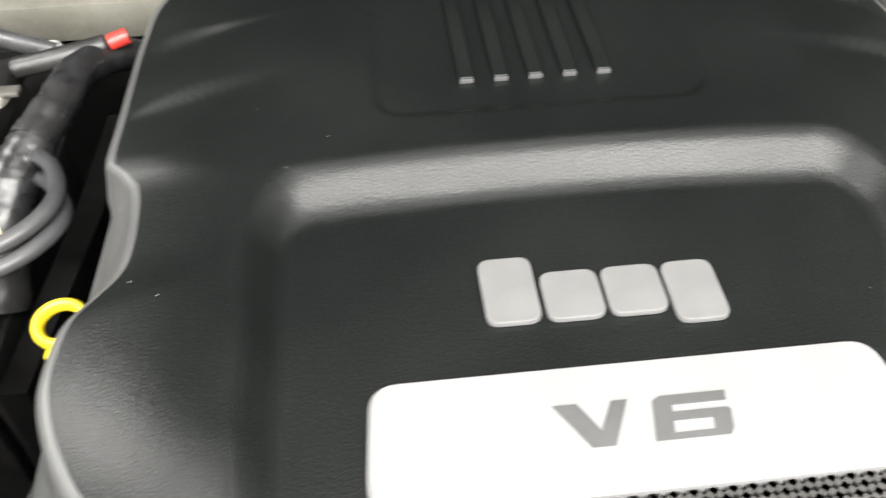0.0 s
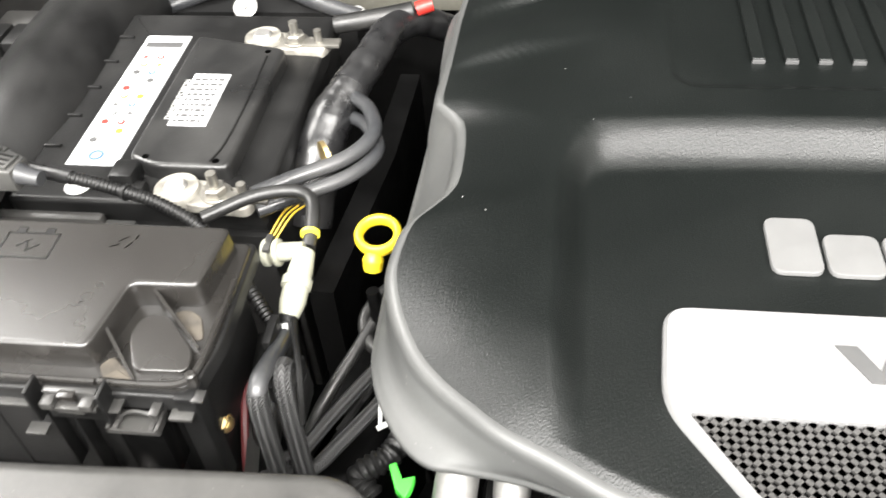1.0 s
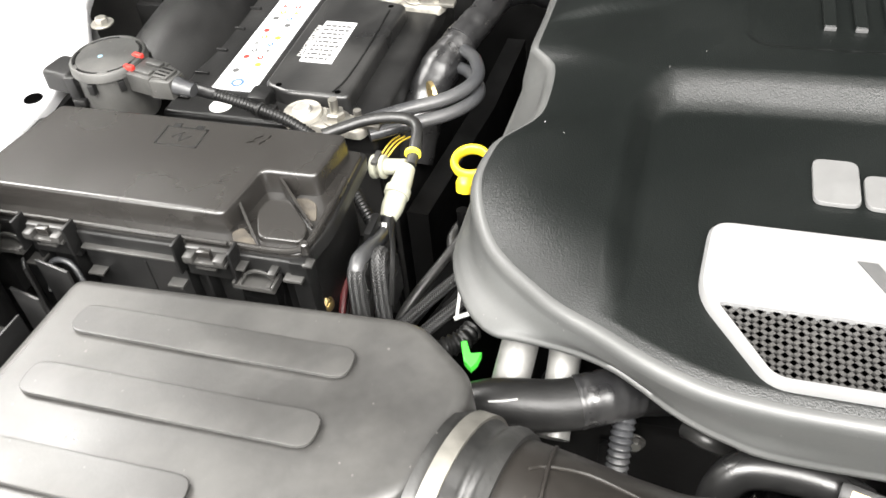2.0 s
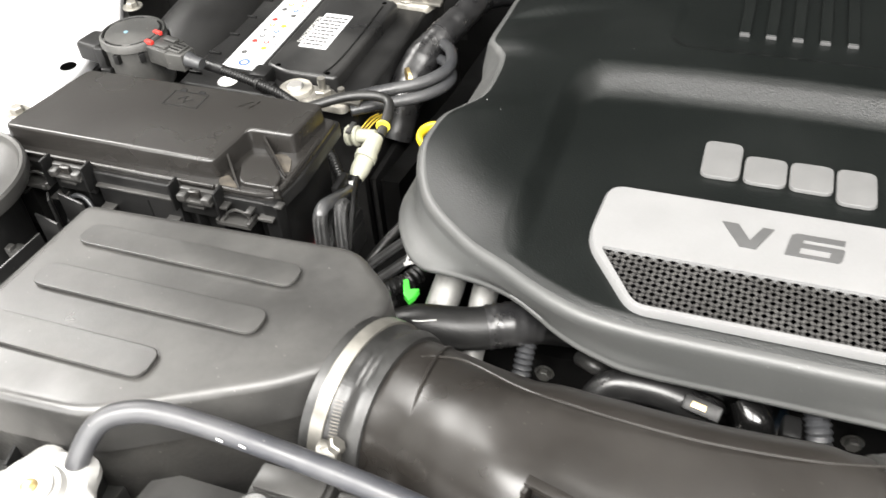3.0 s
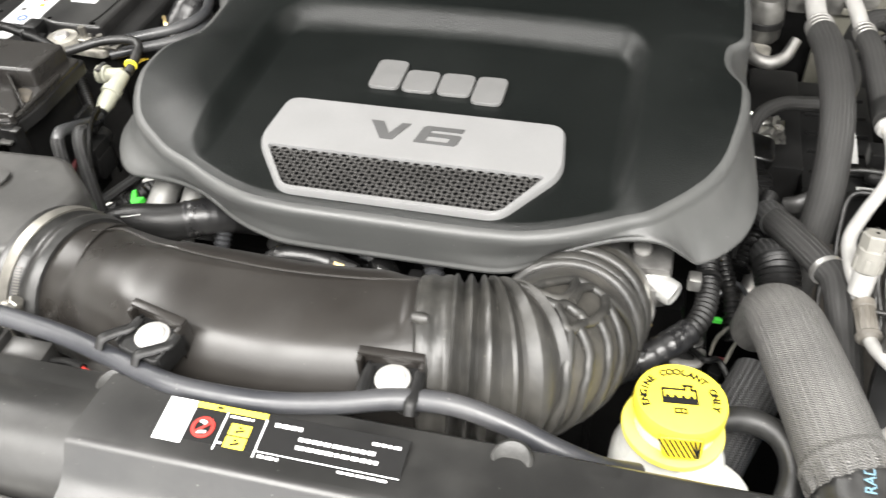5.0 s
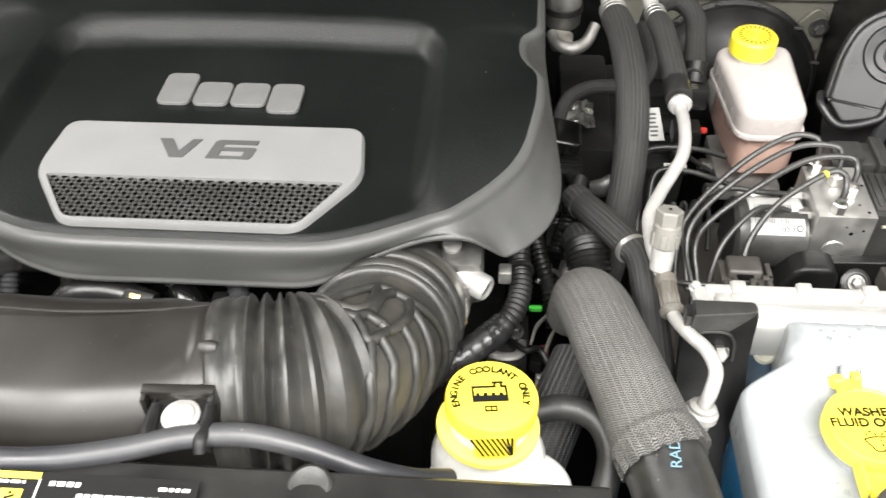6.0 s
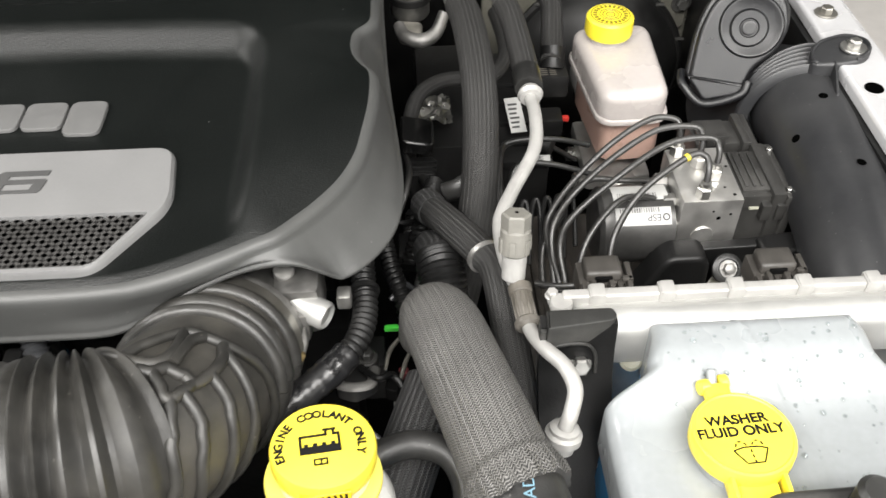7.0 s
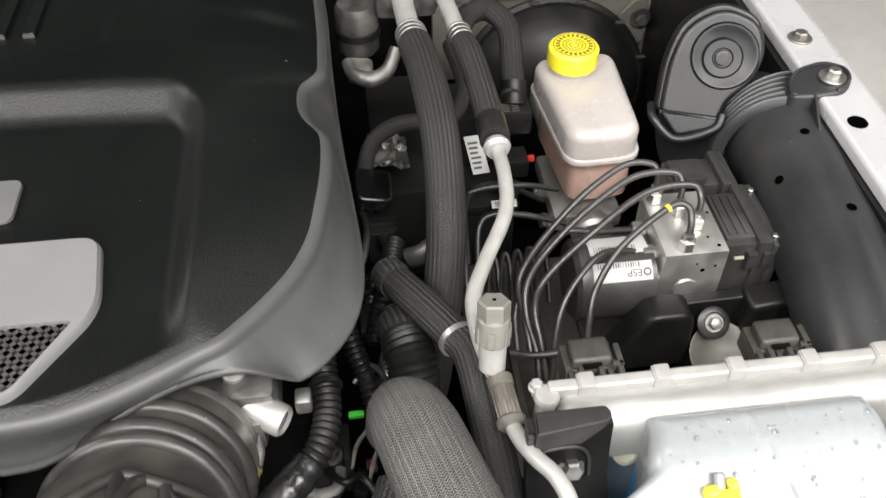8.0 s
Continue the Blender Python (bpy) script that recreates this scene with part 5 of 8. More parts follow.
purge_connector()
fl = thing("fuel_line", "bent grey metal fuel line with black clip", "pipe", (-.36, 0, .95))
part("pipe", tube([(-.353, .030, 1.034), (-.352, .014, 1.037), (-.3505, -.008, 1.048), (-.3495, -.028, 1.058), (-.349, -.036, 1.060), (-.349, -.042, 1.056), (-.349, -.045, 1.045)], .0058, 14), M_GREYCABLE, fl)
part("clip_body", join(box(-.359, -.340, -.012, .016, 1.004, 1.022, .003), box(-.346, -.339, -.012, .014, .985, 1.010, .002), box(-.3595, -.3535, .000, .024, 1.020, 1.052, .002)), M_BLACK, fl, "black plastic pipe clip")
part("tag", turned(box(-.0018, .0018, -.003, .003, 0, .001), pose(-.3515, .022, 1.040, 20, 10, 20)), M_STICKER, fl, "small white tag")
part("clip_arm", tube([(-.344, .022, 1.048), (-.338, .004, 1.052), (-.331, -.016, 1.052), (-.329, -.028, 1.040), (-.330, -.034, 1.020)], .0036, 8, flat=.6), M_BLACK, fl)
solo("sleeved_hose", tube([(-.349, -.0405, 1.058), (-.349, -.044, 1.050), (-.3485, -.047, 1.025), (-.348, -.050, .97), (-.347, -.055, .92)], .0062, 18), M_BRAIDDARK, "black braided hose over the fuel line", "hose", group="sleeved fuel hoses")
solo("sleeved_hose", tube([(-.342, -.012, 1.046), (-.3405, -.022, 1.050), (-.3385, -.030, 1.038), (-.337, -.036, 1.0), (-.336, -.042, .92)], .0064, 20), M_BRAIDDARK, "coarse braided black hose beside the fuel line", "hose", group="sleeved fuel hoses")
for pts, r, m, lab in (
        ([(-.362, .000, 1.000), (-.364, -.014, .986), (-.358, -.028, .967), (-.344, -.022, .966), (-.329, .001, .970), (-.312, .026, .975), (-.291, .055, .980), (-.262, .085, .985)], .0050, M_BRAIDDARK, "black braided hose looping under the connector"),
        ([(-.366, -.042, .962), (-.350, -.036, .960), (-.333, -.030, .961), (-.318, -.012, .965), (-.300, .012, .970), (-.280, .040, .975), (-.250, .075, .980)], .0052, M_BRAIDDARK, "black braided hose under the cover edge"),
        ([(-.290, .125, .985), (-.306, .095, .980), (-.322, .060, .970), (-.340, .026, .955), (-.352, .005, .935)], .0048, M_RUBBER, "thin smooth black hose beside the dipstick"),
        ([(-.288, .122, .985), (-.308, .108, .982), (-.319, .085, .976), (-.308, .064, .970), (-.288, .070, .966)], .0050, M_RUBBER, "small black hose loop below the dipstick")):
    solo("sleeved_hose", tube(pts, r, 16), m, lab, "hose", group="sleeved fuel hoses")

# ---- left: round vacuum pot, intake tube, funnel ----
def vacuum_pot():
    t = thing("round_sensor_pot", "black round plastic pot with plugged-in connector", "sensor", (-.622, .130, 1.02))
    part("pot", turned(lathe([(0, 0), (.030, 0), (.031, .05), (0, .05)], 32), pose(-.633, .130, 1.04)), M_DUSTY, t)
    cap = part("cap", turned(lathe([(0, .0088), (.0272, .0088), (.0277, .0078), (.0297, .0078), (.0303, .0090), (.0322, .0086), (.0332, .0072), (.0335, .001), (.032, 0), (0, 0)], 56), pose(-.633, .130, 1.088)), M_DUSTY, t, "flat lipped cap with slots round its edge")
    # dark arcs laid in the rim paint the shade of its slots
    for a0, a1 in ((10, 60), (100, 150), (178, 222), (238, 285), (300, 345)):
        part("edge_slot_shade", tube([(-.633 + .0287 * math.cos(radians(a)), .130 + .0287 * math.sin(radians(a)), 1.0960) for a in range(a0, a1 + 1, 5)], .0011, 6, raw=True), M_DARK, cap)
    part("print_dot", turned(lathe([(0, 0), (.0022, 0), (.0022, .0003), (0, .0003)], 12), pose(-.638, .1265, 1.0968)), M_PALEBLUE, cap, "small pale blue mark")
    for q in range(8):
        a = radians(45 * q)
        part("side_lug", turned(box(-.004, .004, -.003, .003, 0, .010, .001), pose(-.633 + .0315 * math.cos(a), .130 + .0315 * math.sin(a), 1.078, 0, 0, 45 * q)), M_BLACK, t)
    cp = pose(-.581, .117, 1.075, 0, 0, -14)
    plug = part("connector", turned(join(box(-.020, .006, -.014, .014, .002, .0200, .002), prism([(.004, -.0135), (.024, -.009), (.024, .009), (.004, .0135)], .001, .0185, .002)), cp), M_DUSTY, t, "dusty black wiring connector")
    part("connector_cover", turned(join(box(-.012, .004, -.0100, -.0030, .0195, .0225, .001), box(-.012, .004, .0030, .0100, .0195, .0225, .001), box(.004, .020, -.0075, .0075, .0180, .0205, .001)), cp), M_DUSTY, plug)
    # dark strips on the cover stand for the shade of grooves
    for y in (-.0045, 0, .0045):
        part("groove_shade", turned(box(.006, .018, y - .0007, y + .0007, .0203, .0209), cp), M_DARK, plug)
    part("boot", turned(tube([(.022, 0, .010), (.030, 0, .0095), (.040, .001, .0085)], [.0085, .0066, .0056], 16), cp), M_GREYCABLE, plug, "grey cable boot")
    for p in ((-.6045, .133, 1.0985), (-.6025, .1145, 1.0985)):
        part("lock_tab", turned(box(-.0050, .0050, -.0022, .0022, -.004, 0, .0008), pose(*p, 0, 0, -14)), M_RED, t, "red lock tab")
    part("ear", prism(rounded([(-.697, .112), (-.664, .106), (-.662, .138), (-.691, .142)], .008), 1.068, 1.086, .004), M_BLACK, t, "rounded mounting ear")
    part("side_clip", join(box(-.664, -.654, .102, .108, 1.040, 1.088, .0015), box(-.660, -.648, .098, .104, 1.040, 1.050, .001), box(-.660, -.648, .098, .104, 1.062, 1.068, .001)), M_BLACK, t, "stepped side clip")
    return t


vacuum_pot()
sn = thing("intake_snorkel", "wide black rubber intake snorkel by the battery", "snorkel", (-.655, .3, .93))
part("tube", tube([(-.655, .19, .99), (-.655, .26, 1.0), (-.66, .36, 1.0), (-.67, .5, .99)], [.05, .056, .058, .058], 40), M_BLACK, sn)
part("mouth_ring", tube([(-.655, .186, .989), (-.655, .198, .991)], .0525, 40, 4), M_DARK, sn)
rc = thing("round_canister", "dark round canister with a wide lipped lid beside the fuse box", "canister", (-.65, -.13, .93))
part("body", turned(lathe([(0, 0), (.050, 0), (.054, .01), (.056, .140), (.052, .150), (0, .150)], 48), pose(-.650, -.131, .935)), M_BLACK, rc)
part("lid", turned(lathe([(0, .0065), (.050, .0070), (.066, .0085), (.0685, .0105), (.0700, .0135), (.0728, .0145), (.0748, .0125), (.0752, .004), (.0735, 0), (.060, -.002), (0, -.002)], 64), pose(-.650, -.131, 1.088)), M_LID, rc, "wide lid with a rolled rim")
for xa, ya, xb, yb, z in ((-.572, -.086, -.541, -.093, 1.070), (-.573, -.114, -.546, -.120, 1.070), (-.546, -.190, -.542, -.142, 1.080), (-.591, -.080, -.582, -.090, 1.062)):
    d = math.degrees(math.atan2(yb - ya, xb - xa))
    h = math.hypot(xb - xa, yb - ya) / 2
    solo("bay_fin", turned(box(-h, h, -.0011, .0011, -.075, 0, .0006), pose((xa + xb) / 2, (ya + yb) / 2, z, 0, 0, d)), M_SATIN, "thin upright black plastic fin beside the air box", "fin", group="bay fins")
bc = thing("bay_clip", "small dusty clip block beside the air box", "clip", (-.569, -.145, 1.0))
part("block", join(box(-.577, -.561, -.152, -.138, 1.035, 1.058, .002), box(-.572, -.552, -.148, -.142, 1.050, 1.060, .001)), M_DUSTY, bc)
part("tip", box(-.580, -.574, -.150, -.143, 1.054, 1.061, .001), M_LID, bc)
solo("loop_cable", tube([(-.580, -.080, 1.030), (-.576, -.0745, 1.050), (-.568, -.073, 1.057), (-.556, -.074, 1.055), (-.546, -.080, 1.040)], .0022, 10), M_GREYCABLE, "thin grey cable loop below the fuse box", "cable")

# ---- under the cover, front left ----
solo("coolant_pipe", rod((-.228, -.045, 1.045), (-.236, -.125, 1.0), .0125), M_PIPEGREY, "bare grey metal coolant pipe", "pipe", group="coolant pipes")
solo("coolant_pipe", rod((-.200, -.05, 1.045), (-.199, -.115, 1.01), .0105), M_PIPEGREY, "bare grey metal coolant pipe", "pipe", group="coolant pipes")
ch = thing("coolant_hose", "smooth black rubber coolant hose with a pale mark", "hose", (-.2, -.11, 1.02))
part("hose", tube([(-.262, -.125, 1.03), (-.235, -.118, 1.04), (-.20, -.113, 1.042), (-.175, -.103, 1.042), (-.155, -.088, 1.036), (-.13, -.07, 1.02)], .0160, 24), M_BLACK, ch)
part("paint_mark", tube([(-.236, -.1262, 1.0534), (-.228, -.1250, 1.0545), (-.219, -.1225, 1.0556)], .0006, 6), M_STICKER, ch, "curved white paint mark")
part("end_clamp", tube([(-.262, -.125, 1.030), (-.255, -.1235, 1.0325)], .0170, 24, 3), M_CLAMP, ch, "spring clamp")
solo("green_clip", prism([(-.272, -.060), (-.268, -.058), (-.263, -.068), (-.256, -.066), (-.257, -.074), (-.260, -.080), (-.266, -.075)], 1.016, 1.022, .001), M_GREEN, "small bright green forked plastic clip", "clip")


# ---- right side: brake reservoir ----
def brake_reservoir():
    t = thing("brake_fluid_reservoir", "milky plastic brake fluid reservoir with ribbed yellow cap", "reservoir", (.51, .25, .88))
    part("lower_tank", prism(rounded([(.488, .204), (.549, .207), (.554, .325), (.478, .322)], .016), .906, .960, .005, 4), M_FLUIDPINK, t, "pinkish fluid-filled lower half")
    part("seam", prism(rounded([(.479, .194), (.552, .197), (.558, .336), (.467, .332)], .020), .9575, .9635, .0025), M_RESV, t, "moulded seam flange")
    part("upper_tank", prism(rounded([(.480, .196), (.549, .199), (.555, .333), (.469, .329)], .020), .962, .993, .011, 6), M_RESV, t, "milky upper half")
    part("neck", rod((.504, .302, .985), (.504, .302, 1.0), .020, 24), M_RESV, t)
    bm = lathe([(0, 0), (.024, 0), (.0248, .003), (.0245, .018), (.022, .0205), (0, .0205)], 60)
    for v in bm.verts:
        r = math.hypot(v.co.x, v.co.y)
        if r > .0235 and v.co.z < .019:
            f = 1 + .012 * math.cos(math.atan2(v.co.y, v.co.x) * 30)
            v.co.x *= f
            v.co.y *= f
    cap = part("cap", turned(bm, pose(.504, .302, 1.0)), M_CAPYEL, t, "ribbed yellow screw cap")
    for r, k in ((.0115, 8), (.0085, 8), (.0045, 24), (.0200, 40)):
        part("cap_ring", turned(lathe([(r - .0006, 0), (r - .0003, .0005), (r + .0003, .0005), (r + .0006, 0)], k, False), pose(.504, .302, 1.0206)), M_OLIVE, cap, "dark printed ring")
    for q in range(22):
        a = q * 2 * math.pi / 22
        part("print_bar", turned(box(-.0021, .0021, -.0014, .0014, 0, .0004), pose(.504 + .0160 * math.cos(a), .302 + .0160 * math.sin(a), 1.0206, 0, 0, math.degrees(a))), M_OLIVE, cap)
    return t


brake_reservoir()


# ---- ABS unit ----
def upright(poly, y0, y1, bevel=0.0):
    """A slab with its outline in x and z, from y0 (back) to y1 (front)."""
    return turned(prism(poly, -y0, -y1, bevel), pose(0, 0, 0, 90))


def abs_unit():
    t = thing("abs_module", "aluminium ABS pump block with motor and black control unit", "ABS module", (.56, .07, .88))
    part("valve_block", join(box(.522, .575, .045, .118, .90, .988, .0015), box(.514, .523, .046, .064, .93, .962, .0015)), M_ALU, t, "machined aluminium valve block")
    part("front_boss", rod((.545, .046, .948), (.545, .0435, .948), .010, 28, bevel=.0005), M_ALU, t, "round machined boss")
    for x, y, r in ((.568, .052, .0013), (.562, .062, .0010), (.571, .090, .0011)):
        part("drilled_hole", turned(lathe([(0, 0), (r, 0), (r * 1.2, .0003), (0, .0003)], 12), pose(x, y, .9882)), M_HOLE, t)
    for x, z, r in ((.556, .968, .0017), (.566, .972, .0011), (.550, .976, .0009)):
        part("drilled_hole", turned(lathe([(0, 0), (r, 0), (r * 1.2, .0003), (0, .0003)], 12), pose(x, .0449, z, 90)), M_HOLE, t)
    cy, cz, r = .070, .942, .035
    motor = part("motor", turned(lathe([(0, 0), (r - .004, 0), (r, .004), (r, .066), (0, .066)], 44), pose(.453, cy, cz, 0, 90, 0)), M_MOTOR, t, "dark plated pump motor")

    def on(s, x, lift):
        return (x, cy - (r + lift) * math.cos(radians(s)), cz + (r + lift) * math.sin(radians(s)))
    for s0, s1 in ((40, 66), (78, 112)):
        bm = bmesh.new()
        k = 8
        A = [[bm.verts.new(on(s0 + (s1 - s0) * i / k, x, h)) for x in (.466, .515) for h in (.0003, .0009)] for i in range(k + 1)]
        for a, b in zip(A, A[1:]):
            bm.faces.new((a[1], a[3], b[3], b[1]))
            bm.faces.new((a[0], a[1], b[1], b[0]))
            bm.faces.new((a[2], b[2], b[3], a[3]))
        lab = part("motor_label", bm, M_STICKER, motor, "white printed sticker")
        rng = random.Random(s0)
        for q in range(17):
            x = .470 + q * .0021
            w = rng.choice((.0004, .0007, .001))
            sa, sb = (s1 - 8, s1 - 1) if s0 < 60 else (s0 + 2, s0 + 13)
            bmb = bmesh.new()
            v = [bmb.verts.new(on(s, xx, .0012)) for s, xx in ((sa, x), (sa, x + w), (sb, x + w), (sb, x))]
            bmb.faces.new(v)
            part("bar", bmb, M_INK, lab)
        if s0 < 60:
            p = Vector(on(51, .500, .0013))
            part("label_word", writing("ESP", .0085, .0003, Matrix.Translation(p) @ Matrix.Rotation(radians(39), 4, "X") @ Matrix.Rotation(math.pi, 4, "Z")), M_INK, lab, "dark letters ESP", smooth=False)
            p = Vector(on(51, .5105, .0012))
            part("round_mark", turned(lathe([(.002, 0), (.0022, .0003), (.0032, .0003), (.0034, 0)], 16, False), Matrix.Translation(p) @ Matrix.Rotation(radians(39), 4, "X")), M_INK, lab)
    unit = part("control_unit", box(.575, .612, .056, .120, .91, .981, .003), M_LID, t, "black plastic control unit")
    part("unit_frame", join(box(.604, .616, .052, .124, .905, .986, .002), box(.616, .624, .050, .126, .902, .983, .002)), M_LID, unit)
    part("unit_panel", box(.580, .606, .062, .116, .980, .9835, .001), M_LID, unit)
    for y, x in ((.058, .596), (.058, .609), (.080, .620)):
        part("unit_clip", box(x, x + .008, y - .009, y, .958, .975, .001), M_LID, unit)
    for k in range(3):
        part("unit_rib", box(.583 + .007 * k, .5855 + .007 * k, .066, .112, .9832, .9852, .0006), M_LID, unit)
    for y in (.060, .116):
        part("unit_screw", rod((.620, y, .982), (.620, y, .9862), .0028, 12, bevel=.0005), M_STEEL, unit)
    part("white_pin", rod((.583, .049, .974), (.591, .049, .974), .0016, 8), M_CREAM, unit)
    con = part("connector", join(box(.556, .600, .130, .166, .92, .982, .003), box(.559, .588, .136, .162, .981, .986, .001), box(.566, .584, .130, .134, .975, .990, .001)), M_LID, t, "black multi-pin connector")
    part("connector_end", join(box(.598, .606, .124, .170, .92, .987, .002), box(.606, .613, .122, .172, .915, .984, .002)), M_LID, con)
    for x, y in ((.531, .110), (.546, .093), (.556, .076), (.540, .052)):
        part("pipe_nut", join(rod((x, y, .988), (x, y, .999), .0068, 6, bevel=.001), rod((x, y, .999), (x, y, 1.004), .0044, 12)), M_STEEL, t)
    for x, y, z in ((.522, .096, .970), (.522, .066, .972)):
        part("pipe_nut", rod((x, y, z), (x - .012, y, z), .0066, 6, bevel=.001), M_STEEL, t)
    return t


abs_unit()
LINES = [
    [(.531, .110, 1.000), (.532, .115, 1.012), (.527, .122, 1.019), (.505, .124, 1.018), (.470, .108, 1.006), (.437, .088, .985), (.416, .074, .962), (.408, .060, .950), (.409, .030, .940), (.410, .006, .925)],
    [(.546, .093, 1.000), (.548, .100, 1.013), (.543, .109, 1.019), (.510, .110, 1.017), (.470, .092, 1.004), (.434, .070, .985), (.414, .055, .962), (.410, .035, .945), (.414, .008, .930), (.414, -.010, .915)],
    [(.556, .076, 1.000), (.558, .083, 1.013), (.552, .093, 1.019), (.515, .092, 1.015), (.470, .070, 1.0), (.428, .048, .975), (.416, .034, .955), (.418, .010, .935), (.420, -.010, .915)],
    [(.540, .052, 1.000), (.542, .058, 1.012), (.541, .068, 1.019), (.527, .070, 1.018), (.486, .050, 1.0), (.463, .030, .975), (.455, .012, .955), (.452, -.002, .930), (.45, -.01, .88)],
    [(.510, .066, .972), (.488, .062, .982), (.466, .052, .985), (.440, .030, .968), (.428, .008, .945), (.424, -.012, .915)],
    [(.510, .096, .970), (.480, .092, .975), (.452, .092, .978), (.432, .080, .972), (.420, .066, .955), (.405, .050, .935), (.402, .02, .915)],
    [(.390, -.004, .948), (.405, -.010, .950), (.425, -.010, .950), (.440, -.004, .948), (.452, .004, .944)],
]
for ln in LINES:
    solo("brake_line", tube(ln, .0028, 10), M_LID, "thin black coated steel brake line", "brake line", group="brake lines")
solo("line_marker", tube([(.524, .0685, 1.0172), (.5265, .0698, 1.0180)], .0034, 10, 3), M_YELLOW, "yellow paint ring on a brake line", "marker")


def abs_bracket():
    t = thing("abs_bracket", "black painted steel bracket with two raised lugs", "bracket", (.56, .02, .88))
    part("back_plate", upright(rounded([(.497, .88), (.497, .940), (.548, .945), (.588, .946), (.650, .956), (.652, .88)], .006), .040, .030, .002), M_BLACK, t)
    part("lug", upright(rounded([(.468, .885), (.503, .947), (.511, .954), (.537, .954), (.545, .944), (.547, .885)], [.004, .012, .012, .012, .012, .004]), .034, .010, .005), M_BLACK, t, "rounded black lug")
    part("lug", upright(rounded([(.590, .915), (.591, .952), (.645, .958), (.650, .912)], .007), .036, .013, .005), M_BLACK, t, "square black lug")
    part("dish", turned(lathe([(.0, -.004), (.018, -.002), (.026, .004), (.028, .004)], 28, False), pose(.572, .004, .905, 28)), M_BEIGE, t, "sandy dished web")
    return t


abs_bracket()
grommet = thing("bracket_bolt", "steel hex bolt in a black rubber grommet", "bolt", (.566, .02, .93))
GB = aim((.566, .024, .925), (.566, -.01, .958))
part("grommet", turned(lathe([(0, 0), (.0125, 0), (.0142, .003), (.0138, .0055), (.0105, .0072), (.0092, .0072), (.0085, .006), (0, .006)], 32), GB), M_RUBBER, grommet, "black rubber grommet")
part("bolt_head", join(turned(lathe([(0, .0055), (.0078, .0055), (.0078, .007), (0, .007)], 24), GB), turned(lathe([(0, .007), (.0056, .007), (.0054, .0125), (.0044, .0132), (0, .0132)], 6), GB)), M_DULLALU, grommet, "zinc hex head")


# ---- condenser and radiator end ----
def cooler():
    t = thing("condenser", "silver aluminium condenser tank with crimped edge", "condenser", (.52, -.12, .6))
    prof = [(-.098, 1.010), (-.098, 1.038), (-.112, 1.0425), (-.116, 1.0432), (-.119, 1.0465), (-.123, 1.0485), (-.131, 1.0475), (-.1355, 1.044), (-.1375, 1.036), (-.138, 1.010)]
    bm = bmesh.new()
    rows = [[bm.verts.new((x, y, 1.010 + (z - 1.010) * k)) for y, z in prof] for x, k in ((.394, .8), (.3965, .93), (.401, 1), (.52, 1), (.64, 1))]
    for a, b in zip(rows, rows[1:]):
        for i in range(len(prof)):
            j = (i + 1) % len(prof)
            bm.faces.new((a[i], b[i], b[j], a[j]))
    bm.faces.new(rows[0])
    bm.faces.new(rows[-1])
    part("top_tank", bm, M_BRIGHT, t)
    part("rolled_rim", box(.388, .64, -.1120, -.1035, 1.036, 1.0500, .0022, 3), M_WHITEMETAL, t, "rolled pale metal rim")
    part("core", box(.396, .64, -.134, -.10, .6, 1.012), M_ALU, t)
    for i in range(5):
        x = .412 + i * .0478
        part("crimp_tab", join(box(x - .0052, x + .0052, -.1135, -.1015, 1.038, 1.0525, .0018), box(x - .0060, x - .0046, -.1130, -.1020, 1.038, 1.0515, .0005)), M_WHITEMETAL, t)
    boss = part("end_boss", turned(lathe([(0, 0), (.0066, 0), (.0066, .018), (.0080, .019), (.0080, .0225), (.0070, .0240), (0, .0245)], 28), pose(.3865, -.1125, 1.024)), M_WHITEMETAL, t, "pale round end boss")
    part("boss_screw", hexbolt((.3815, -.1045, 1.044), (.3815, -.1045, 2), .0040, .006, .005), M_WHITEMETAL, boss)
    part("boss_ear", box(.3780, .3960, -.1100, -.1020, 1.040, 1.0445, .002), M_WHITEMETAL, boss)
    return t


cooler()
for x in (.418, .540):
    rm = thing("rubber_mount", "dusty brown-black ribbed rubber radiator mount", "mount", (x, -.09, 1.03), group="radiator mounts")
    part("body", join(box(x - .0165, x + .0165, -.098, -.076, 1.030, 1.0475, .002), box(x - .0125, x + .0130, -.0965, -.078, 1.0465, 1.0560, .003, 3)), M_MOUNT, rm)
    part("foot", box(x - .0150, x + .0220, -.1025, -.094, 1.030, 1.0430, .0015), M_MOUNT, rm)
    for k in range(6):
        part("tooth", box(x - .0150 + k * .0062, x - .0115 + k * .0062, -.1042, -.096, 1.034, 1.0480 + .0030 * (k % 2), .0008), M_MOUNT, rm)
    part("hook", join(box(x + .0165, x + .0205, -.0990, -.0820, 1.036, 1.0520, .001), box(x + .0130, x + .0205, -.0990, -.0950, 1.0490, 1.0520, .001)), M_MOUNT, rm)
    # dark strip on the rubber paints a slot's shade
    part("slot", box(x - .0060, x + .0060, -.0982, -.0960, 1.0485, 1.0530, .0005), M_DARK, rm)


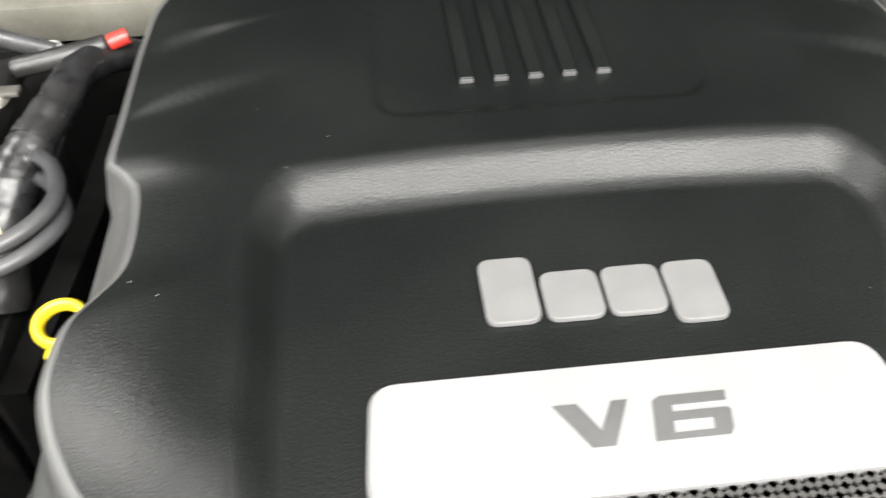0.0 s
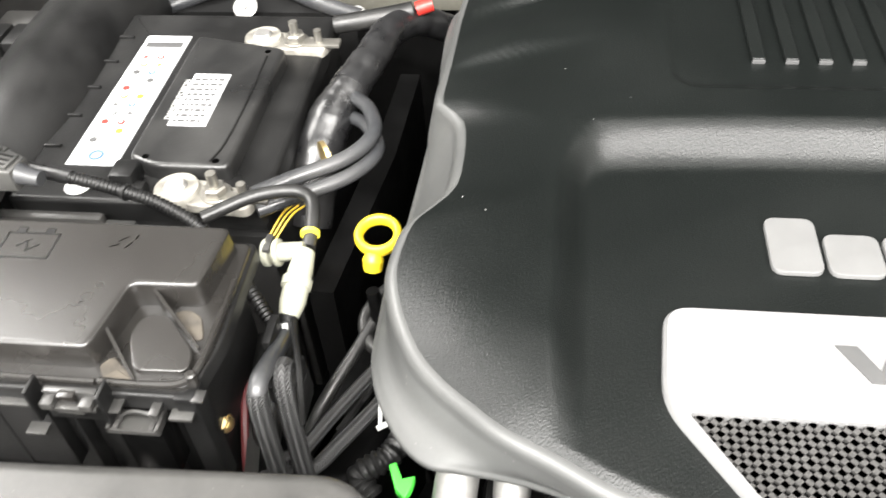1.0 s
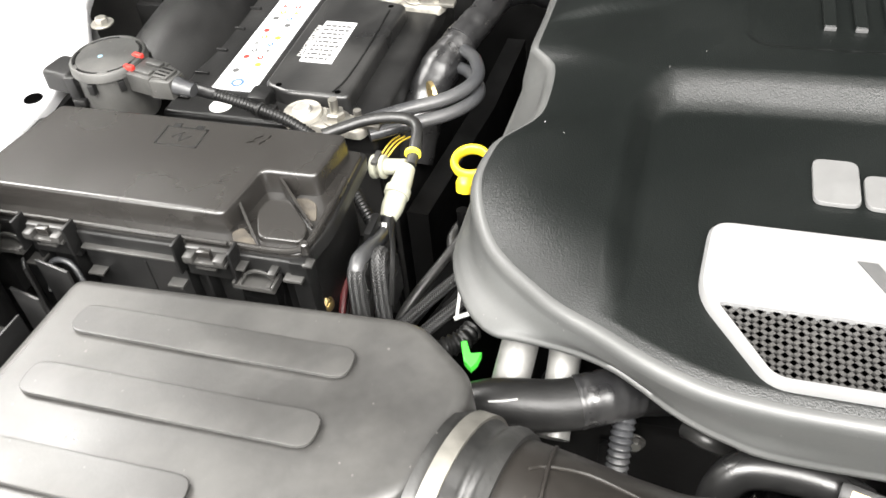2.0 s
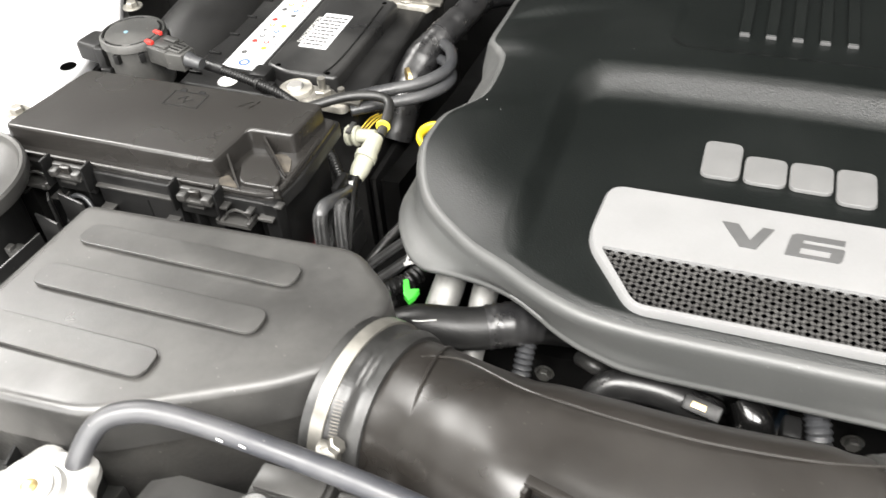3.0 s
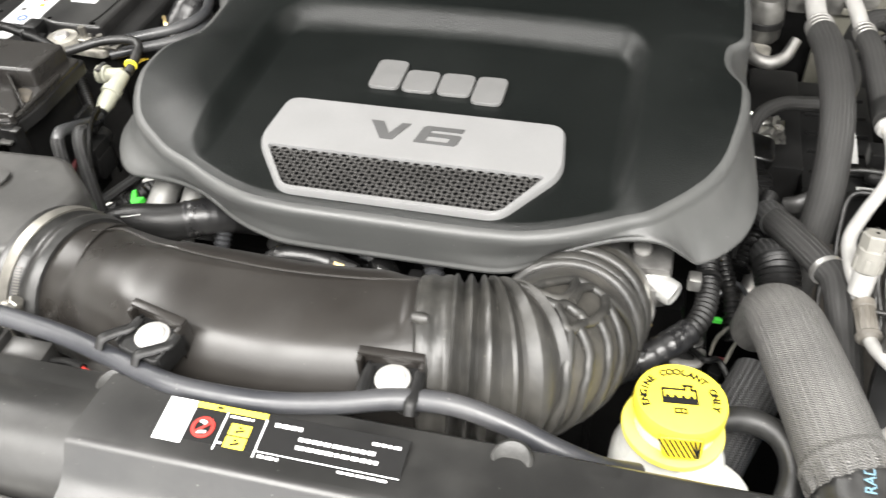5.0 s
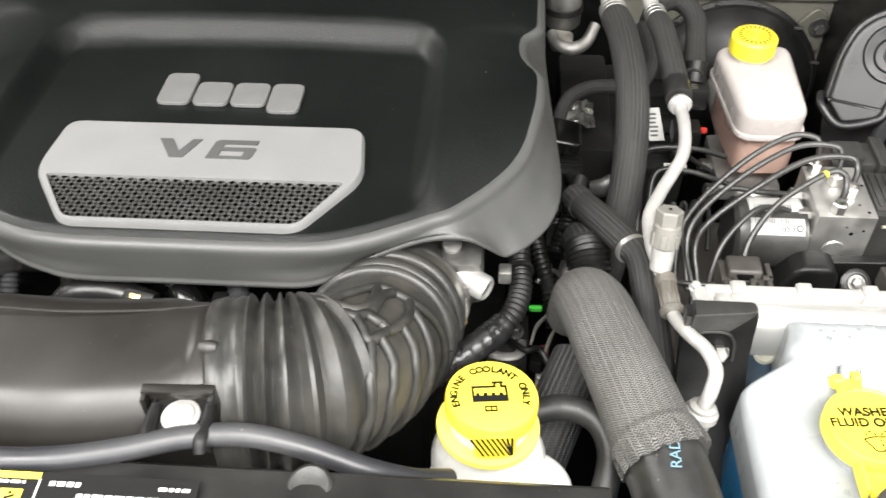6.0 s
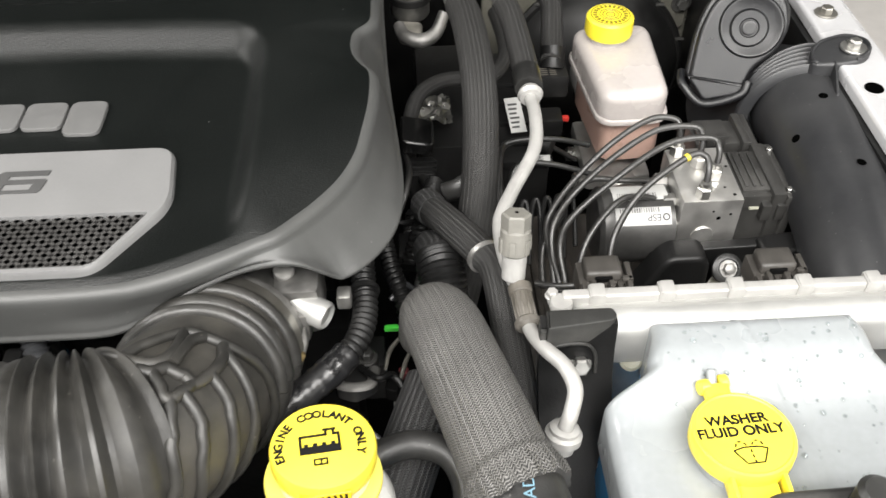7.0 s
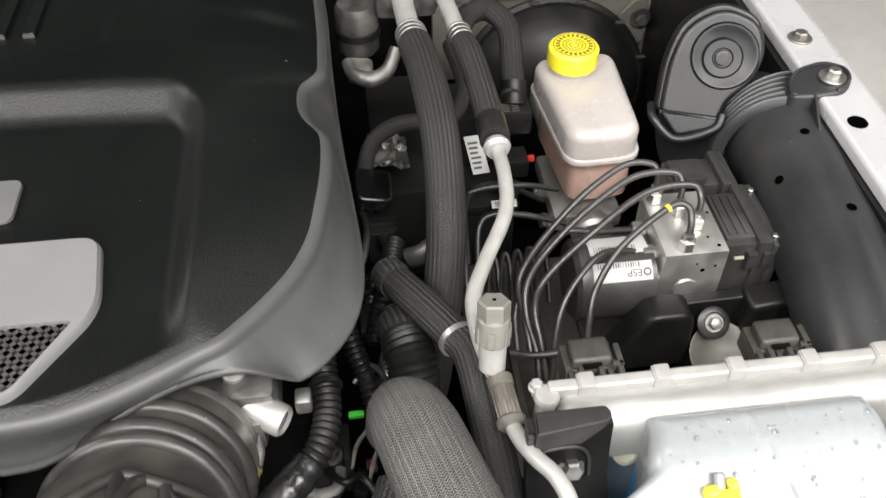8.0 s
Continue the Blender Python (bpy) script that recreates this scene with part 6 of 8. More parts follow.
def side_bracket():
    t = thing("radiator_bracket", "black plastic radiator side bracket with bolt", "bracket", (.395, -.16, .7))
    part("top_shelf", prism(rounded([(.3705, -.1525), (.4135, -.1475), (.4165, -.1430), (.4145, -.1365), (.3715, -.1365)], [.001, .004, .004, .003, .001]), 1.048, 1.067, .0012, 2), M_DUSTY, t, "dusty grey top shelf")
    face = [(-.1475, 1.063), (-.1500, 1.042), (-.1545, 1.022), (-.1680, 1.000), (-.200, .965), (-.240, .925)]
    ring = face + [(y + .009, z + .001) for y, z in face[::-1]]
    bm = bmesh.new()
    cols = [[bm.verts.new((x, y, z)) for y, z in ring] for x in (.367, .4165)]
    for k in range(len(ring)):
        bm.faces.new((cols[0][k], cols[0][k - 1], cols[1][k - 1], cols[1][k]))
    bm.faces.new(cols[0])
    bm.faces.new(cols[1][::-1])
    part("plate", bm, M_BLACK, t, "forward-sloping black plate", sharp=25)
    part("raised_lip", tube([(.371, -.1515, 1.046), (.386, -.1515, 1.050), (.398, -.1515, 1.048), (.4035, -.153, 1.039), (.4045, -.1555, 1.024)], .0012, 8), M_DUSTY, t)
    part("shelf_lip", box(.3665, .3705, -.1500, -.1440, 1.050, 1.0615, .0008), M_DUSTY, t)
    part("bolt", hexbolt((.3940, -.1515, 1.0295), (.3940, -.175, 1.0415), .0064, .009, .0080), M_STEEL, t, "zinc hex bolt with washer")
    return t


side_bracket()


# ---- washer bottle ----
def washer_bottle():
    t = thing("washer_fluid_bottle", "milky washer bottle with blue fluid and yellow cap", "washer bottle", (.5, -.2, .75))
    def left_edge(y):
        return .402 + .031 * smooth01(-.194, -.170, y) + .009 * smooth01(-.172, -.138, y)

    def right_edge(y):
        return .617 - .037 * smooth01(-.215, -.165, y) - .004 * smooth01(-.155, -.138, y)

    def top_at(x, y):
        z = 1.0385 + .0180 * smooth01(-.212, -.160, y)
        z += .0012 * math.exp(-((x - .510 + .25 * (y + .20)) / .0016) ** 2) * smooth01(-.25, -.19, y)
        d = min(x - left_edge(y), -.137 - y, right_edge(y) - x)
        return z - (.013 - math.sqrt(max(0.0, .013 ** 2 - (.013 - d) ** 2)) if d < .013 else 0.0)
    skin = bmesh.new()
    ys = [-.36 + .223 * (1 - (1 - k / 90) ** 1.4) for k in range(91)]
    us = [.5 - .5 * math.cos(math.pi * k / 100) for k in range(101)]
    grid = []
    for y in ys:
        a, e = left_edge(y), right_edge(y)
        line = [(a + (e - a) * u, y, top_at(a + (e - a) * u, y)) for u in us]
        grid.append([skin.verts.new(p) for p in [(line[0][0], y, .998)] + line + [(e, y, .998)]])
    grid.append([skin.verts.new((v.co.x, v.co.y, .998)) for v in grid[-1]])
    for ra, rb in zip(grid, grid[1:]):
        for k in range(len(ra) - 1):
            skin.faces.new((ra[k], ra[k + 1], rb[k + 1], rb[k]))
    part("upper_shell", skin, M_TANK, t, "milky upper shell with a raised rear part", sharp=60)
    part("fluid_part", prism([(left_edge(y) + .0012, y) for y in ys[::6]] + [(right_edge(y) - .0012, min(y, -.1382)) for y in ys[::-6]], .75, .9978), M_BLUE, t, "blue fluid showing through the wall")
    part("seam_strip", box(.447, .478, -.1405, -.1368, 1.0440, 1.0485, .001), M_TANK, t)
    cap = part("cap", turned(lathe([(0, 0), (.0285, 0), (.0303, .003), (.0303, .0115), (.0294, .0135), (.0280, .0140), (.0271, .0132), (0, .0128)], 56), pose(.474, -.230, 1.0445, -3, 0, 0)), M_YELLOW, t, "round yellow flip cap")
    part("neck", rod((.474, -.230, 1.036), (.474, -.230, 1.0455), .027, 32), M_TANK, t)
    part("hinge_tab", join(rod((.459, -.191, 1.050), (.466, -.190, 1.050), .0050, 14, bevel=.001), rod((.472, -.188, 1.050), (.478, -.187, 1.050), .0050, 14, bevel=.001), box(.461, .477, -.206, -.190, 1.047, 1.054, .002)), M_YELLOW, cap)
    part("hinge_peg", rod((.4675, -.192, 1.048), (.4685, -.181, 1.056), .0032, 12, bevel=.001), M_TANK, cap)
    for x in (.460, .490):
        part("side_rib", box(x - .0014, x + .0014, -.275, -.252, 1.043, 1.056, .001), M_YELLOW, cap)
    part("pull_tab", box(.463, .487, -.276, -.256, 1.044, 1.051, .003), M_YELLOW, cap)
    cm = pose(.474, -.230, 1.0577, -3, 0, 3)
    part("cap_writing", join(writing("WASHER", .0092, .0005, cm @ pose(-.001, .0105, 0), bold=.00028), writing("FLUID ONLY", .0092, .0005, cm @ pose(-.001, .0022, 0), bold=.00028)), M_BLACKINK, cap, "black words WASHER FLUID ONLY", smooth=False)
    sy = []
    for a, b in (((-.010, -.0105), (-.005, -.0195)), ((-.005, -.0195), (.005, -.0195)), ((.005, -.0195), (.010, -.0105)), ((-.010, -.0105), (-.004, -.0088)), ((-.004, -.0088), (.004, -.0088)), ((.004, -.0088), (.010, -.0105)), ((0, -.0105), (0, -.0125)), ((0, -.0140), (0, -.0160)), ((0, -.0175), (0, -.0190)),
                 ((-.008, -.0080), (-.0072, -.0058)), ((-.006, -.0048), (-.004, -.0048)), ((-.0028, -.0058), (-.0015, -.0075)), ((.0015, -.0075), (.0028, -.0058)), ((.004, -.0048), (.006, -.0048)), ((.0072, -.0058), (.008, -.0080))):
        d = Vector((b[0] - a[0], b[1] - a[1]))
        n = Vector((-d.y, d.x)).normalized() * .00045
        sy.append(prism([(a[0] - n.x, a[1] - n.y), (b[0] - n.x, b[1] - n.y), (b[0] + n.x, b[1] + n.y), (a[0] + n.x, a[1] + n.y)], 0, .0004))
    part("cap_symbol", turned(join(*sy), cm), M_BLACKINK, cap, "black windscreen wash symbol", smooth=False)
    rng = random.Random(5)
    drops = []
    for i in range(150):
        x, y = rng.uniform(.445, .572), rng.uniform(-.30, -.147)
        if math.hypot(x - .474, y + .230) < .037:
            continue
        z = top_at(x, y)
        s = rng.choice((.0007, .0009, .0012, .0015, .0021))
        drops.append(turned(lathe([(s, -.0003), (s * .92, s * .28), (s * .5, s * .55), (0, s * .62)], 10), pose(x, y, z)))
    tagged(part("water_droplets", join(*drops), M_WATER), "scattered clear water droplets on the washer bottle", "droplets", kind="stuff")
    return t


washer_bottle()

# ---- A/C pipes ----
def ac_pipe():
    t = thing("ac_pipe", "white-grey aluminium air conditioning pipe with service valve", "pipe", (.36, -.05, .95))
    part("upper_pipe", tube([(.393, .112, 1.060), (.393, .075, 1.060), (.387, .038, 1.058), (.366, -.004, 1.055), (.353, -.034, 1.053), (.3515, -.060, 1.052), (.3535, -.080, 1.052), (.3570, -.088, 1.052)], .0054, 16), M_WHITEMETAL, t)
    part("ferrule", turned(lathe([(0, 0), (.009, 0), (.011, .004), (.009, .009), (0, .01)], 20), aim((.393, .105, 1.06), (.393, .13, 1.062))), M_WHITEMETAL, t)
    part("sleeve_end", tube([(.393, .118, 1.0605), (.393, .142, 1.0615)], .0122, 20, 4), M_RUBBER, t, "black crimped sleeve end")
    va, vb = Vector((.3562, -.091, 1.044)), Vector((.3580, -.0752, 1.0965))
    vc = part("valve_body", join(rod(va, va.lerp(vb, .10), .0042, 16), rod(va.lerp(vb, .08), va.lerp(vb, .46), .0082, 24, r2=.0088, bevel=.001)), M_WHITEMETAL, t, "pale valve stem")
    cap = part("valve_cap", join(rod(va.lerp(vb, .44), va.lerp(vb, .80), .0104, 24, bevel=.0015), rod(va.lerp(vb, .76), va.lerp(vb, 1.0), .0102, 6, bevel=.0012)), M_CAP, t, "cream-grey hexagonal valve cap")
    part("cap_hole", turned(lathe([(0, .0002), (.0013, .0002), (.0013, .0005), (0, .0005)], 10), aim(vb, vb + (vb - va))), M_HOLE, cap)
    for k in range(6):
        a = radians(60 * k + 20)
        part("cap_clip", turned(box(.0098, .0114, -.0022, .0022, .0262, .0372, .0005), aim(va, vb) @ Matrix.Rotation(a, 4, "Z")), M_CAP, cap)
    ca, cb = Vector((.3600, -.0940, 1.045)), Vector((.3632, -.1285, 1.0395))
    co = part("coupling", join(rod(ca, ca.lerp(cb, .22), .0082, 24, bevel=.001), rod(ca.lerp(cb, .2), ca.lerp(cb, .82), .0068, 24), rod(ca.lerp(cb, .78), cb, .0092, 24, bevel=.0022)), M_DUSTGREY, t, "grey ribbed coupling")
    for k in range(10):
        part("coupling_rib", turned(box(.0062, .0076, -.0008, .0008, .008, .029, .0003), aim(ca, cb) @ Matrix.Rotation(radians(36 * k), 4, "Z")), M_DUSTGREY, co)
    part("lower_pipe", tube([(.3625, -.1235, 1.0405), (.3645, -.1365, 1.043), (.370, -.155, 1.050), (.3790, -.171, 1.053), (.3835, -.186, 1.050), (.3805, -.197, 1.043), (.3765, -.203, 1.032)], .0050, 16), M_WHITEMETAL, t)
    part("end_fitting", turned(lathe([(0, 0), (.0085, 0), (.0085, .006), (.0118, .008), (.0118, .013), (.0095, .0145), (.0095, .017), (.0060, .019), (0, .019)], 28), aim((.3745, -.2055, 1.014), (.3775, -.200, 1.036))), M_WHITEMETAL, t, "pale stepped pipe fitting")
    return t


ac_pipe()
for pts, r, lab, ends in (
        ([(.3440, .250, 1.067), (.348, .20, 1.072), (.350, .12, 1.068), (.347, .06, 1.04), (.340, .02, 1.0), (.325, -.03, .97), (.31, -.06, .94)], .0150, "thick black sleeved air conditioning hose", ((.3425, .276, 1.063), (.3445, .240, 1.0685))),
        ([(.3875, .255, 1.062), (.3905, .225, 1.064), (.393, .16, 1.062), (.393, .125, 1.06)], .0116, "black sleeved suction hose with ferrule", ((.3860, .278, 1.060), (.3885, .245, 1.063)))):
    hs = thing("ac_hose", lab, "hose", pts[2], group="sleeved hoses")
    part("sleeve", tube(pts, r, 26), M_BRAID, hs)
    a, b = Vector(ends[0]), Vector(ends[1])
    fr = part("ferrule", rod(a, b, r * .88, 28, bevel=.002), M_CASTDARK, hs, "ribbed aluminium ferrule")
    for k in range(4):
        part("crimp_ring", rod(a.lerp(b, .1 + .22 * k), a.lerp(b, .18 + .22 * k), r * .96, 28, bevel=.0008), M_DULLALU, fr)
hh = thing("heater_hose", "black braided heater hose with silver clip", "hose", (.34, -.05, 1.0), group="sleeved hoses")
part("sleeve", tube([(.302, .03, 1.01), (.318, -.005, 1.022), (.338, -.044, 1.03), (.348, -.065, 1.03), (.352, -.105, 1.02), (.358, -.155, .99), (.365, -.20, .94)], .0125, 22), M_BRAID, hh)
part("clip", tube([(.3398, -.0478, 1.0300), (.3414, -.0518, 1.0302)], .0137, 22, 3), M_ALU, hh, "narrow silver hose clip")
part("frayed_end", tube([(.300, .036, 1.008), (.306, .020, 1.013)], .0136, 18, 4, wave=lambda s: 1 + .06 * math.sin(s * 900)), M_BRAIDDARK, hh)


def radiator_hose():
    t = thing("radiator_hose", "thick radiator hose in coarse woven sleeve", "hose", (.32, -.18, .95))
    part("sleeve", tube([(.292, -.085, .985), (.300, -.100, 1.022), (.306, -.125, 1.04), (.315, -.16, 1.045), (.328, -.205, 1.045), (.340, -.245, 1.042)], [.018, .0245, .0265, .0270, .0275, .0280], 44, 10), M_BRAIDBIG, t)
    part("sleeve_roll", tube([(.3365, -.235, 1.043), (.338, -.239, 1.0428), (.3395, -.243, 1.0425)], [.0283, .0300, .0290], 44, 4), M_BRAIDBIG, t, "rolled sleeve edge")
    cuff = tube([(.339, -.241, 1.0425), (.342, -.248, 1.042), (.3445, -.2545, 1.0412)], [.0292, .0300, .0298], 72, 6)
    for i, v in enumerate(cuff.verts):
        q = i % 72
        a = Vector((.342, -.248, 1.042))
        v.co += (v.co - a).normalized() * (.0008 * math.sin(q * 2 * math.pi / 6) + .0005 * math.sin(q * 1.7))
        if i // 72 > 6:
            v.co.y += .0011 * math.sin(q * 2.3) + .0009 * math.sin(q * 5.1)
    part("sleeve_cuff", cuff, M_BRAIDBIG, t, "gathered sleeve end")
    part("print", writing("RAD", .0095, .0003, pose(.3385, -.2745, 1.0672, -2, -6, 90) @ pose(0, -.0060, 0), align="LEFT"), M_PALEBLUE, t, "pale blue printed letters", smooth=False)
    part("rubber_hose", tube([(.3415, -.248, 1.042), (.352, -.29, 1.036), (.37, -.36, 1.02)], .0265, 32), M_RUBBER, t, "bare rubber end with pale print")
    return t


radiator_hose()
wc = thing("wiring_conduit", "black corrugated wiring conduit with taped end beside the throttle", "conduit", (.249, -.08, 1.0))
part("loom", corrugated([(.249, -.02, 1.03), (.250, -.05, 1.026), (.252, -.088, 1.020), (.247, -.112, 1.018), (.238, -.127, 1.016)], .0095, .005, .2, 14), M_BLACK, wc)
part("taped_end", tube([(.240, -.124, 1.0165), (.229, -.136, 1.015), (.215, -.148, 1.012), (.202, -.157, 1.008), (.18, -.17, 1.0)], [.0104, .0112, .0105, .0112, .010], 18, 10, wave=lambda s: 1 + .03 * math.sin(s * 700) + .02 * math.sin(s * 1730)), M_TAPE, wc, "crinkled shiny tape wrap")
part("cable_tie", tube([(.2512, -.070, 1.0228), (.2514, -.0735, 1.0223)], .0112, 16, 3), M_BLACK, wc, "narrow cable tie")
solo("overflow_loop", tube([(.250, -.218, 1.022), (.264, -.207, 1.022), (.284, -.201, 1.020), (.305, -.209, 1.018), (.314, -.230, 1.012), (.309, -.256, 1.0), (.30, -.28, .98)], .009, 16), M_RUBBER, "smooth black rubber loop hose", "hose")

# ---- air intake tube on the wing ----
def wing_tube():
    t = thing("air_intake_tube", "matt black ribbed air intake tube on the fender", "intake tube", (.66, .1, .9))
    axis = [(.690, .215, .962), (.678, .15, .972), (.668, .08, .975), (.660, .01, .972), (.652, -.05, .960), (.645, -.12, .93)]
    part("tube", tube(axis, [.052, .0475, .0455, .0450, .0455, .046], 48), M_TUBE, t)
    part("elbow", tube([(.655, .290, .90), (.672, .255, .935), (.690, .215, .953), (.686, .196, .957)], .0615, 48), M_TUBE, t)
    for k in range(6):
        c = Vector((.6830, .180, .9580)) + Vector((.26, .94, -.10)) * (.0095 * k)
        m = aim(c, c + Vector((.26 - .05 * k, .94, -.16)))
        part("elbow_ring", turned(lathe([(.056, -.0018), (.0655, -.0016), (.0675, 0), (.0655, .0020), (.056, .0024)], 64, False), m), M_TUBE, t, "raised ring round the elbow")
    ear = part("ear", prism(rounded([(.672, .186), (.676, .205), (.690, .222), (.718, .226), (.733, .210), (.731, .192), (.717, .179), (.692, .180)], [.010, .014, .016, .016, .014, .012, .012, .012]), 1.0060, 1.0345, .003, tilt=(.16, 0), zc=(.712, .2)), M_TUBE, t, "flat D-shaped fixing ear")
    rim = rounded([(.6745, .188), (.678, .204), (.691, .2195), (.717, .2235), (.731, .209), (.729, .193), (.716, .181)], [.004, .012, .014, .014, .012, .012, .004])
    part("ear_rim", tube([(p.x, p.y, 1.0350 + .16 * (p.x - .712)) for p in rim], .0017, 8, 2), M_TUBE, ear)
    part("ear_bolt", hexbolt((.7155, .200, 1.0345), (.7155, .200, 2), .0062, .010, .0125), M_STEEL, t, "zinc hex bolt with washer")
    fin = bmesh.new()
    lo = [fin.verts.new((x, y, z)) for x, y, z in ((.6925, .184, 1.0325), (.6915, .184, 1.012), (.6835, .146, 1.0165), (.6845, .148, 1.0205))]
    hi = [fin.verts.new((v.co.x + .0022, v.co.y, v.co.z)) for v in lo]
    fin.faces.new(lo)
    fin.faces.new(hi[::-1])
    for k in range(4):
        fin.faces.new((lo[k], hi[k], hi[(k + 1) % 4], lo[(k + 1) % 4]))
    part("web_rib", fin, M_TUBE, t, "thin triangular web", smooth=False)
    for x, y, z, rx, ry in ((.6715, .147, 1.0190, 0, -8), (.668, .050, 1.0200, 0, 4), (.636, .105, 1.0040, 0, -50)):
        part("drain_hole", turned(lathe([(0, 0), (.0034, 0), (.0042, .0008), (.0032, .0010), (0, .0004)], 18), pose(x, y, z, rx, ry)), M_HOLE, t, "small round hole")
    return t


wing_tube()


def horn_unit():
    t = thing("vehicle_horn", "black plastic snail horn with dusty round face", "horn", (.625, .24, .95))
    P = pose(.626, .241, 1.035, 60, 0, -20)
    body = rounded([(-.046, -.053), (-.0455, -.008), (-.035, .027), (-.005, .047), (.029, .036), (.039, .010), (.033, -.016), (.012, -.038), (.009, -.056), (-.027, -.068)], [.004, .02, .02, .02, .02, .02, .02, .01, .004, .01], 6)
    part("snail_body", turned(prism(body, -.046, 0, .004), P), M_HORN, t)
    for k, (s, a, b) in enumerate(((1.06, -.060, -.040), (1.02, -.040, -.030), (1.06, -.030, -.014))):
        part("back_ring", turned(prism([p * s for p in body], a, b, .003), P @ pose(-.001, .003, 0)), M_HORN, t)
    part("round_face", turned(lathe([(0, .0030), (.026, .0030), (.0275, .0042), (.0290, .0042), (.0305, .0020), (.031, 0), (0, 0)], 44), P @ pose(.003, .003, 0)), M_HORN, t, "round face with a raised edge")
    part("face_ring", turned(lathe([(.0085, .0035), (.0095, .006), (.0165, .0065), (.0185, .0035)], 36, False), P @ pose(.001, .001, 0)), M_HORN, t, "dusty raised ring")
    part("hub", turned(lathe([(0, .0035), (.007, .0035), (.0065, .0075), (.004, .008), (0, .007)], 24), P @ pose(.001, .001, 0)), M_HORN, t)
    part("mouth_flange", turned(tube([(.012, -.050, .002), (.006, -.064, .004), (-.027, -.078, .004), (-.050, -.062, .002), (-.054, -.050, -.010)], .0042, 10), P), M_HORN, t)
    part("mouth", turned(prism(rounded([(-.050, -.052), (.010, -.052), (.006, -.064), (-.027, -.076)], .006), -.05, .002, .003), P), M_HORN, t)
    return t


horn_unit()
BP = aim((.552, .55, .803), (.530, .25, .838))
bo = thing("brake_booster", "round black brake booster on the firewall", "brake booster", (.52, .5, .85))
part("shell", turned(lathe([(0, .012), (.112, .012), (.115, .02), (.108, .034), (.092, .054), (.06, .068), (.03, .073), (0, .073)], 56), BP), M_BLACK, bo)
part("rim_band", turned(lathe([(.100, 0), (.120, .002), (.1235, .008), (.1235, .014), (.119, .018), (.111, .018)], 56, False), BP), M_BLACK, bo, "rolled rim band")
for k in range(6):
    a = radians(20 + 28 * k)
    part("rim_notch", turned(box(-.006, .006, -.002, .002, 0, .004, .001), BP @ Matrix.Translation((.1215 * math.cos(a), .1215 * math.sin(a), .016))), M_DUSTY, bo)
part("nose", turned(lathe([(.0, .072), (.034, .072), (.034, .086), (.028, .090), (0, .090)], 28), BP), M_BLACK, bo)
for x, y in ((.717, .272), (.716, .02)):
    solo("fender_bolt", hexbolt((x, y, 1.03), (x, y, 2), .0066, .008, .0115), M_CLAMP, "steel hex bolt with washer", "bolt", group="fender bolts")
for x, y in ((-.722, .242), (-.709, .024)):
    solo("fender_bolt", hexbolt((x, y, 1.055), (x, y, 2), .0066, .008, .0115), M_CLAMP, "steel hex bolt with washer", "bolt", group="fender bolts")

for x, y, z in ((.713, .141, 1.0302), (-.715, .111, 1.0552)):
    solo("fender_hole", turned(lathe([(0, -.001), (.0066, 0), (.0074, .0007), (.0082, .0007), (.0088, 0), (0, 0)], 24), pose(x, y, z)), M_HOLE, "round pressed hole in the fender flange", "hole", group="fender holes")

bk = thing("bulkhead", "dusty beige-grey pressed steel behind the brake booster", "bulkhead", (.57, .60, .80))
part("sheet", box(.40, .70, .600, .612, .78, .935, .004), M_BEIGE, bk)
part("pressed_fold", box(.40, .70, .592, .602, .905, .915, .003), M_BEIGE, bk)
part("mount_plate", upright(rounded([(.655, .825), (.690, .825), (.690, .885), (.672, .895), (.650, .870)], .008), .600, .592, .002), M_BEIGE, bk, "bolted corner plate")
part("stud", hexbolt((.680, .592, .865), (.680, .3, .90), .009, .012, .014), M_DUSTY, bk, "dusty hex nut")


# ---- duct brackets with bright bolts ----
def duct_bracket(x, y, z, turn, arm):
    t = thing("duct_bracket", "black plastic duct bracket with bright bolt and hose prongs", "bracket", (x, y, z - .03), group="duct brackets")
    m = pose(x, y, z, 0, 0, turn)
    part("back_plate", turned(box(-.020, .014, .010, .014, -.034, -.002, .001), m), M_BROWN, t)
    part("plate_frame", turned(join(box(-.0235, .0175, .009, .015, -.004, -.0005, .0012), box(-.0235, -.0205, .005, .015, -.034, -.003, .001), box(.0145, .0175, .005, .015, -.034, -.003, .001)), m), M_BROWN, t, "raised frame round the fixing")
    part("tongue", turned(prism(rounded([(-.0155, -.016), (.0155, -.016), (.018, .012), (-.018, .012)], .004), -.015, -.0100, .001), m), M_BLACK, t)
    part("bolt", turned(lathe([(0, -.010), (.0104, -.010), (.0108, -.0094), (.0104, -.0088), (.0080, -.0084), (.0075, -.0074), (.0064, -.0070), (0, -.0068)], 28), m), M_WHITEMETAL, t, "bright round bolt head")
    for k in (-1, 1):
        part("prong", turned(tube([(k * .0150, .006, -.008), (k * .0155, -.002, -.0085), (k * .0155 - arm * .5, -.009, -.0085), (k * .0145 - arm, -.0165, -.0085), (k * .0145 - arm, -.0215, -.013)], [.0022, .0024, .0026, .0026, .0022], 10, flat=1.5), m), M_BLACK, t, "black finger hooked over the hose")
        part("side_wall", turned(box(k * .0165 - .001, k * .0165 + .001, -.014, .010, -.024, -.008, .0005), m), M_BLACK, t)
    return t


duct_bracket(-.089, -.301, 1.146, -14, .011)
duct_bracket(.063, -.297, 1.139, 2, .0)

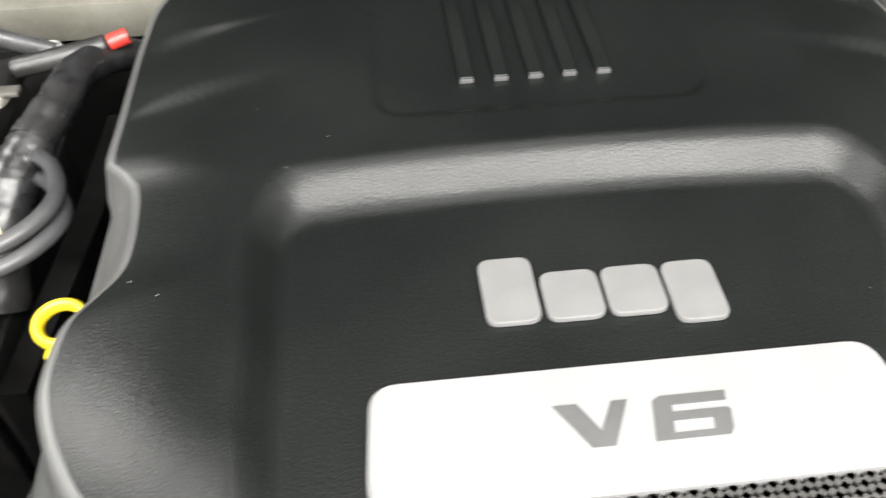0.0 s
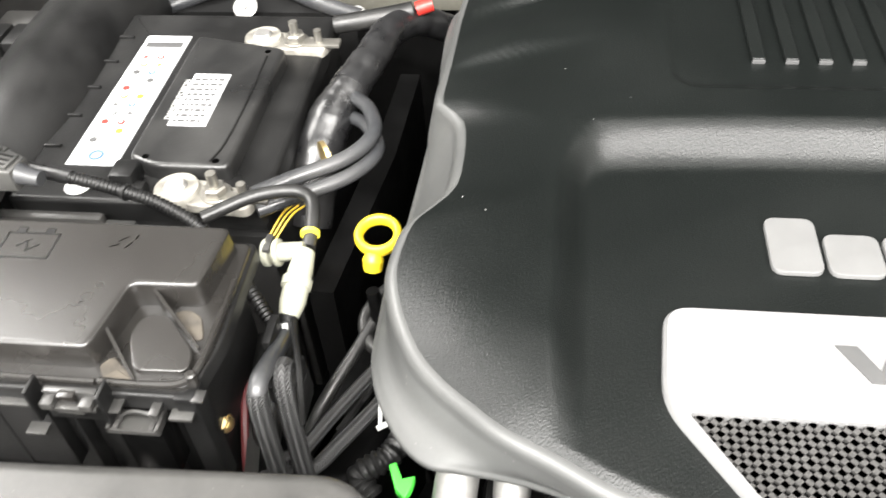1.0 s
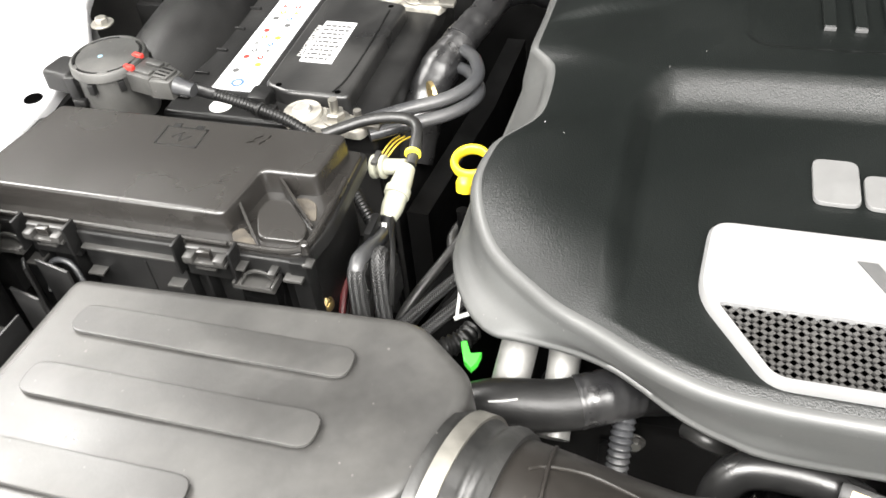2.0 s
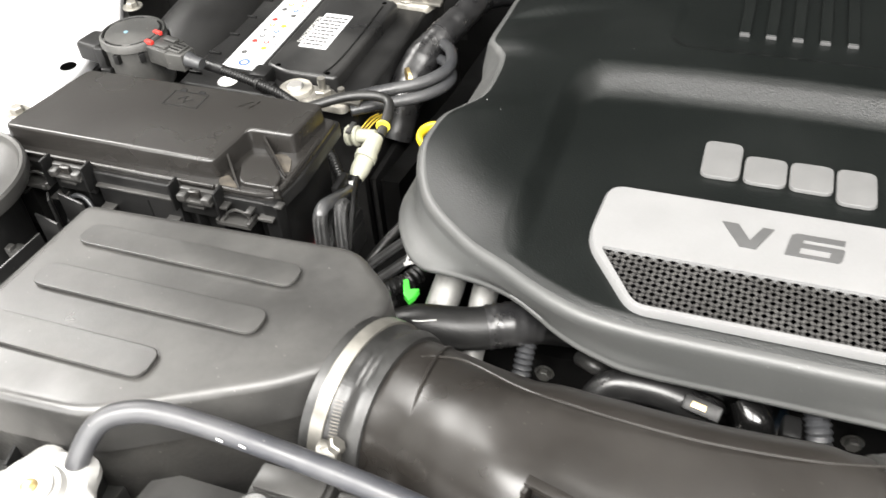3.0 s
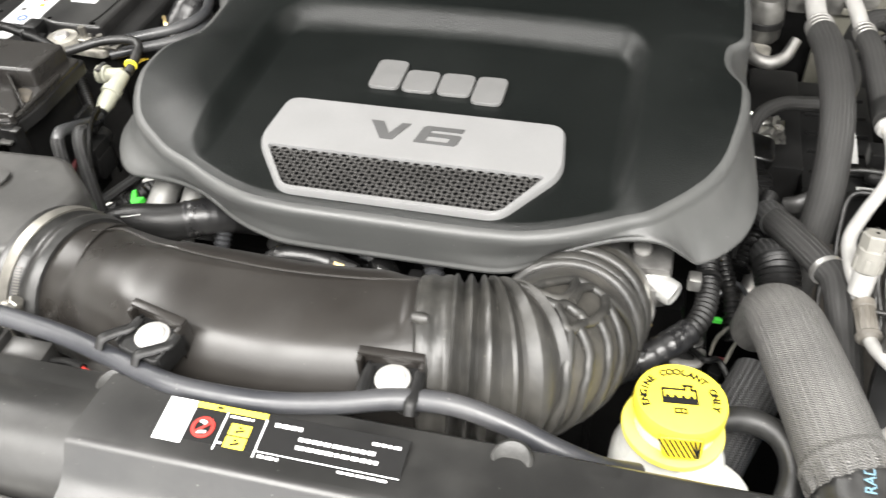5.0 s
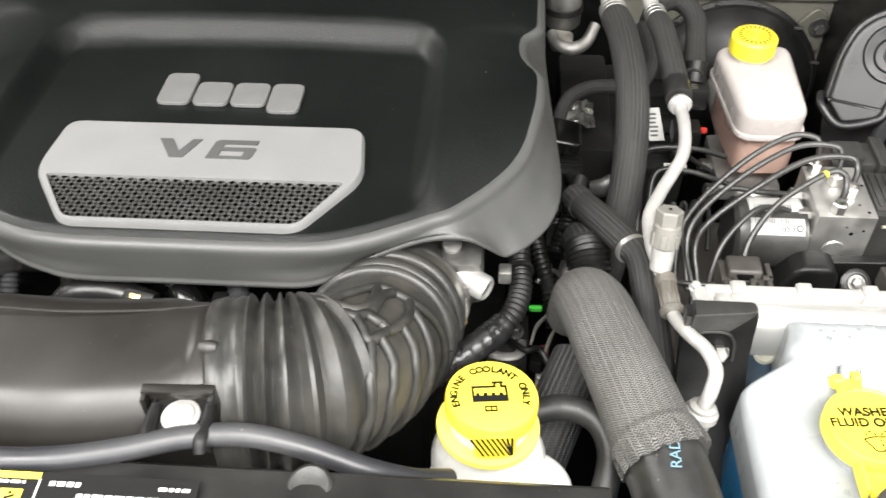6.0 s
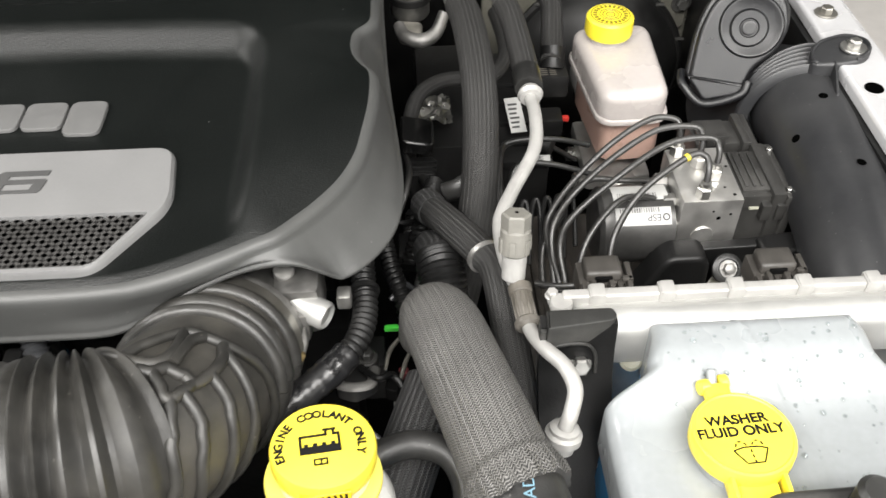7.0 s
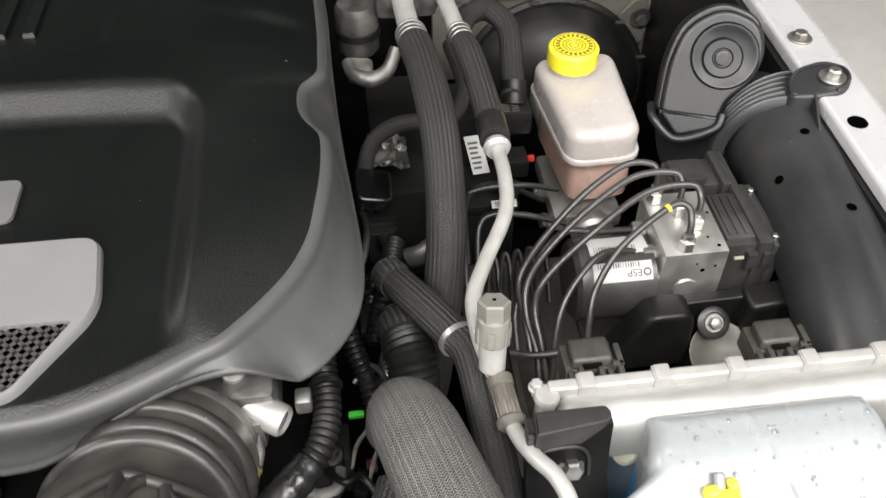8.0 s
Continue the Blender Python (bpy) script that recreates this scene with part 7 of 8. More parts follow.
# ---- engine front clutter under the cover lip ----
def alternator():
    t = thing("alternator", "glossy black pulley housing under the engine cover", "alternator", (-.03, -.06, .9))
    part("housing", turned(lathe([(0, 0), (.055, 0), (.062, .01), (.062, .05), (.05, .06), (0, .06)], 40), pose(-.035, -.05, .965, 78, 0, 10)), M_GLOSS, t)
    part("front_hose", tube([(-.104, -.150, 1.005), (-.100, -.140, 1.028), (-.088, -.132, 1.040), (-.066, -.131, 1.043), (-.045, -.134, 1.043), (-.025, -.139, 1.038)], [.009, .0105, .0115, .0115, .011, .010], 18), M_SATIN, t, "satin black hose")
    part("hose_edge", tube([(-.103, -.162, 1.008), (-.098, -.156, 1.030), (-.090, -.152, 1.038)], .0012, 8), M_DUSTY, t)
    for k in range(3):
        part("belt", tube([(-.080 + .006 * k, -.158 - .003 * k, 1.018 - .010 * k), (-.050, -.162 - .003 * k, 1.022 - .010 * k), (-.010, -.158 - .003 * k, 1.014 - .010 * k), (.02, -.145, 1.0 - .010 * k)], .0035, 8), M_GLOSS, t, "glossy ribbed belt edge")
    part("pulley", turned(lathe([(0, .004), (.012, .004), (.014, .009), (.018, .009), (.019, .003), (.024, .003), (.026, .008), (.030, .008), (.031, .002), (.036, .002), (.038, .007), (.043, .007), (.045, .003), (.045, -.02), (0, -.02)], 56), aim((-.030, -.128, 1.000), (-.025, -.185, 1.055))), M_GLOSS, t, "black pulley with turned rings")
    part("bolt_boss", turned(lathe([(0, 0), (.0085, 0), (.0085, .006), (.0065, .008), (0, .008)], 20), aim((-.062, -.148, 1.030), (-.062, -.175, 1.058))), M_GLOSS, t)
    part("bolt", hexbolt((-.062, -.153, 1.0355), (-.062, -.180, 1.062), .0048, .005, .006), M_DULLALU, t, "dull zinc bolt")
    lug = part("lug", turned(join(box(-.0125, .0125, -.0055, .0055, -.003, .003, .0025)), pose(-.030, -.1455, 1.0535, 32, 0, -14)), M_BLACK, t, "black cable lug")
    part("copper_eye", turned(join(box(-.0065, .0025, -.0020, .0020, .0029, .0036, .0003)), pose(-.030, -.1455, 1.0535, 32, 0, -14)), M_GOLD, lug, "bright coppery contact")
    part("rubber_boot", tube([(-.006, -.128, 1.050), (.002, -.137, 1.042), (.008, -.146, 1.024), (.010, -.15, 1.0)], [.009, .013, .012, .010], 18), M_GLOSS, t, "shiny rubber boot")
    part("connector", box(.020, .032, -.146, -.128, .995, 1.046, .003), M_BLACK, t)
    return t


alternator()
solo("wiring_conduit", corrugated([(-.156, -.078, 1.045), (-.157, -.10, 1.03), (-.158, -.125, 1.0), (-.16, -.14, .96)], .0075, .0042, .18, 12), M_GREYCABLE, "short grey corrugated conduit hanging down", "conduit")
solo("tape_wrap", tube([(-.186, -.108, 1.0425), (-.172, -.101, 1.0425), (-.155, -.088, 1.036)], .0166, 18, 10, wave=lambda s: 1 + .015 * math.sin(s * 900)), M_TAPE, "crinkled tape on the coolant hose", "tape")
for pts, r, lab in (
        ([(-.12, -.09, 1.01), (-.105, -.10, 1.015), (-.09, -.09, 1.0), (-.07, -.06, .99)], .006, "thin black hose under the cover lip"),
        
        ([(.07, -.125, .98), (.10, -.115, .99), (.14, -.09, .99)], .009, "black hose behind the bellows")):
    solo("engine_hose", tube(pts, r, 12), M_RUBBER, lab, "hose", group="engine hoses")
solo("wiring_conduit", corrugated([(.038, -.124, 1.052), (.043, -.138, 1.040), (.047, -.150, 1.015), (.050, -.155, .98)], .0085, .0042, .16, 14), M_GREYCABLE, "grey ribbed conduit behind the intake duct", "conduit")
# engine front blackened for the shade behind the duct
tcv = thing("timing_cover", "dark metal engine front, blackened for the bay's shade", "engine part", (0, -.05, .60))
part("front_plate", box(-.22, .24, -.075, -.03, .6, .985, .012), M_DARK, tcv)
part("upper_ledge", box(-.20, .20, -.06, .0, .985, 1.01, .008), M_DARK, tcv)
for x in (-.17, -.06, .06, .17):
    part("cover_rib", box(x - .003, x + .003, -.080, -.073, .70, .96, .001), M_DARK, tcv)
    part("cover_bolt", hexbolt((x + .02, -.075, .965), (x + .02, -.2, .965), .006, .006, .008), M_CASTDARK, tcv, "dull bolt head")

# ---- radiator area, left: boxes behind the cowl, chrome strip ----
wb = thing("wire_box", "dusty black wiring box behind the radiator cowl", "box", (-.23, -.30, 1.06))
part("body", box(-.262, -.216, -.309, -.288, 1.06, 1.098, .002), M_LID, wb)
part("lid", box(-.259, -.219, -.306, -.290, 1.098, 1.102, .001), M_LID, wb)
part("plug", box(-.214, -.182, -.307, -.290, 1.06, 1.094, .002), M_LID, wb, "dusty connector plug")
part("lead", tube([(-.182, -.300, 1.085), (-.165, -.302, 1.091), (-.150, -.306, 1.094)], .0032, 8), M_BLACK, wb)
solo("thin_wire", tube([(-.152, -.305, 1.094), (-.145, -.308, 1.095), (-.135, -.312, 1.096)], .0012, 8), M_RED, "thin red wire behind the radiator cowl", "wire")
solo("thin_wire", tube([(-.135, -.312, 1.096), (-.12, -.315, 1.097), (-.108, -.319, 1.092)], .0012, 8), M_GREEN, "thin green wire behind the radiator cowl", "wire")
for x, y, z in ((-.248, -.3225, 1.1066), (-.114, -.3215, 1.1066), (.141, -.334, 1.1272)):
    solo("push_clip", turned(lathe([(0, .0002), (.005, .0004), (.0085, .0014), (.0098, .0020), (.0112, .0014), (.0120, 0)], 28), pose(x, y, z, 10, 0, 0)), M_DUSTY, "dished dusty push clip in the panel", "clip", group="push clips")
solo("chrome_strip", tube([(-.345, -.3985, 1.082), (-.25, -.4005, 1.086), (-.17, -.4025, 1.087), (-.12, -.404, 1.086)], .0052, 12), M_STEEL, "bright chrome strip along the grille top", "trim")
for xa, ya, xb, yb in ((-.440, -.318, -.4475, -.287), (-.4105, -.318, -.4175, -.287), (-.381, -.318, -.3865, -.287), (-.470, -.318, -.478, -.287)):
    d = math.degrees(math.atan2(xa - xb, yb - ya))
    solo("air_box_fin", turned(box(-.0013, .0013, -.016, .016, -.06, .0, .0004), pose((xa + xb) / 2, (ya + yb) / 2, 1.060, 0, 0, d)), M_SATIN, "black stiffening fin below the air box", "fin", group="air box fins")
solo("air_box_ledge", prism([(-.50, -.322), (-.372, -.322), (-.372, -.286), (-.50, -.286)], 1.015, 1.036, .002), M_DUSTY, "dusty ledge under the air box", "ledge")
solo("clamp_wire", tube([(-.264, -.252, 1.056), (-.263, -.2495, 1.061), (-.257, -.245, 1.062), (-.247, -.241, 1.062)], .0012, 8), M_STEEL, "thin bent wire tail of the clamp", "wire")

# ---- coolant cap print ----
cm = pose(.231, -.244, 1.0752, -5, 3, 8)
for k, ch in enumerate("ENGINE COOLANT ONLY"):
    if ch == " ":
        continue
    a = radians(196 - k * 212 / 18)
    part("cap_letter", writing(ch, .0068, .0006, cm @ pose(.0228 * math.cos(a), .0228 * math.sin(a), .0001, 0, 0, math.degrees(a) - 90), bold=.00022), M_BLACKINK, COOL_CAP, smooth=False)
part("cap_symbol", turned(join(box(-.0115, .0115, -.0045, .0005, 0, .0005), box(-.0115, -.0100, .0, .0085, 0, .0005), box(.0100, .0115, .0, .0085, 0, .0005), box(-.0115, .004, .007, .0085, 0, .0005), box(.003, .0045, .007, .0115, 0, .0005), box(.002, .0095, .0105, .012, 0, .0005), box(.0072, .0087, .007, .0115, 0, .0005), box(.0072, .0115, .007, .0085, 0, .0005), *[box(-.009 + i * .005, -.0065 + i * .005, .0005, .0025, 0, .0005) for i in range(4)]), cm), M_BLACKINK, COOL_CAP, "black level symbol", smooth=False)
part("cap_symbol", turned(join(box(-.0045, .0035, -.0125, -.0115, 0, .0005), box(-.0045, -.0035, -.0125, -.008, 0, .0005), box(-.0045, .0035, -.009, -.008, 0, .0005), box(-.0008, .0002, -.0125, -.008, 0, .0005), box(.0025, .0035, -.0125, -.008, 0, .0005)), cm), M_BLACKINK, COOL_CAP, smooth=False)
hm = cm @ pose(.0, -.0302, -.0125, 70, 0, 0)
part("hatch_field", turned(prism(rounded([(-.0140, .0072), (.0140, .0072), (.0128, -.0075), (-.0110, -.0078)], [.001, .001, .005, .005]), -.0045, .0002, .0008), hm), M_DIP, COOL_CAP, "orange-yellow hatched tab")
for i in range(9):
    x = -.0120 + i * .0032
    part("hatch", turned(prism([(x - .0035, .0060), (x - .0020, .0060), (min(x + .0062, .0118), -.0060), (min(x + .0047, .0103), -.0060)], .0002, .0006), hm), M_BLACKINK, COOL_CAP, smooth=False)
solo("expansion_tank", prism(rounded([(.182, -.285), (.292, -.285), (.288, -.240), (.262, -.222), (.196, -.225)], .02), .93, 1.012, .012, 4), M_WHITETANK, "milky white coolant expansion tank", "tank")

solo("strip_plug", turned(lathe([(0, 0), (.0085, 0), (.0085, .0012), (.0062, .0022), (.0045, .0012), (0, .0010)], 24), aim((.4345, -.1355, 1.010), (.4345, -.16, 1.034))), M_CREAM, "round cream plug beside the radiator bracket", "plug")

# ---- washer tank clamp and print ----
solo("washer_bracket", join(prism(rounded([(.452, -.33), (.458, -.283), (.475, -.272), (.60, -.268), (.60, -.33)], .008), 1.052, 1.068, .004), rod((.522, -.285, 1.066), (.522, -.285, 1.086), .011, 20, bevel=.003)), M_DUSTY, "grey plastic bracket over the washer bottle", "bracket")

# ---- firewall side, right ----
def ac_block():
    t = thing("ac_block", "cast aluminium pipe block at the firewall", "pipe block", (.33, .36, .98))
    part("block", join(box(.315, .375, .335, .375, 1.04, 1.075, .008), box(.372, .41, .345, .37, 1.045, 1.068, .006)), M_CASTDARK, t)
    part("tube", tube([(.340, .335, 1.066), (.341, .31, 1.064), (.3425, .272, 1.063)], .010, 16), M_WHITEMETAL, t)
    part("tube", tube([(.372, .36, 1.066), (.380, .335, 1.062), (.386, .272, 1.060)], .008, 16), M_WHITEMETAL, t)
    can = part("canister", turned(lathe([(0, 0), (.018, 0), (.021, .004), (.021, .046), (.018, .052), (0, .052)], 28), pose(.297, .352, 1.0)), M_CASTDARK, t, "dull metal canister")
    part("canister_band", turned(lathe([(.0205, .018), (.0225, .019), (.0225, .026), (.0205, .027)], 28, False), pose(.297, .352, 1.0)), M_BLACK, can, "black band")
    part("mount", tube([(.284, .322, 1.005), (.290, .305, 1.002), (.306, .298, 1.0), (.322, .304, 1.005), (.332, .318, 1.02)], [.006, .007, .008, .007, .006], 16), M_DULLALU, t, "curved cast arm")
    part("arm_web", prism(rounded([(.282, .335), (.284, .306), (.306, .298), (.310, .330)], .008), .992, 1.004, .003), M_RUSTY, t)
    return t


ac_block()
solo("vacuum_hose", tube([(.398, .36, 1.0), (.412, .392, 1.005), (.436, .402, 1.005), (.452, .372, 1.0), (.448, .32, .985), (.443, .285, .975)], .012, 18), M_BRAID, "black braided vacuum hose bending to the booster", "hose", group="sleeved hoses")
cv = solo("check_valve", join(box(.426, .460, .264, .300, .945, .972, .004), rod((.444, .284, .968), (.446, .30, .985), .013, 18)), M_BLACK, "grey-black plastic check valve", "valve")
for k in range(4):
    for x0, x1 in ((.429, .438), (.440, .447)):
        part("print_bar", box(x0, x1, .268 + .0038 * k, .2695 + .0038 * k, .972, .9724), M_DUSTGREY, cv)
solo("loop_hose", tube([(.388, .346, 1.002), (.392, .300, 1.002), (.391, .268, 1.0), (.378, .240, .996), (.350, .236, .994), (.322, .234, .992), (.299, .216, .986), (.289, .180, .970), (.288, .14, .94)], .0075, 16), M_BRAID, "thin braided hose loop", "hose", group="sleeved hoses")
foil = bmesh.new()
rng = random.Random(11)
grid = [[foil.verts.new((.297 + .0042 * i + rng.uniform(-.001, .001), .232 + .0048 * k + rng.uniform(-.001, .001), .948 + rng.uniform(-.0035, .0035) - .0008 * i)) for k in range(11)] for i in range(10)]
for ra, rb in zip(grid, grid[1:]):
    for k in range(10):
        foil.faces.new((ra[k], rb[k], rb[k + 1], ra[k + 1]))
bmesh.ops.solidify(foil, geom=foil.faces[:], thickness=.001)
solo("foil_shield", foil, M_STEEL, "crumpled bright foil heat shield", "heat shield", smooth=False)
for x, y, z, w, h, r in ((.404, .257, .930, .0085, .022, 6), (.420, .188, .925, .012, .004, 0)):
    st = solo("sticker", turned(box(-w, w, -h, h, 0, .001), pose(x, y, z, 20, 0, r)), M_STICKER, "small white printed sticker", "sticker", group="stickers")
    for k in range(6):
        part("print_bar", turned(box(-w * .75, w * (.2 + .12 * (k % 3)), -h * .75 + k * h * .26, -h * .64 + k * h * .26, .001, .0014), pose(x, y, z, 20, 0, r)), M_INK, st)
bb = thing("bulkhead_box", "black plastic box low on the firewall", "box", (.39, .3, .80))
part("body", box(.36, .435, .20, .40, .80, .905, .006), M_BLACK, bb)
part("side_body", box(.30, .36, .22, .42, .80, .92, .008), M_BLACK, bb)
part("lid", box(.357, .438, .197, .403, .905, .915, .003), M_BLACK, bb)
for k in range(5):
    part("stiffener", box(.364, .431, .222 + .036 * k, .225 + .036 * k, .914, .919, .001), M_BLACK, bb)
solo("red_connector", join(box(.448, .455, .223, .2285, .944, .9495, .0015)), M_RED, "small red connector lock", "connector")
solo("sensor_plug", join(box(.418, .448, .215, .24, .932, .952, .003), rod((.42, .21, .93), (.435, .20, .93), .009)), M_BLACK, "black sensor plug by the reservoir", "plug")


def master_cylinder():
    t = thing("master_cylinder", "dull metal brake master cylinder under the reservoir", "master cylinder", (.51, .25, .85))
    part("body", rod((.515, .19, .868), (.515, .42, .878), .022, 24, bevel=.004), M_ALU, t)
    part("foot", box(.475, .545, .20, .30, .868, .888, .006), M_ALU, t)
    for y in (.215, .26):
        part("port", rod((.497, y, .868), (.465, y, .872), .008, 6), M_STEEL, t)
    return t


master_cylinder()
for pts in ([(.465, .215, .90), (.42, .205, .935), (.385, .165, .965), (.372, .13, .97), (.366, .07, .95), (.365, .02, .9)],
            [(.465, .17, .955), (.43, .165, .968), (.39, .162, .97), (.376, .15, .965), (.372, .10, .94)],
            [(.462, .125, .955), (.42, .128, .968), (.388, .124, .97), (.380, .10, .95), (.378, .06, .92)]):
    solo("brake_line", tube(pts, .0028, 10), M_RUBBER, "thin black brake line along the frame", "brake line", group="brake lines")
for i in range(5):
    x, y = .392 + i * .011, .098 + i * .002
    solo("brake_line", tube([(x - .010, y - .050, .915), (x - .006, y - .020, .935), (x - .001, y, .946), (x + .003, y + .001, .946), (x + .004, y - .012, .938), (x + .002, y - .040, .920)], .0024, 8), M_BLACK, "hairpin bend in a black brake line", "brake line", group="brake lines")
lt = thing("line_tray", "dusty brown-black tray under the brake lines", "tray", (.48, .06, .84))
part("floor_sheet", box(.37, .60, -.06, .18, .84, .855, .004), M_TRAY, lt)
part("edge_lip", box(.37, .374, -.06, .18, .855, .866, .001), M_TRAY, lt)
for x in (.405, .440, .475):
    part("ridge", box(x, x + .006, -.05, .165, .854, .859, .002), M_TRAY, lt)
# ---- valve cover side and looms, right of the cover ----
def coil_pack(x, y, z):
    t = thing("ignition_coil", "black ribbed ignition coil plug", "ignition coil", (x, y, z), group="ignition coils")
    part("plug", join(box(x - .012, x + .012, y - .014, y + .014, z, z + .035, .003), *[box(x - .0135, x + .0135, y - .010 + i * .007, y - .006 + i * .007, z + .004, z + .036, .001) for i in range(3)]), M_BLACK, t)
    part("lead", tube([(x, y - .012, z + .03), (x + .004, y - .03, z + .034), (x + .002, y - .05, z + .02)], .005, 10), M_RUBBER, t)
    return t


coil_pack(.300, .125, .94)
coil_pack(.296, .065, .93)
solo("oil_filler_tab", turned(prism(rounded([(-.018, -.02), (.014, -.02), (.016, .02), (-.018, .022)], .008), 0, .012, .003), pose(.296, .150, .985, 0, 12, 0)), M_GLOSS, "black tab beside the engine cover", "tab")
solo("hose_strap", tube([(.318, .052, 1.005), (.330, .050, 1.012), (.345, .060, 1.02), (.352, .085, 1.035), (.346, .10, 1.045)], .0095, 14, flat=.7), M_SATIN, "glossy black hose strap", "strap")
solo("strap_clip", turned(box(-.006, .006, -.008, .008, 0, .003, .001), pose(.349, .097, 1.049, 20, 20, 30)), M_STEEL, "bright metal clip on the hose strap", "clip")
for pts, r, lab in (
        ([(.262, .03, .985), (.270, -.005, .975), (.278, -.03, .965), (.285, -.06, .94)], .008, "black conduit below the cover edge"),
        ([(.30, .015, .99), (.305, -.02, .985), (.318, -.045, .985), (.31, -.07, .97)], .0115, "wide corrugated black conduit"),
        ([(.31, .10, .975), (.302, .06, .98), (.296, .03, .985), (.285, .0, .97)], .009, "black taped wiring conduit by the cover")):
    solo("wiring_conduit", corrugated(pts, r, .0048, .2, 14), M_BLACK, lab, "conduit", group="right looms")
solo("metal_elbow", tube([(.290, .045, .95), (.300, .035, .965), (.303, .015, .962), (.296, -.01, .95), (.29, -.03, .93)], .010, 16), M_ALU, "dull metal coolant elbow", "elbow")
solo("lower_hose", tube([(.300, -.13, .985), (.285, -.165, .975), (.270, -.20, .96), (.255, -.24, .94)], .022, 24), M_BRAIDDARK, "dark braided lower hose", "hose", group="sleeved hoses")
for a, b, m, lab in (((.262, .274, -.050, -.045), (.948, .953), M_GREEN, "small green connector lock"), ((.272, .280, -.085, -.077), (.93, .938), M_MAROON, "small dull red connector below the cover"), ((.235, .262, -.08, -.05), (.90, .945), M_BLACK, "black sensor housing below the cover"), ((.268, .276, -.12, -.112), (.93, .945), M_ALU, "small pale metal tag under the hose")):
    solo("small_connector", box(*a, *b, .002), m, lab, "connector", group="small connectors")
solo("cover_stud", join(box(.234, .244, -.10, -.088, 1.035, 1.047, .002)), M_STEEL, "small metal clip under the cover corner", "clip")

# ---- left rear: strut brace, fuse block, battery bracket ----
def strut_brace():
    t = thing("support_bracket", "grey triangular steel support bracket with round bolt", "bracket", (-.53, .53, .9))
    part("rail", tube([(-.645, .505, .978), (-.60, .532, .985), (-.553, .560, .990), (-.50, .552, .988), (-.45, .525, .984), (-.40, .505, .98)], .009, 10), M_GREYCABLE, t)
    part("web", prism([(-.64, .515), (-.56, .565), (-.50, .56), (-.41, .515)], .90, .978), M_BLACK, t)
    part("bolt", turned(lathe([(0, 0), (.013, 0), (.0135, .002), (.010, .004), (.005, .0045), (.005, .008), (0, .008)], 24), pose(-.531, .513, .985, 35)), M_WHITEMETAL, t, "pale round bolt with washer")
    return t


strut_brace()
rb = thing("relay_block", "black relay block with connectors by the fender", "relay block", (-.74, .42, .9))
part("body", box(-.79, -.69, .385, .475, .92, .995, .005), M_BLACK, rb)
for k in range(3):
    part("relay", box(-.782 + k * .031, -.755 + k * .031, .392, .432, .99, 1.012, .003), M_BLACK, rb)
part("cover", box(-.785, -.70, .438, .472, .99, 1.004, .004), M_LID, rb, "grey-black cover")
part("plug", box(-.690, -.668, .35, .44, .92, .975, .005), M_BLACK, rb)
part("lock", box(-.700, -.694, .381, .387, .965, .971, .001), M_RED, rb, "small red lock")
part("lead", tube([(-.68, .36, .96), (-.672, .33, .95), (-.665, .30, .92)], .006, 10), M_RUBBER, rb)
solo("bright_terminal", turned(lathe([(0, 0), (.010, 0), (.010, .006), (0, .007)], 16), pose(-.405, .505, .98, 20)), M_BRIGHT, "bright metal cable terminal by the cowl", "terminal")
solo("yellow_wire", join(*[tube([(-.378 - i * .005, .168, 1.012), (-.386 - i * .004, .155, 1.012), (-.398 - i * .003, .135, 1.0)], .0009, 8) for i in range(3)]), M_OLIVEYEL, "yellow striped wires beside the battery", "wires")
solo("side_plate", prism([(-.372, .12), (-.352, .12), (-.330, .29), (-.325, .42), (-.345, .42), (-.352, .29)], .85, .965), M_DARK, "black sheet metal plate beside the battery", "plate")
bt = thing("battery_tray", "black plastic battery tray wall", "tray", (-.51, .14, .80))
part("front_wall", box(-.63, -.40, .138, .148, .80, 1.005, .004), M_BLACK, bt)
part("upper_lip", box(-.62, -.53, .132, .142, 1.0, 1.022, .004), M_LID, bt, "moulded upper lip")
part("side_wall", box(-.40, -.392, .148, .43, .80, .94, .003), M_BLACK, bt)
for k in range(4):
    part("wall_rib", box(-.60 + .05 * k, -.597 + .05 * k, .134, .139, .86, .998, .001), M_BLACK, bt)
solo("tray_clip", join(box(-.53, -.505, .126, .140, 1.005, 1.016, .002), box(-.49, -.46, .122, .136, 1.0, 1.01, .002)), M_DUSTY, "black locking clips on the tray", "clip")
solo("rubber_boot", join(box(-.528, -.508, .158, .18, 1.027, 1.045, .004), box(-.515, -.50, .152, .165, 1.025, 1.036, .003)), M_BLACK, "black rubber terminal boot", "boot")
solo("brass_bolt", join(turned(lathe([(0, 0), (.0072, 0), (.0075, .002), (.0068, .006), (.0050, .008), (0, .008)], 22), aim((-.392, -.020, .990), (-.385, -.045, 1.03))), hexbolt((-.3909, -.0238, .9962), (-.385, -.045, 1.03), .0052, .005)), M_GOLD, "brass-coloured bolt beside the fuse box", "bolt")
solo("red_wire", tube([(-.388, .03, .985), (-.386, .005, .985), (-.382, -.02, .97), (-.378, -.05, .94)], .0028, 8), M_MAROON, "red cable beside the fuse box", "wire")
solo("bracket_strip", prism([(-.372, -.06), (-.362, -.06), (-.378, .01), (-.386, .01)], .90, .972), M_DUSTY, "grey metal strip beside the fuse box", "bracket")
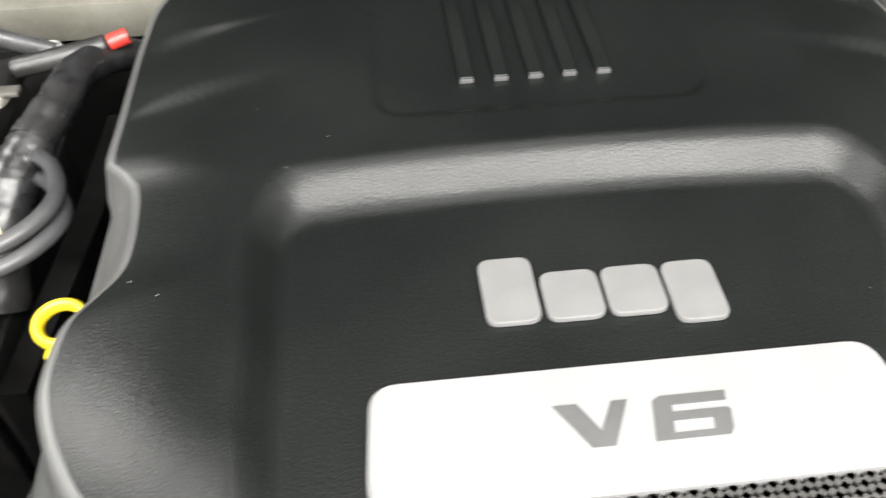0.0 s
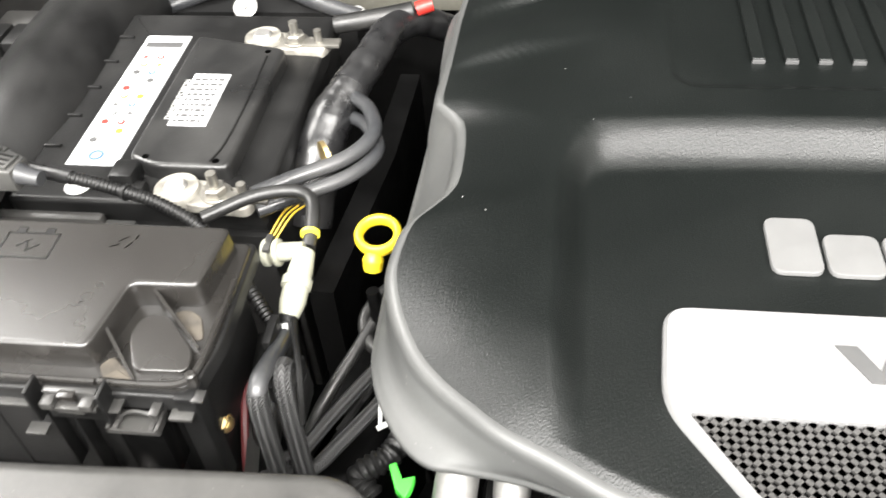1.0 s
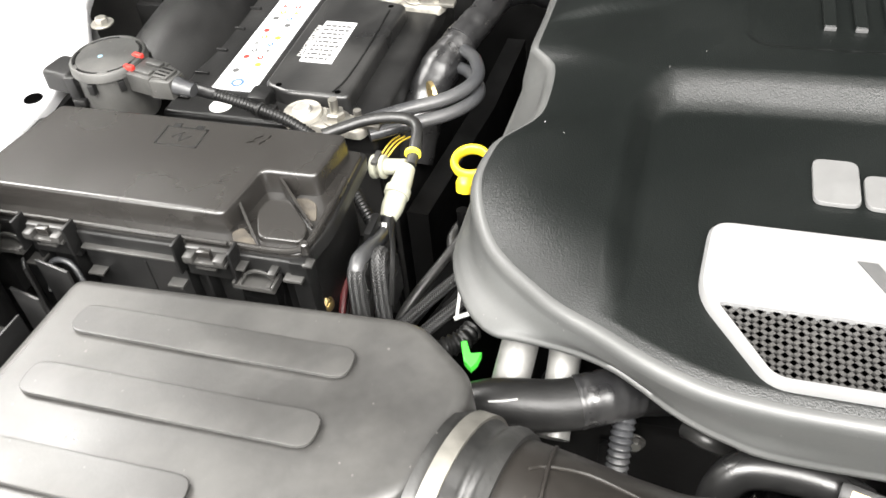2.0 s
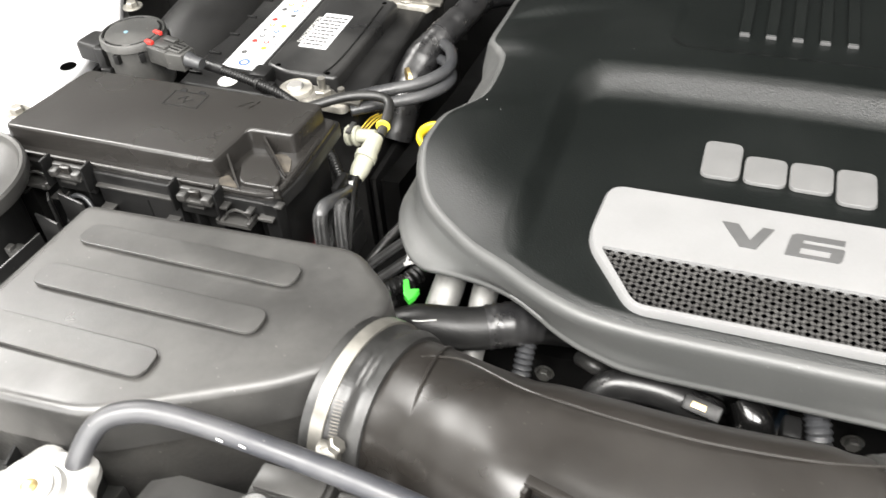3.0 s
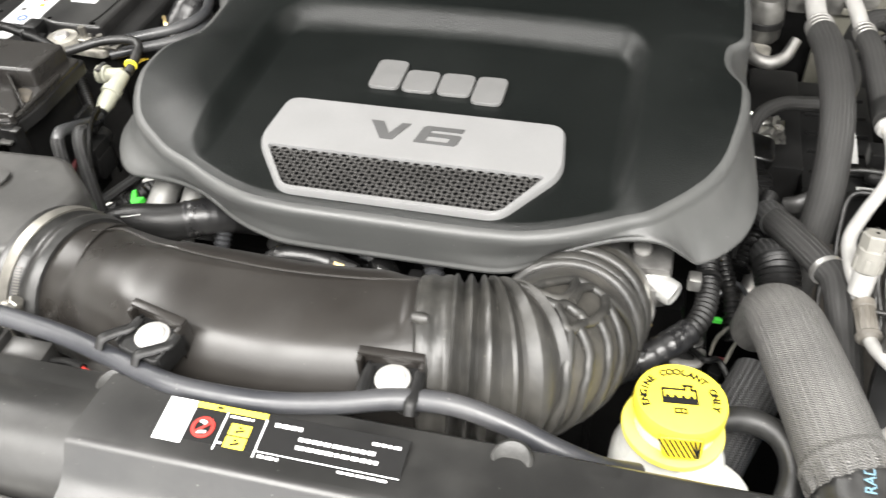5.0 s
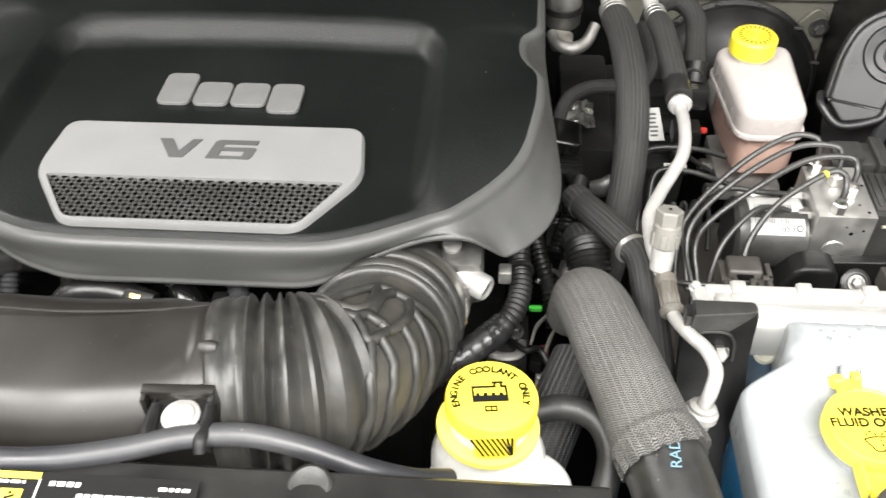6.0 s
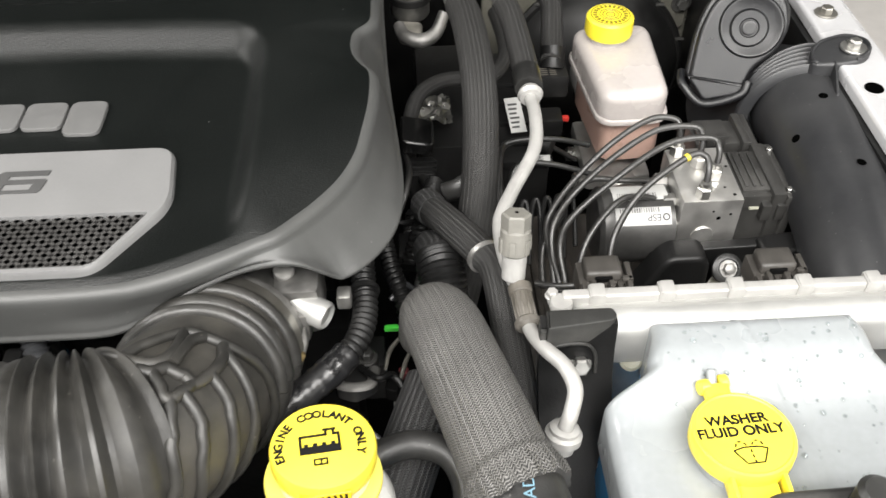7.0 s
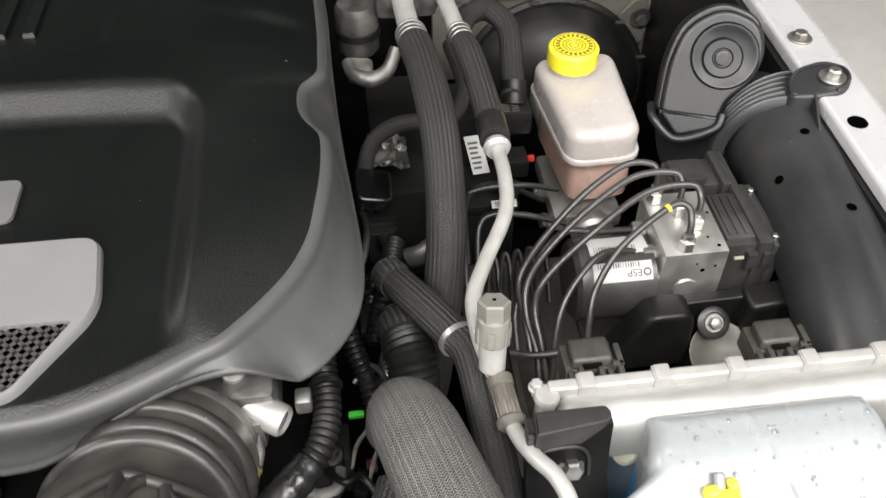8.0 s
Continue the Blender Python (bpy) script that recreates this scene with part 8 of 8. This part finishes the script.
solo("black_boot", tube([(-.372, .045, 1.0), (-.370, .015, .99), (-.368, -.02, .965)], [.012, .013, .009], 14), M_RUBBER, "black rubber boot on the wiring", "boot")
solo("wiring_conduit", corrugated([(-.285, -.062, .985), (-.295, -.052, .992), (-.278, -.042, 1.0), (-.272, -.03, 1.0)], .0085, .0048, .2, 14), M_BLACK, "black corrugated conduit by the green clip", "conduit")
solo("oil_hose", tube([(-.245, .09, .99), (-.262, .08, 1.0), (-.275, .055, .995), (-.27, .03, .98), (-.25, .02, .96)], .011, 14), M_RUBBER, "black hose curving under the cover", "hose")
solo("paper_tag", join(turned(box(-.0075, .0075, -.0018, .0018, 0, .001), pose(-.2825, -.0170, .998, 10, 0, 36)), turned(box(-.0012, .0012, -.012, .012, 0, .001), pose(-.2885, -.008, 1.0, 10, 0, 8))), M_STICKER, "small white paper tag under the cover edge", "tag")
hc = thing("heat_cover", "black plate deep below the connector", "plate", (-.32, .06, .80))
part("plate", prism(rounded([(-.36, -.03), (-.31, -.02), (-.28, .06), (-.29, .16), (-.33, .16), (-.35, .06)], .012), .80, .925, .01), M_DARK, hc)
for k in range(3):
    part("rib", tube([(-.345 + .012 * k, -.01 + .03 * k, .926), (-.325 + .012 * k, .03 + .03 * k, .928), (-.31 + .008 * k, .08 + .03 * k, .926)], .003, 8), M_BLACK, hc)
part("bolt", hexbolt((-.318, .10, .925), (-.318, .10, 2), .005, .006, .007), M_DUSTY, hc)

COOL.location = COOL.location + Vector((.0005, .011, -.002))

# ---- small wiring in the dark gap beside the cover ----
for pts, r, mt, lab in (
        ([(.262, .06, .975), (.275, .04, .985), (.288, .045, .98), (.297, .07, .965)], .0022, M_BLACK, "thin black wire beside the engine cover"),
        ([(.268, -.03, .965), (.280, -.02, .972), (.292, -.035, .97), (.298, -.06, .955)], .0022, M_GREYCABLE, "thin grey wire below the heater hose"),
        ([(.245, -.10, .97), (.258, -.115, .975), (.270, -.11, .97), (.285, -.13, .955)], .0026, M_BLACK, "black wire under the conduit"),
        ([(.280, .16, .97), (.288, .12, .978), (.284, .09, .975), (.275, .07, .96)], .0030, M_RUBBER, "black wire along the cover edge"),
        ([(.305, -.01, .958), (.312, .01, .968), (.322, .008, .965), (.33, -.01, .95)], .0024, M_GREYCABLE, "short grey wire by the metal elbow"),
        ([(.225, -.175, .985), (.245, -.165, .992), (.262, -.175, .985), (.28, -.17, .97)], .0020, M_GREYCABLE, "bent grey wire near the coolant tank")):
    solo("thin_wire", tube(pts, r, 8), mt, lab, "wire", group="thin wires")
pl = thing("wire_plug", "black wire plug with ribbed boot", "plug", (.285, .02, .95))
part("shell", box(.276, .296, .008, .036, .958, .976, .002), M_BLACK, pl)
part("boot", corrugated([(.286, .036, .967), (.287, .048, .968), (.288, .060, .966)], .0065, .004, .2, 12), M_RUBBER, pl, "ribbed boot")
br = thing("wire_bracket", "bent dull metal bracket by the wiring conduit", "bracket", (.24, -.11, .95))
part("strip", tube([(.226, -.110, .970), (.232, -.117, .971), (.243, -.119, .971), (.253, -.115, .970), (.2555, -.100, .968)], .0026, 8, flat=1.6), M_DULLALU, br)
part("plate", prism(rounded([(.226, -.112), (.240, -.118), (.256, -.110), (.258, -.080), (.232, -.078)], .004), .950, .964, .002), M_SATIN, br, "black plate")
part("stud", hexbolt((.2495, -.088, .964), (.2495, -.088, 2), .0055, .010, .0080), M_DUSTY, br, "dusty steel stud")
part("tab", prism(rounded([(.262, -.112), (.272, -.116), (.276, -.098), (.266, -.094)], .003), .945, .958, .001), M_DARK, br)
for pts in ([(.263, -.098, .962), (.267, -.086, .970), (.276, -.074, .972)], [(.274, -.108, .960), (.278, -.098, .968), (.283, -.086, .970)], [(.276, -.136, .955), (.279, -.130, .960), (.281, -.122, .960)]):
    solo("metal_tab", tube(pts, [.0030, .0045, .0030], 8, 5, flat=.35), M_RUSTY, "pale bent metal tab below the hose", "tab", group="metal tabs")
gs = thing("gathered_sleeve", "black woven sleeve pushed into ring folds on a coolant hose", "hose", (.31, -.04, .95), group="sleeved hoses")
part("folds", tube([(.306, -.022, 1.006), (.3085, -.036, 1.004), (.3105, -.048, .996), (.311, -.058, .980)], [.0165, .0178, .0178, .016], 36, 16, wave=lambda s: 1 + .06 * math.sin(s * 1750)), M_BLACK, gs, "stacked ring folds")
part("hose", tube([(.303, -.004, .995), (.306, -.022, 1.004), (.3085, -.034, 1.003)], .0155, 26, 8), M_BRAIDDARK, gs)
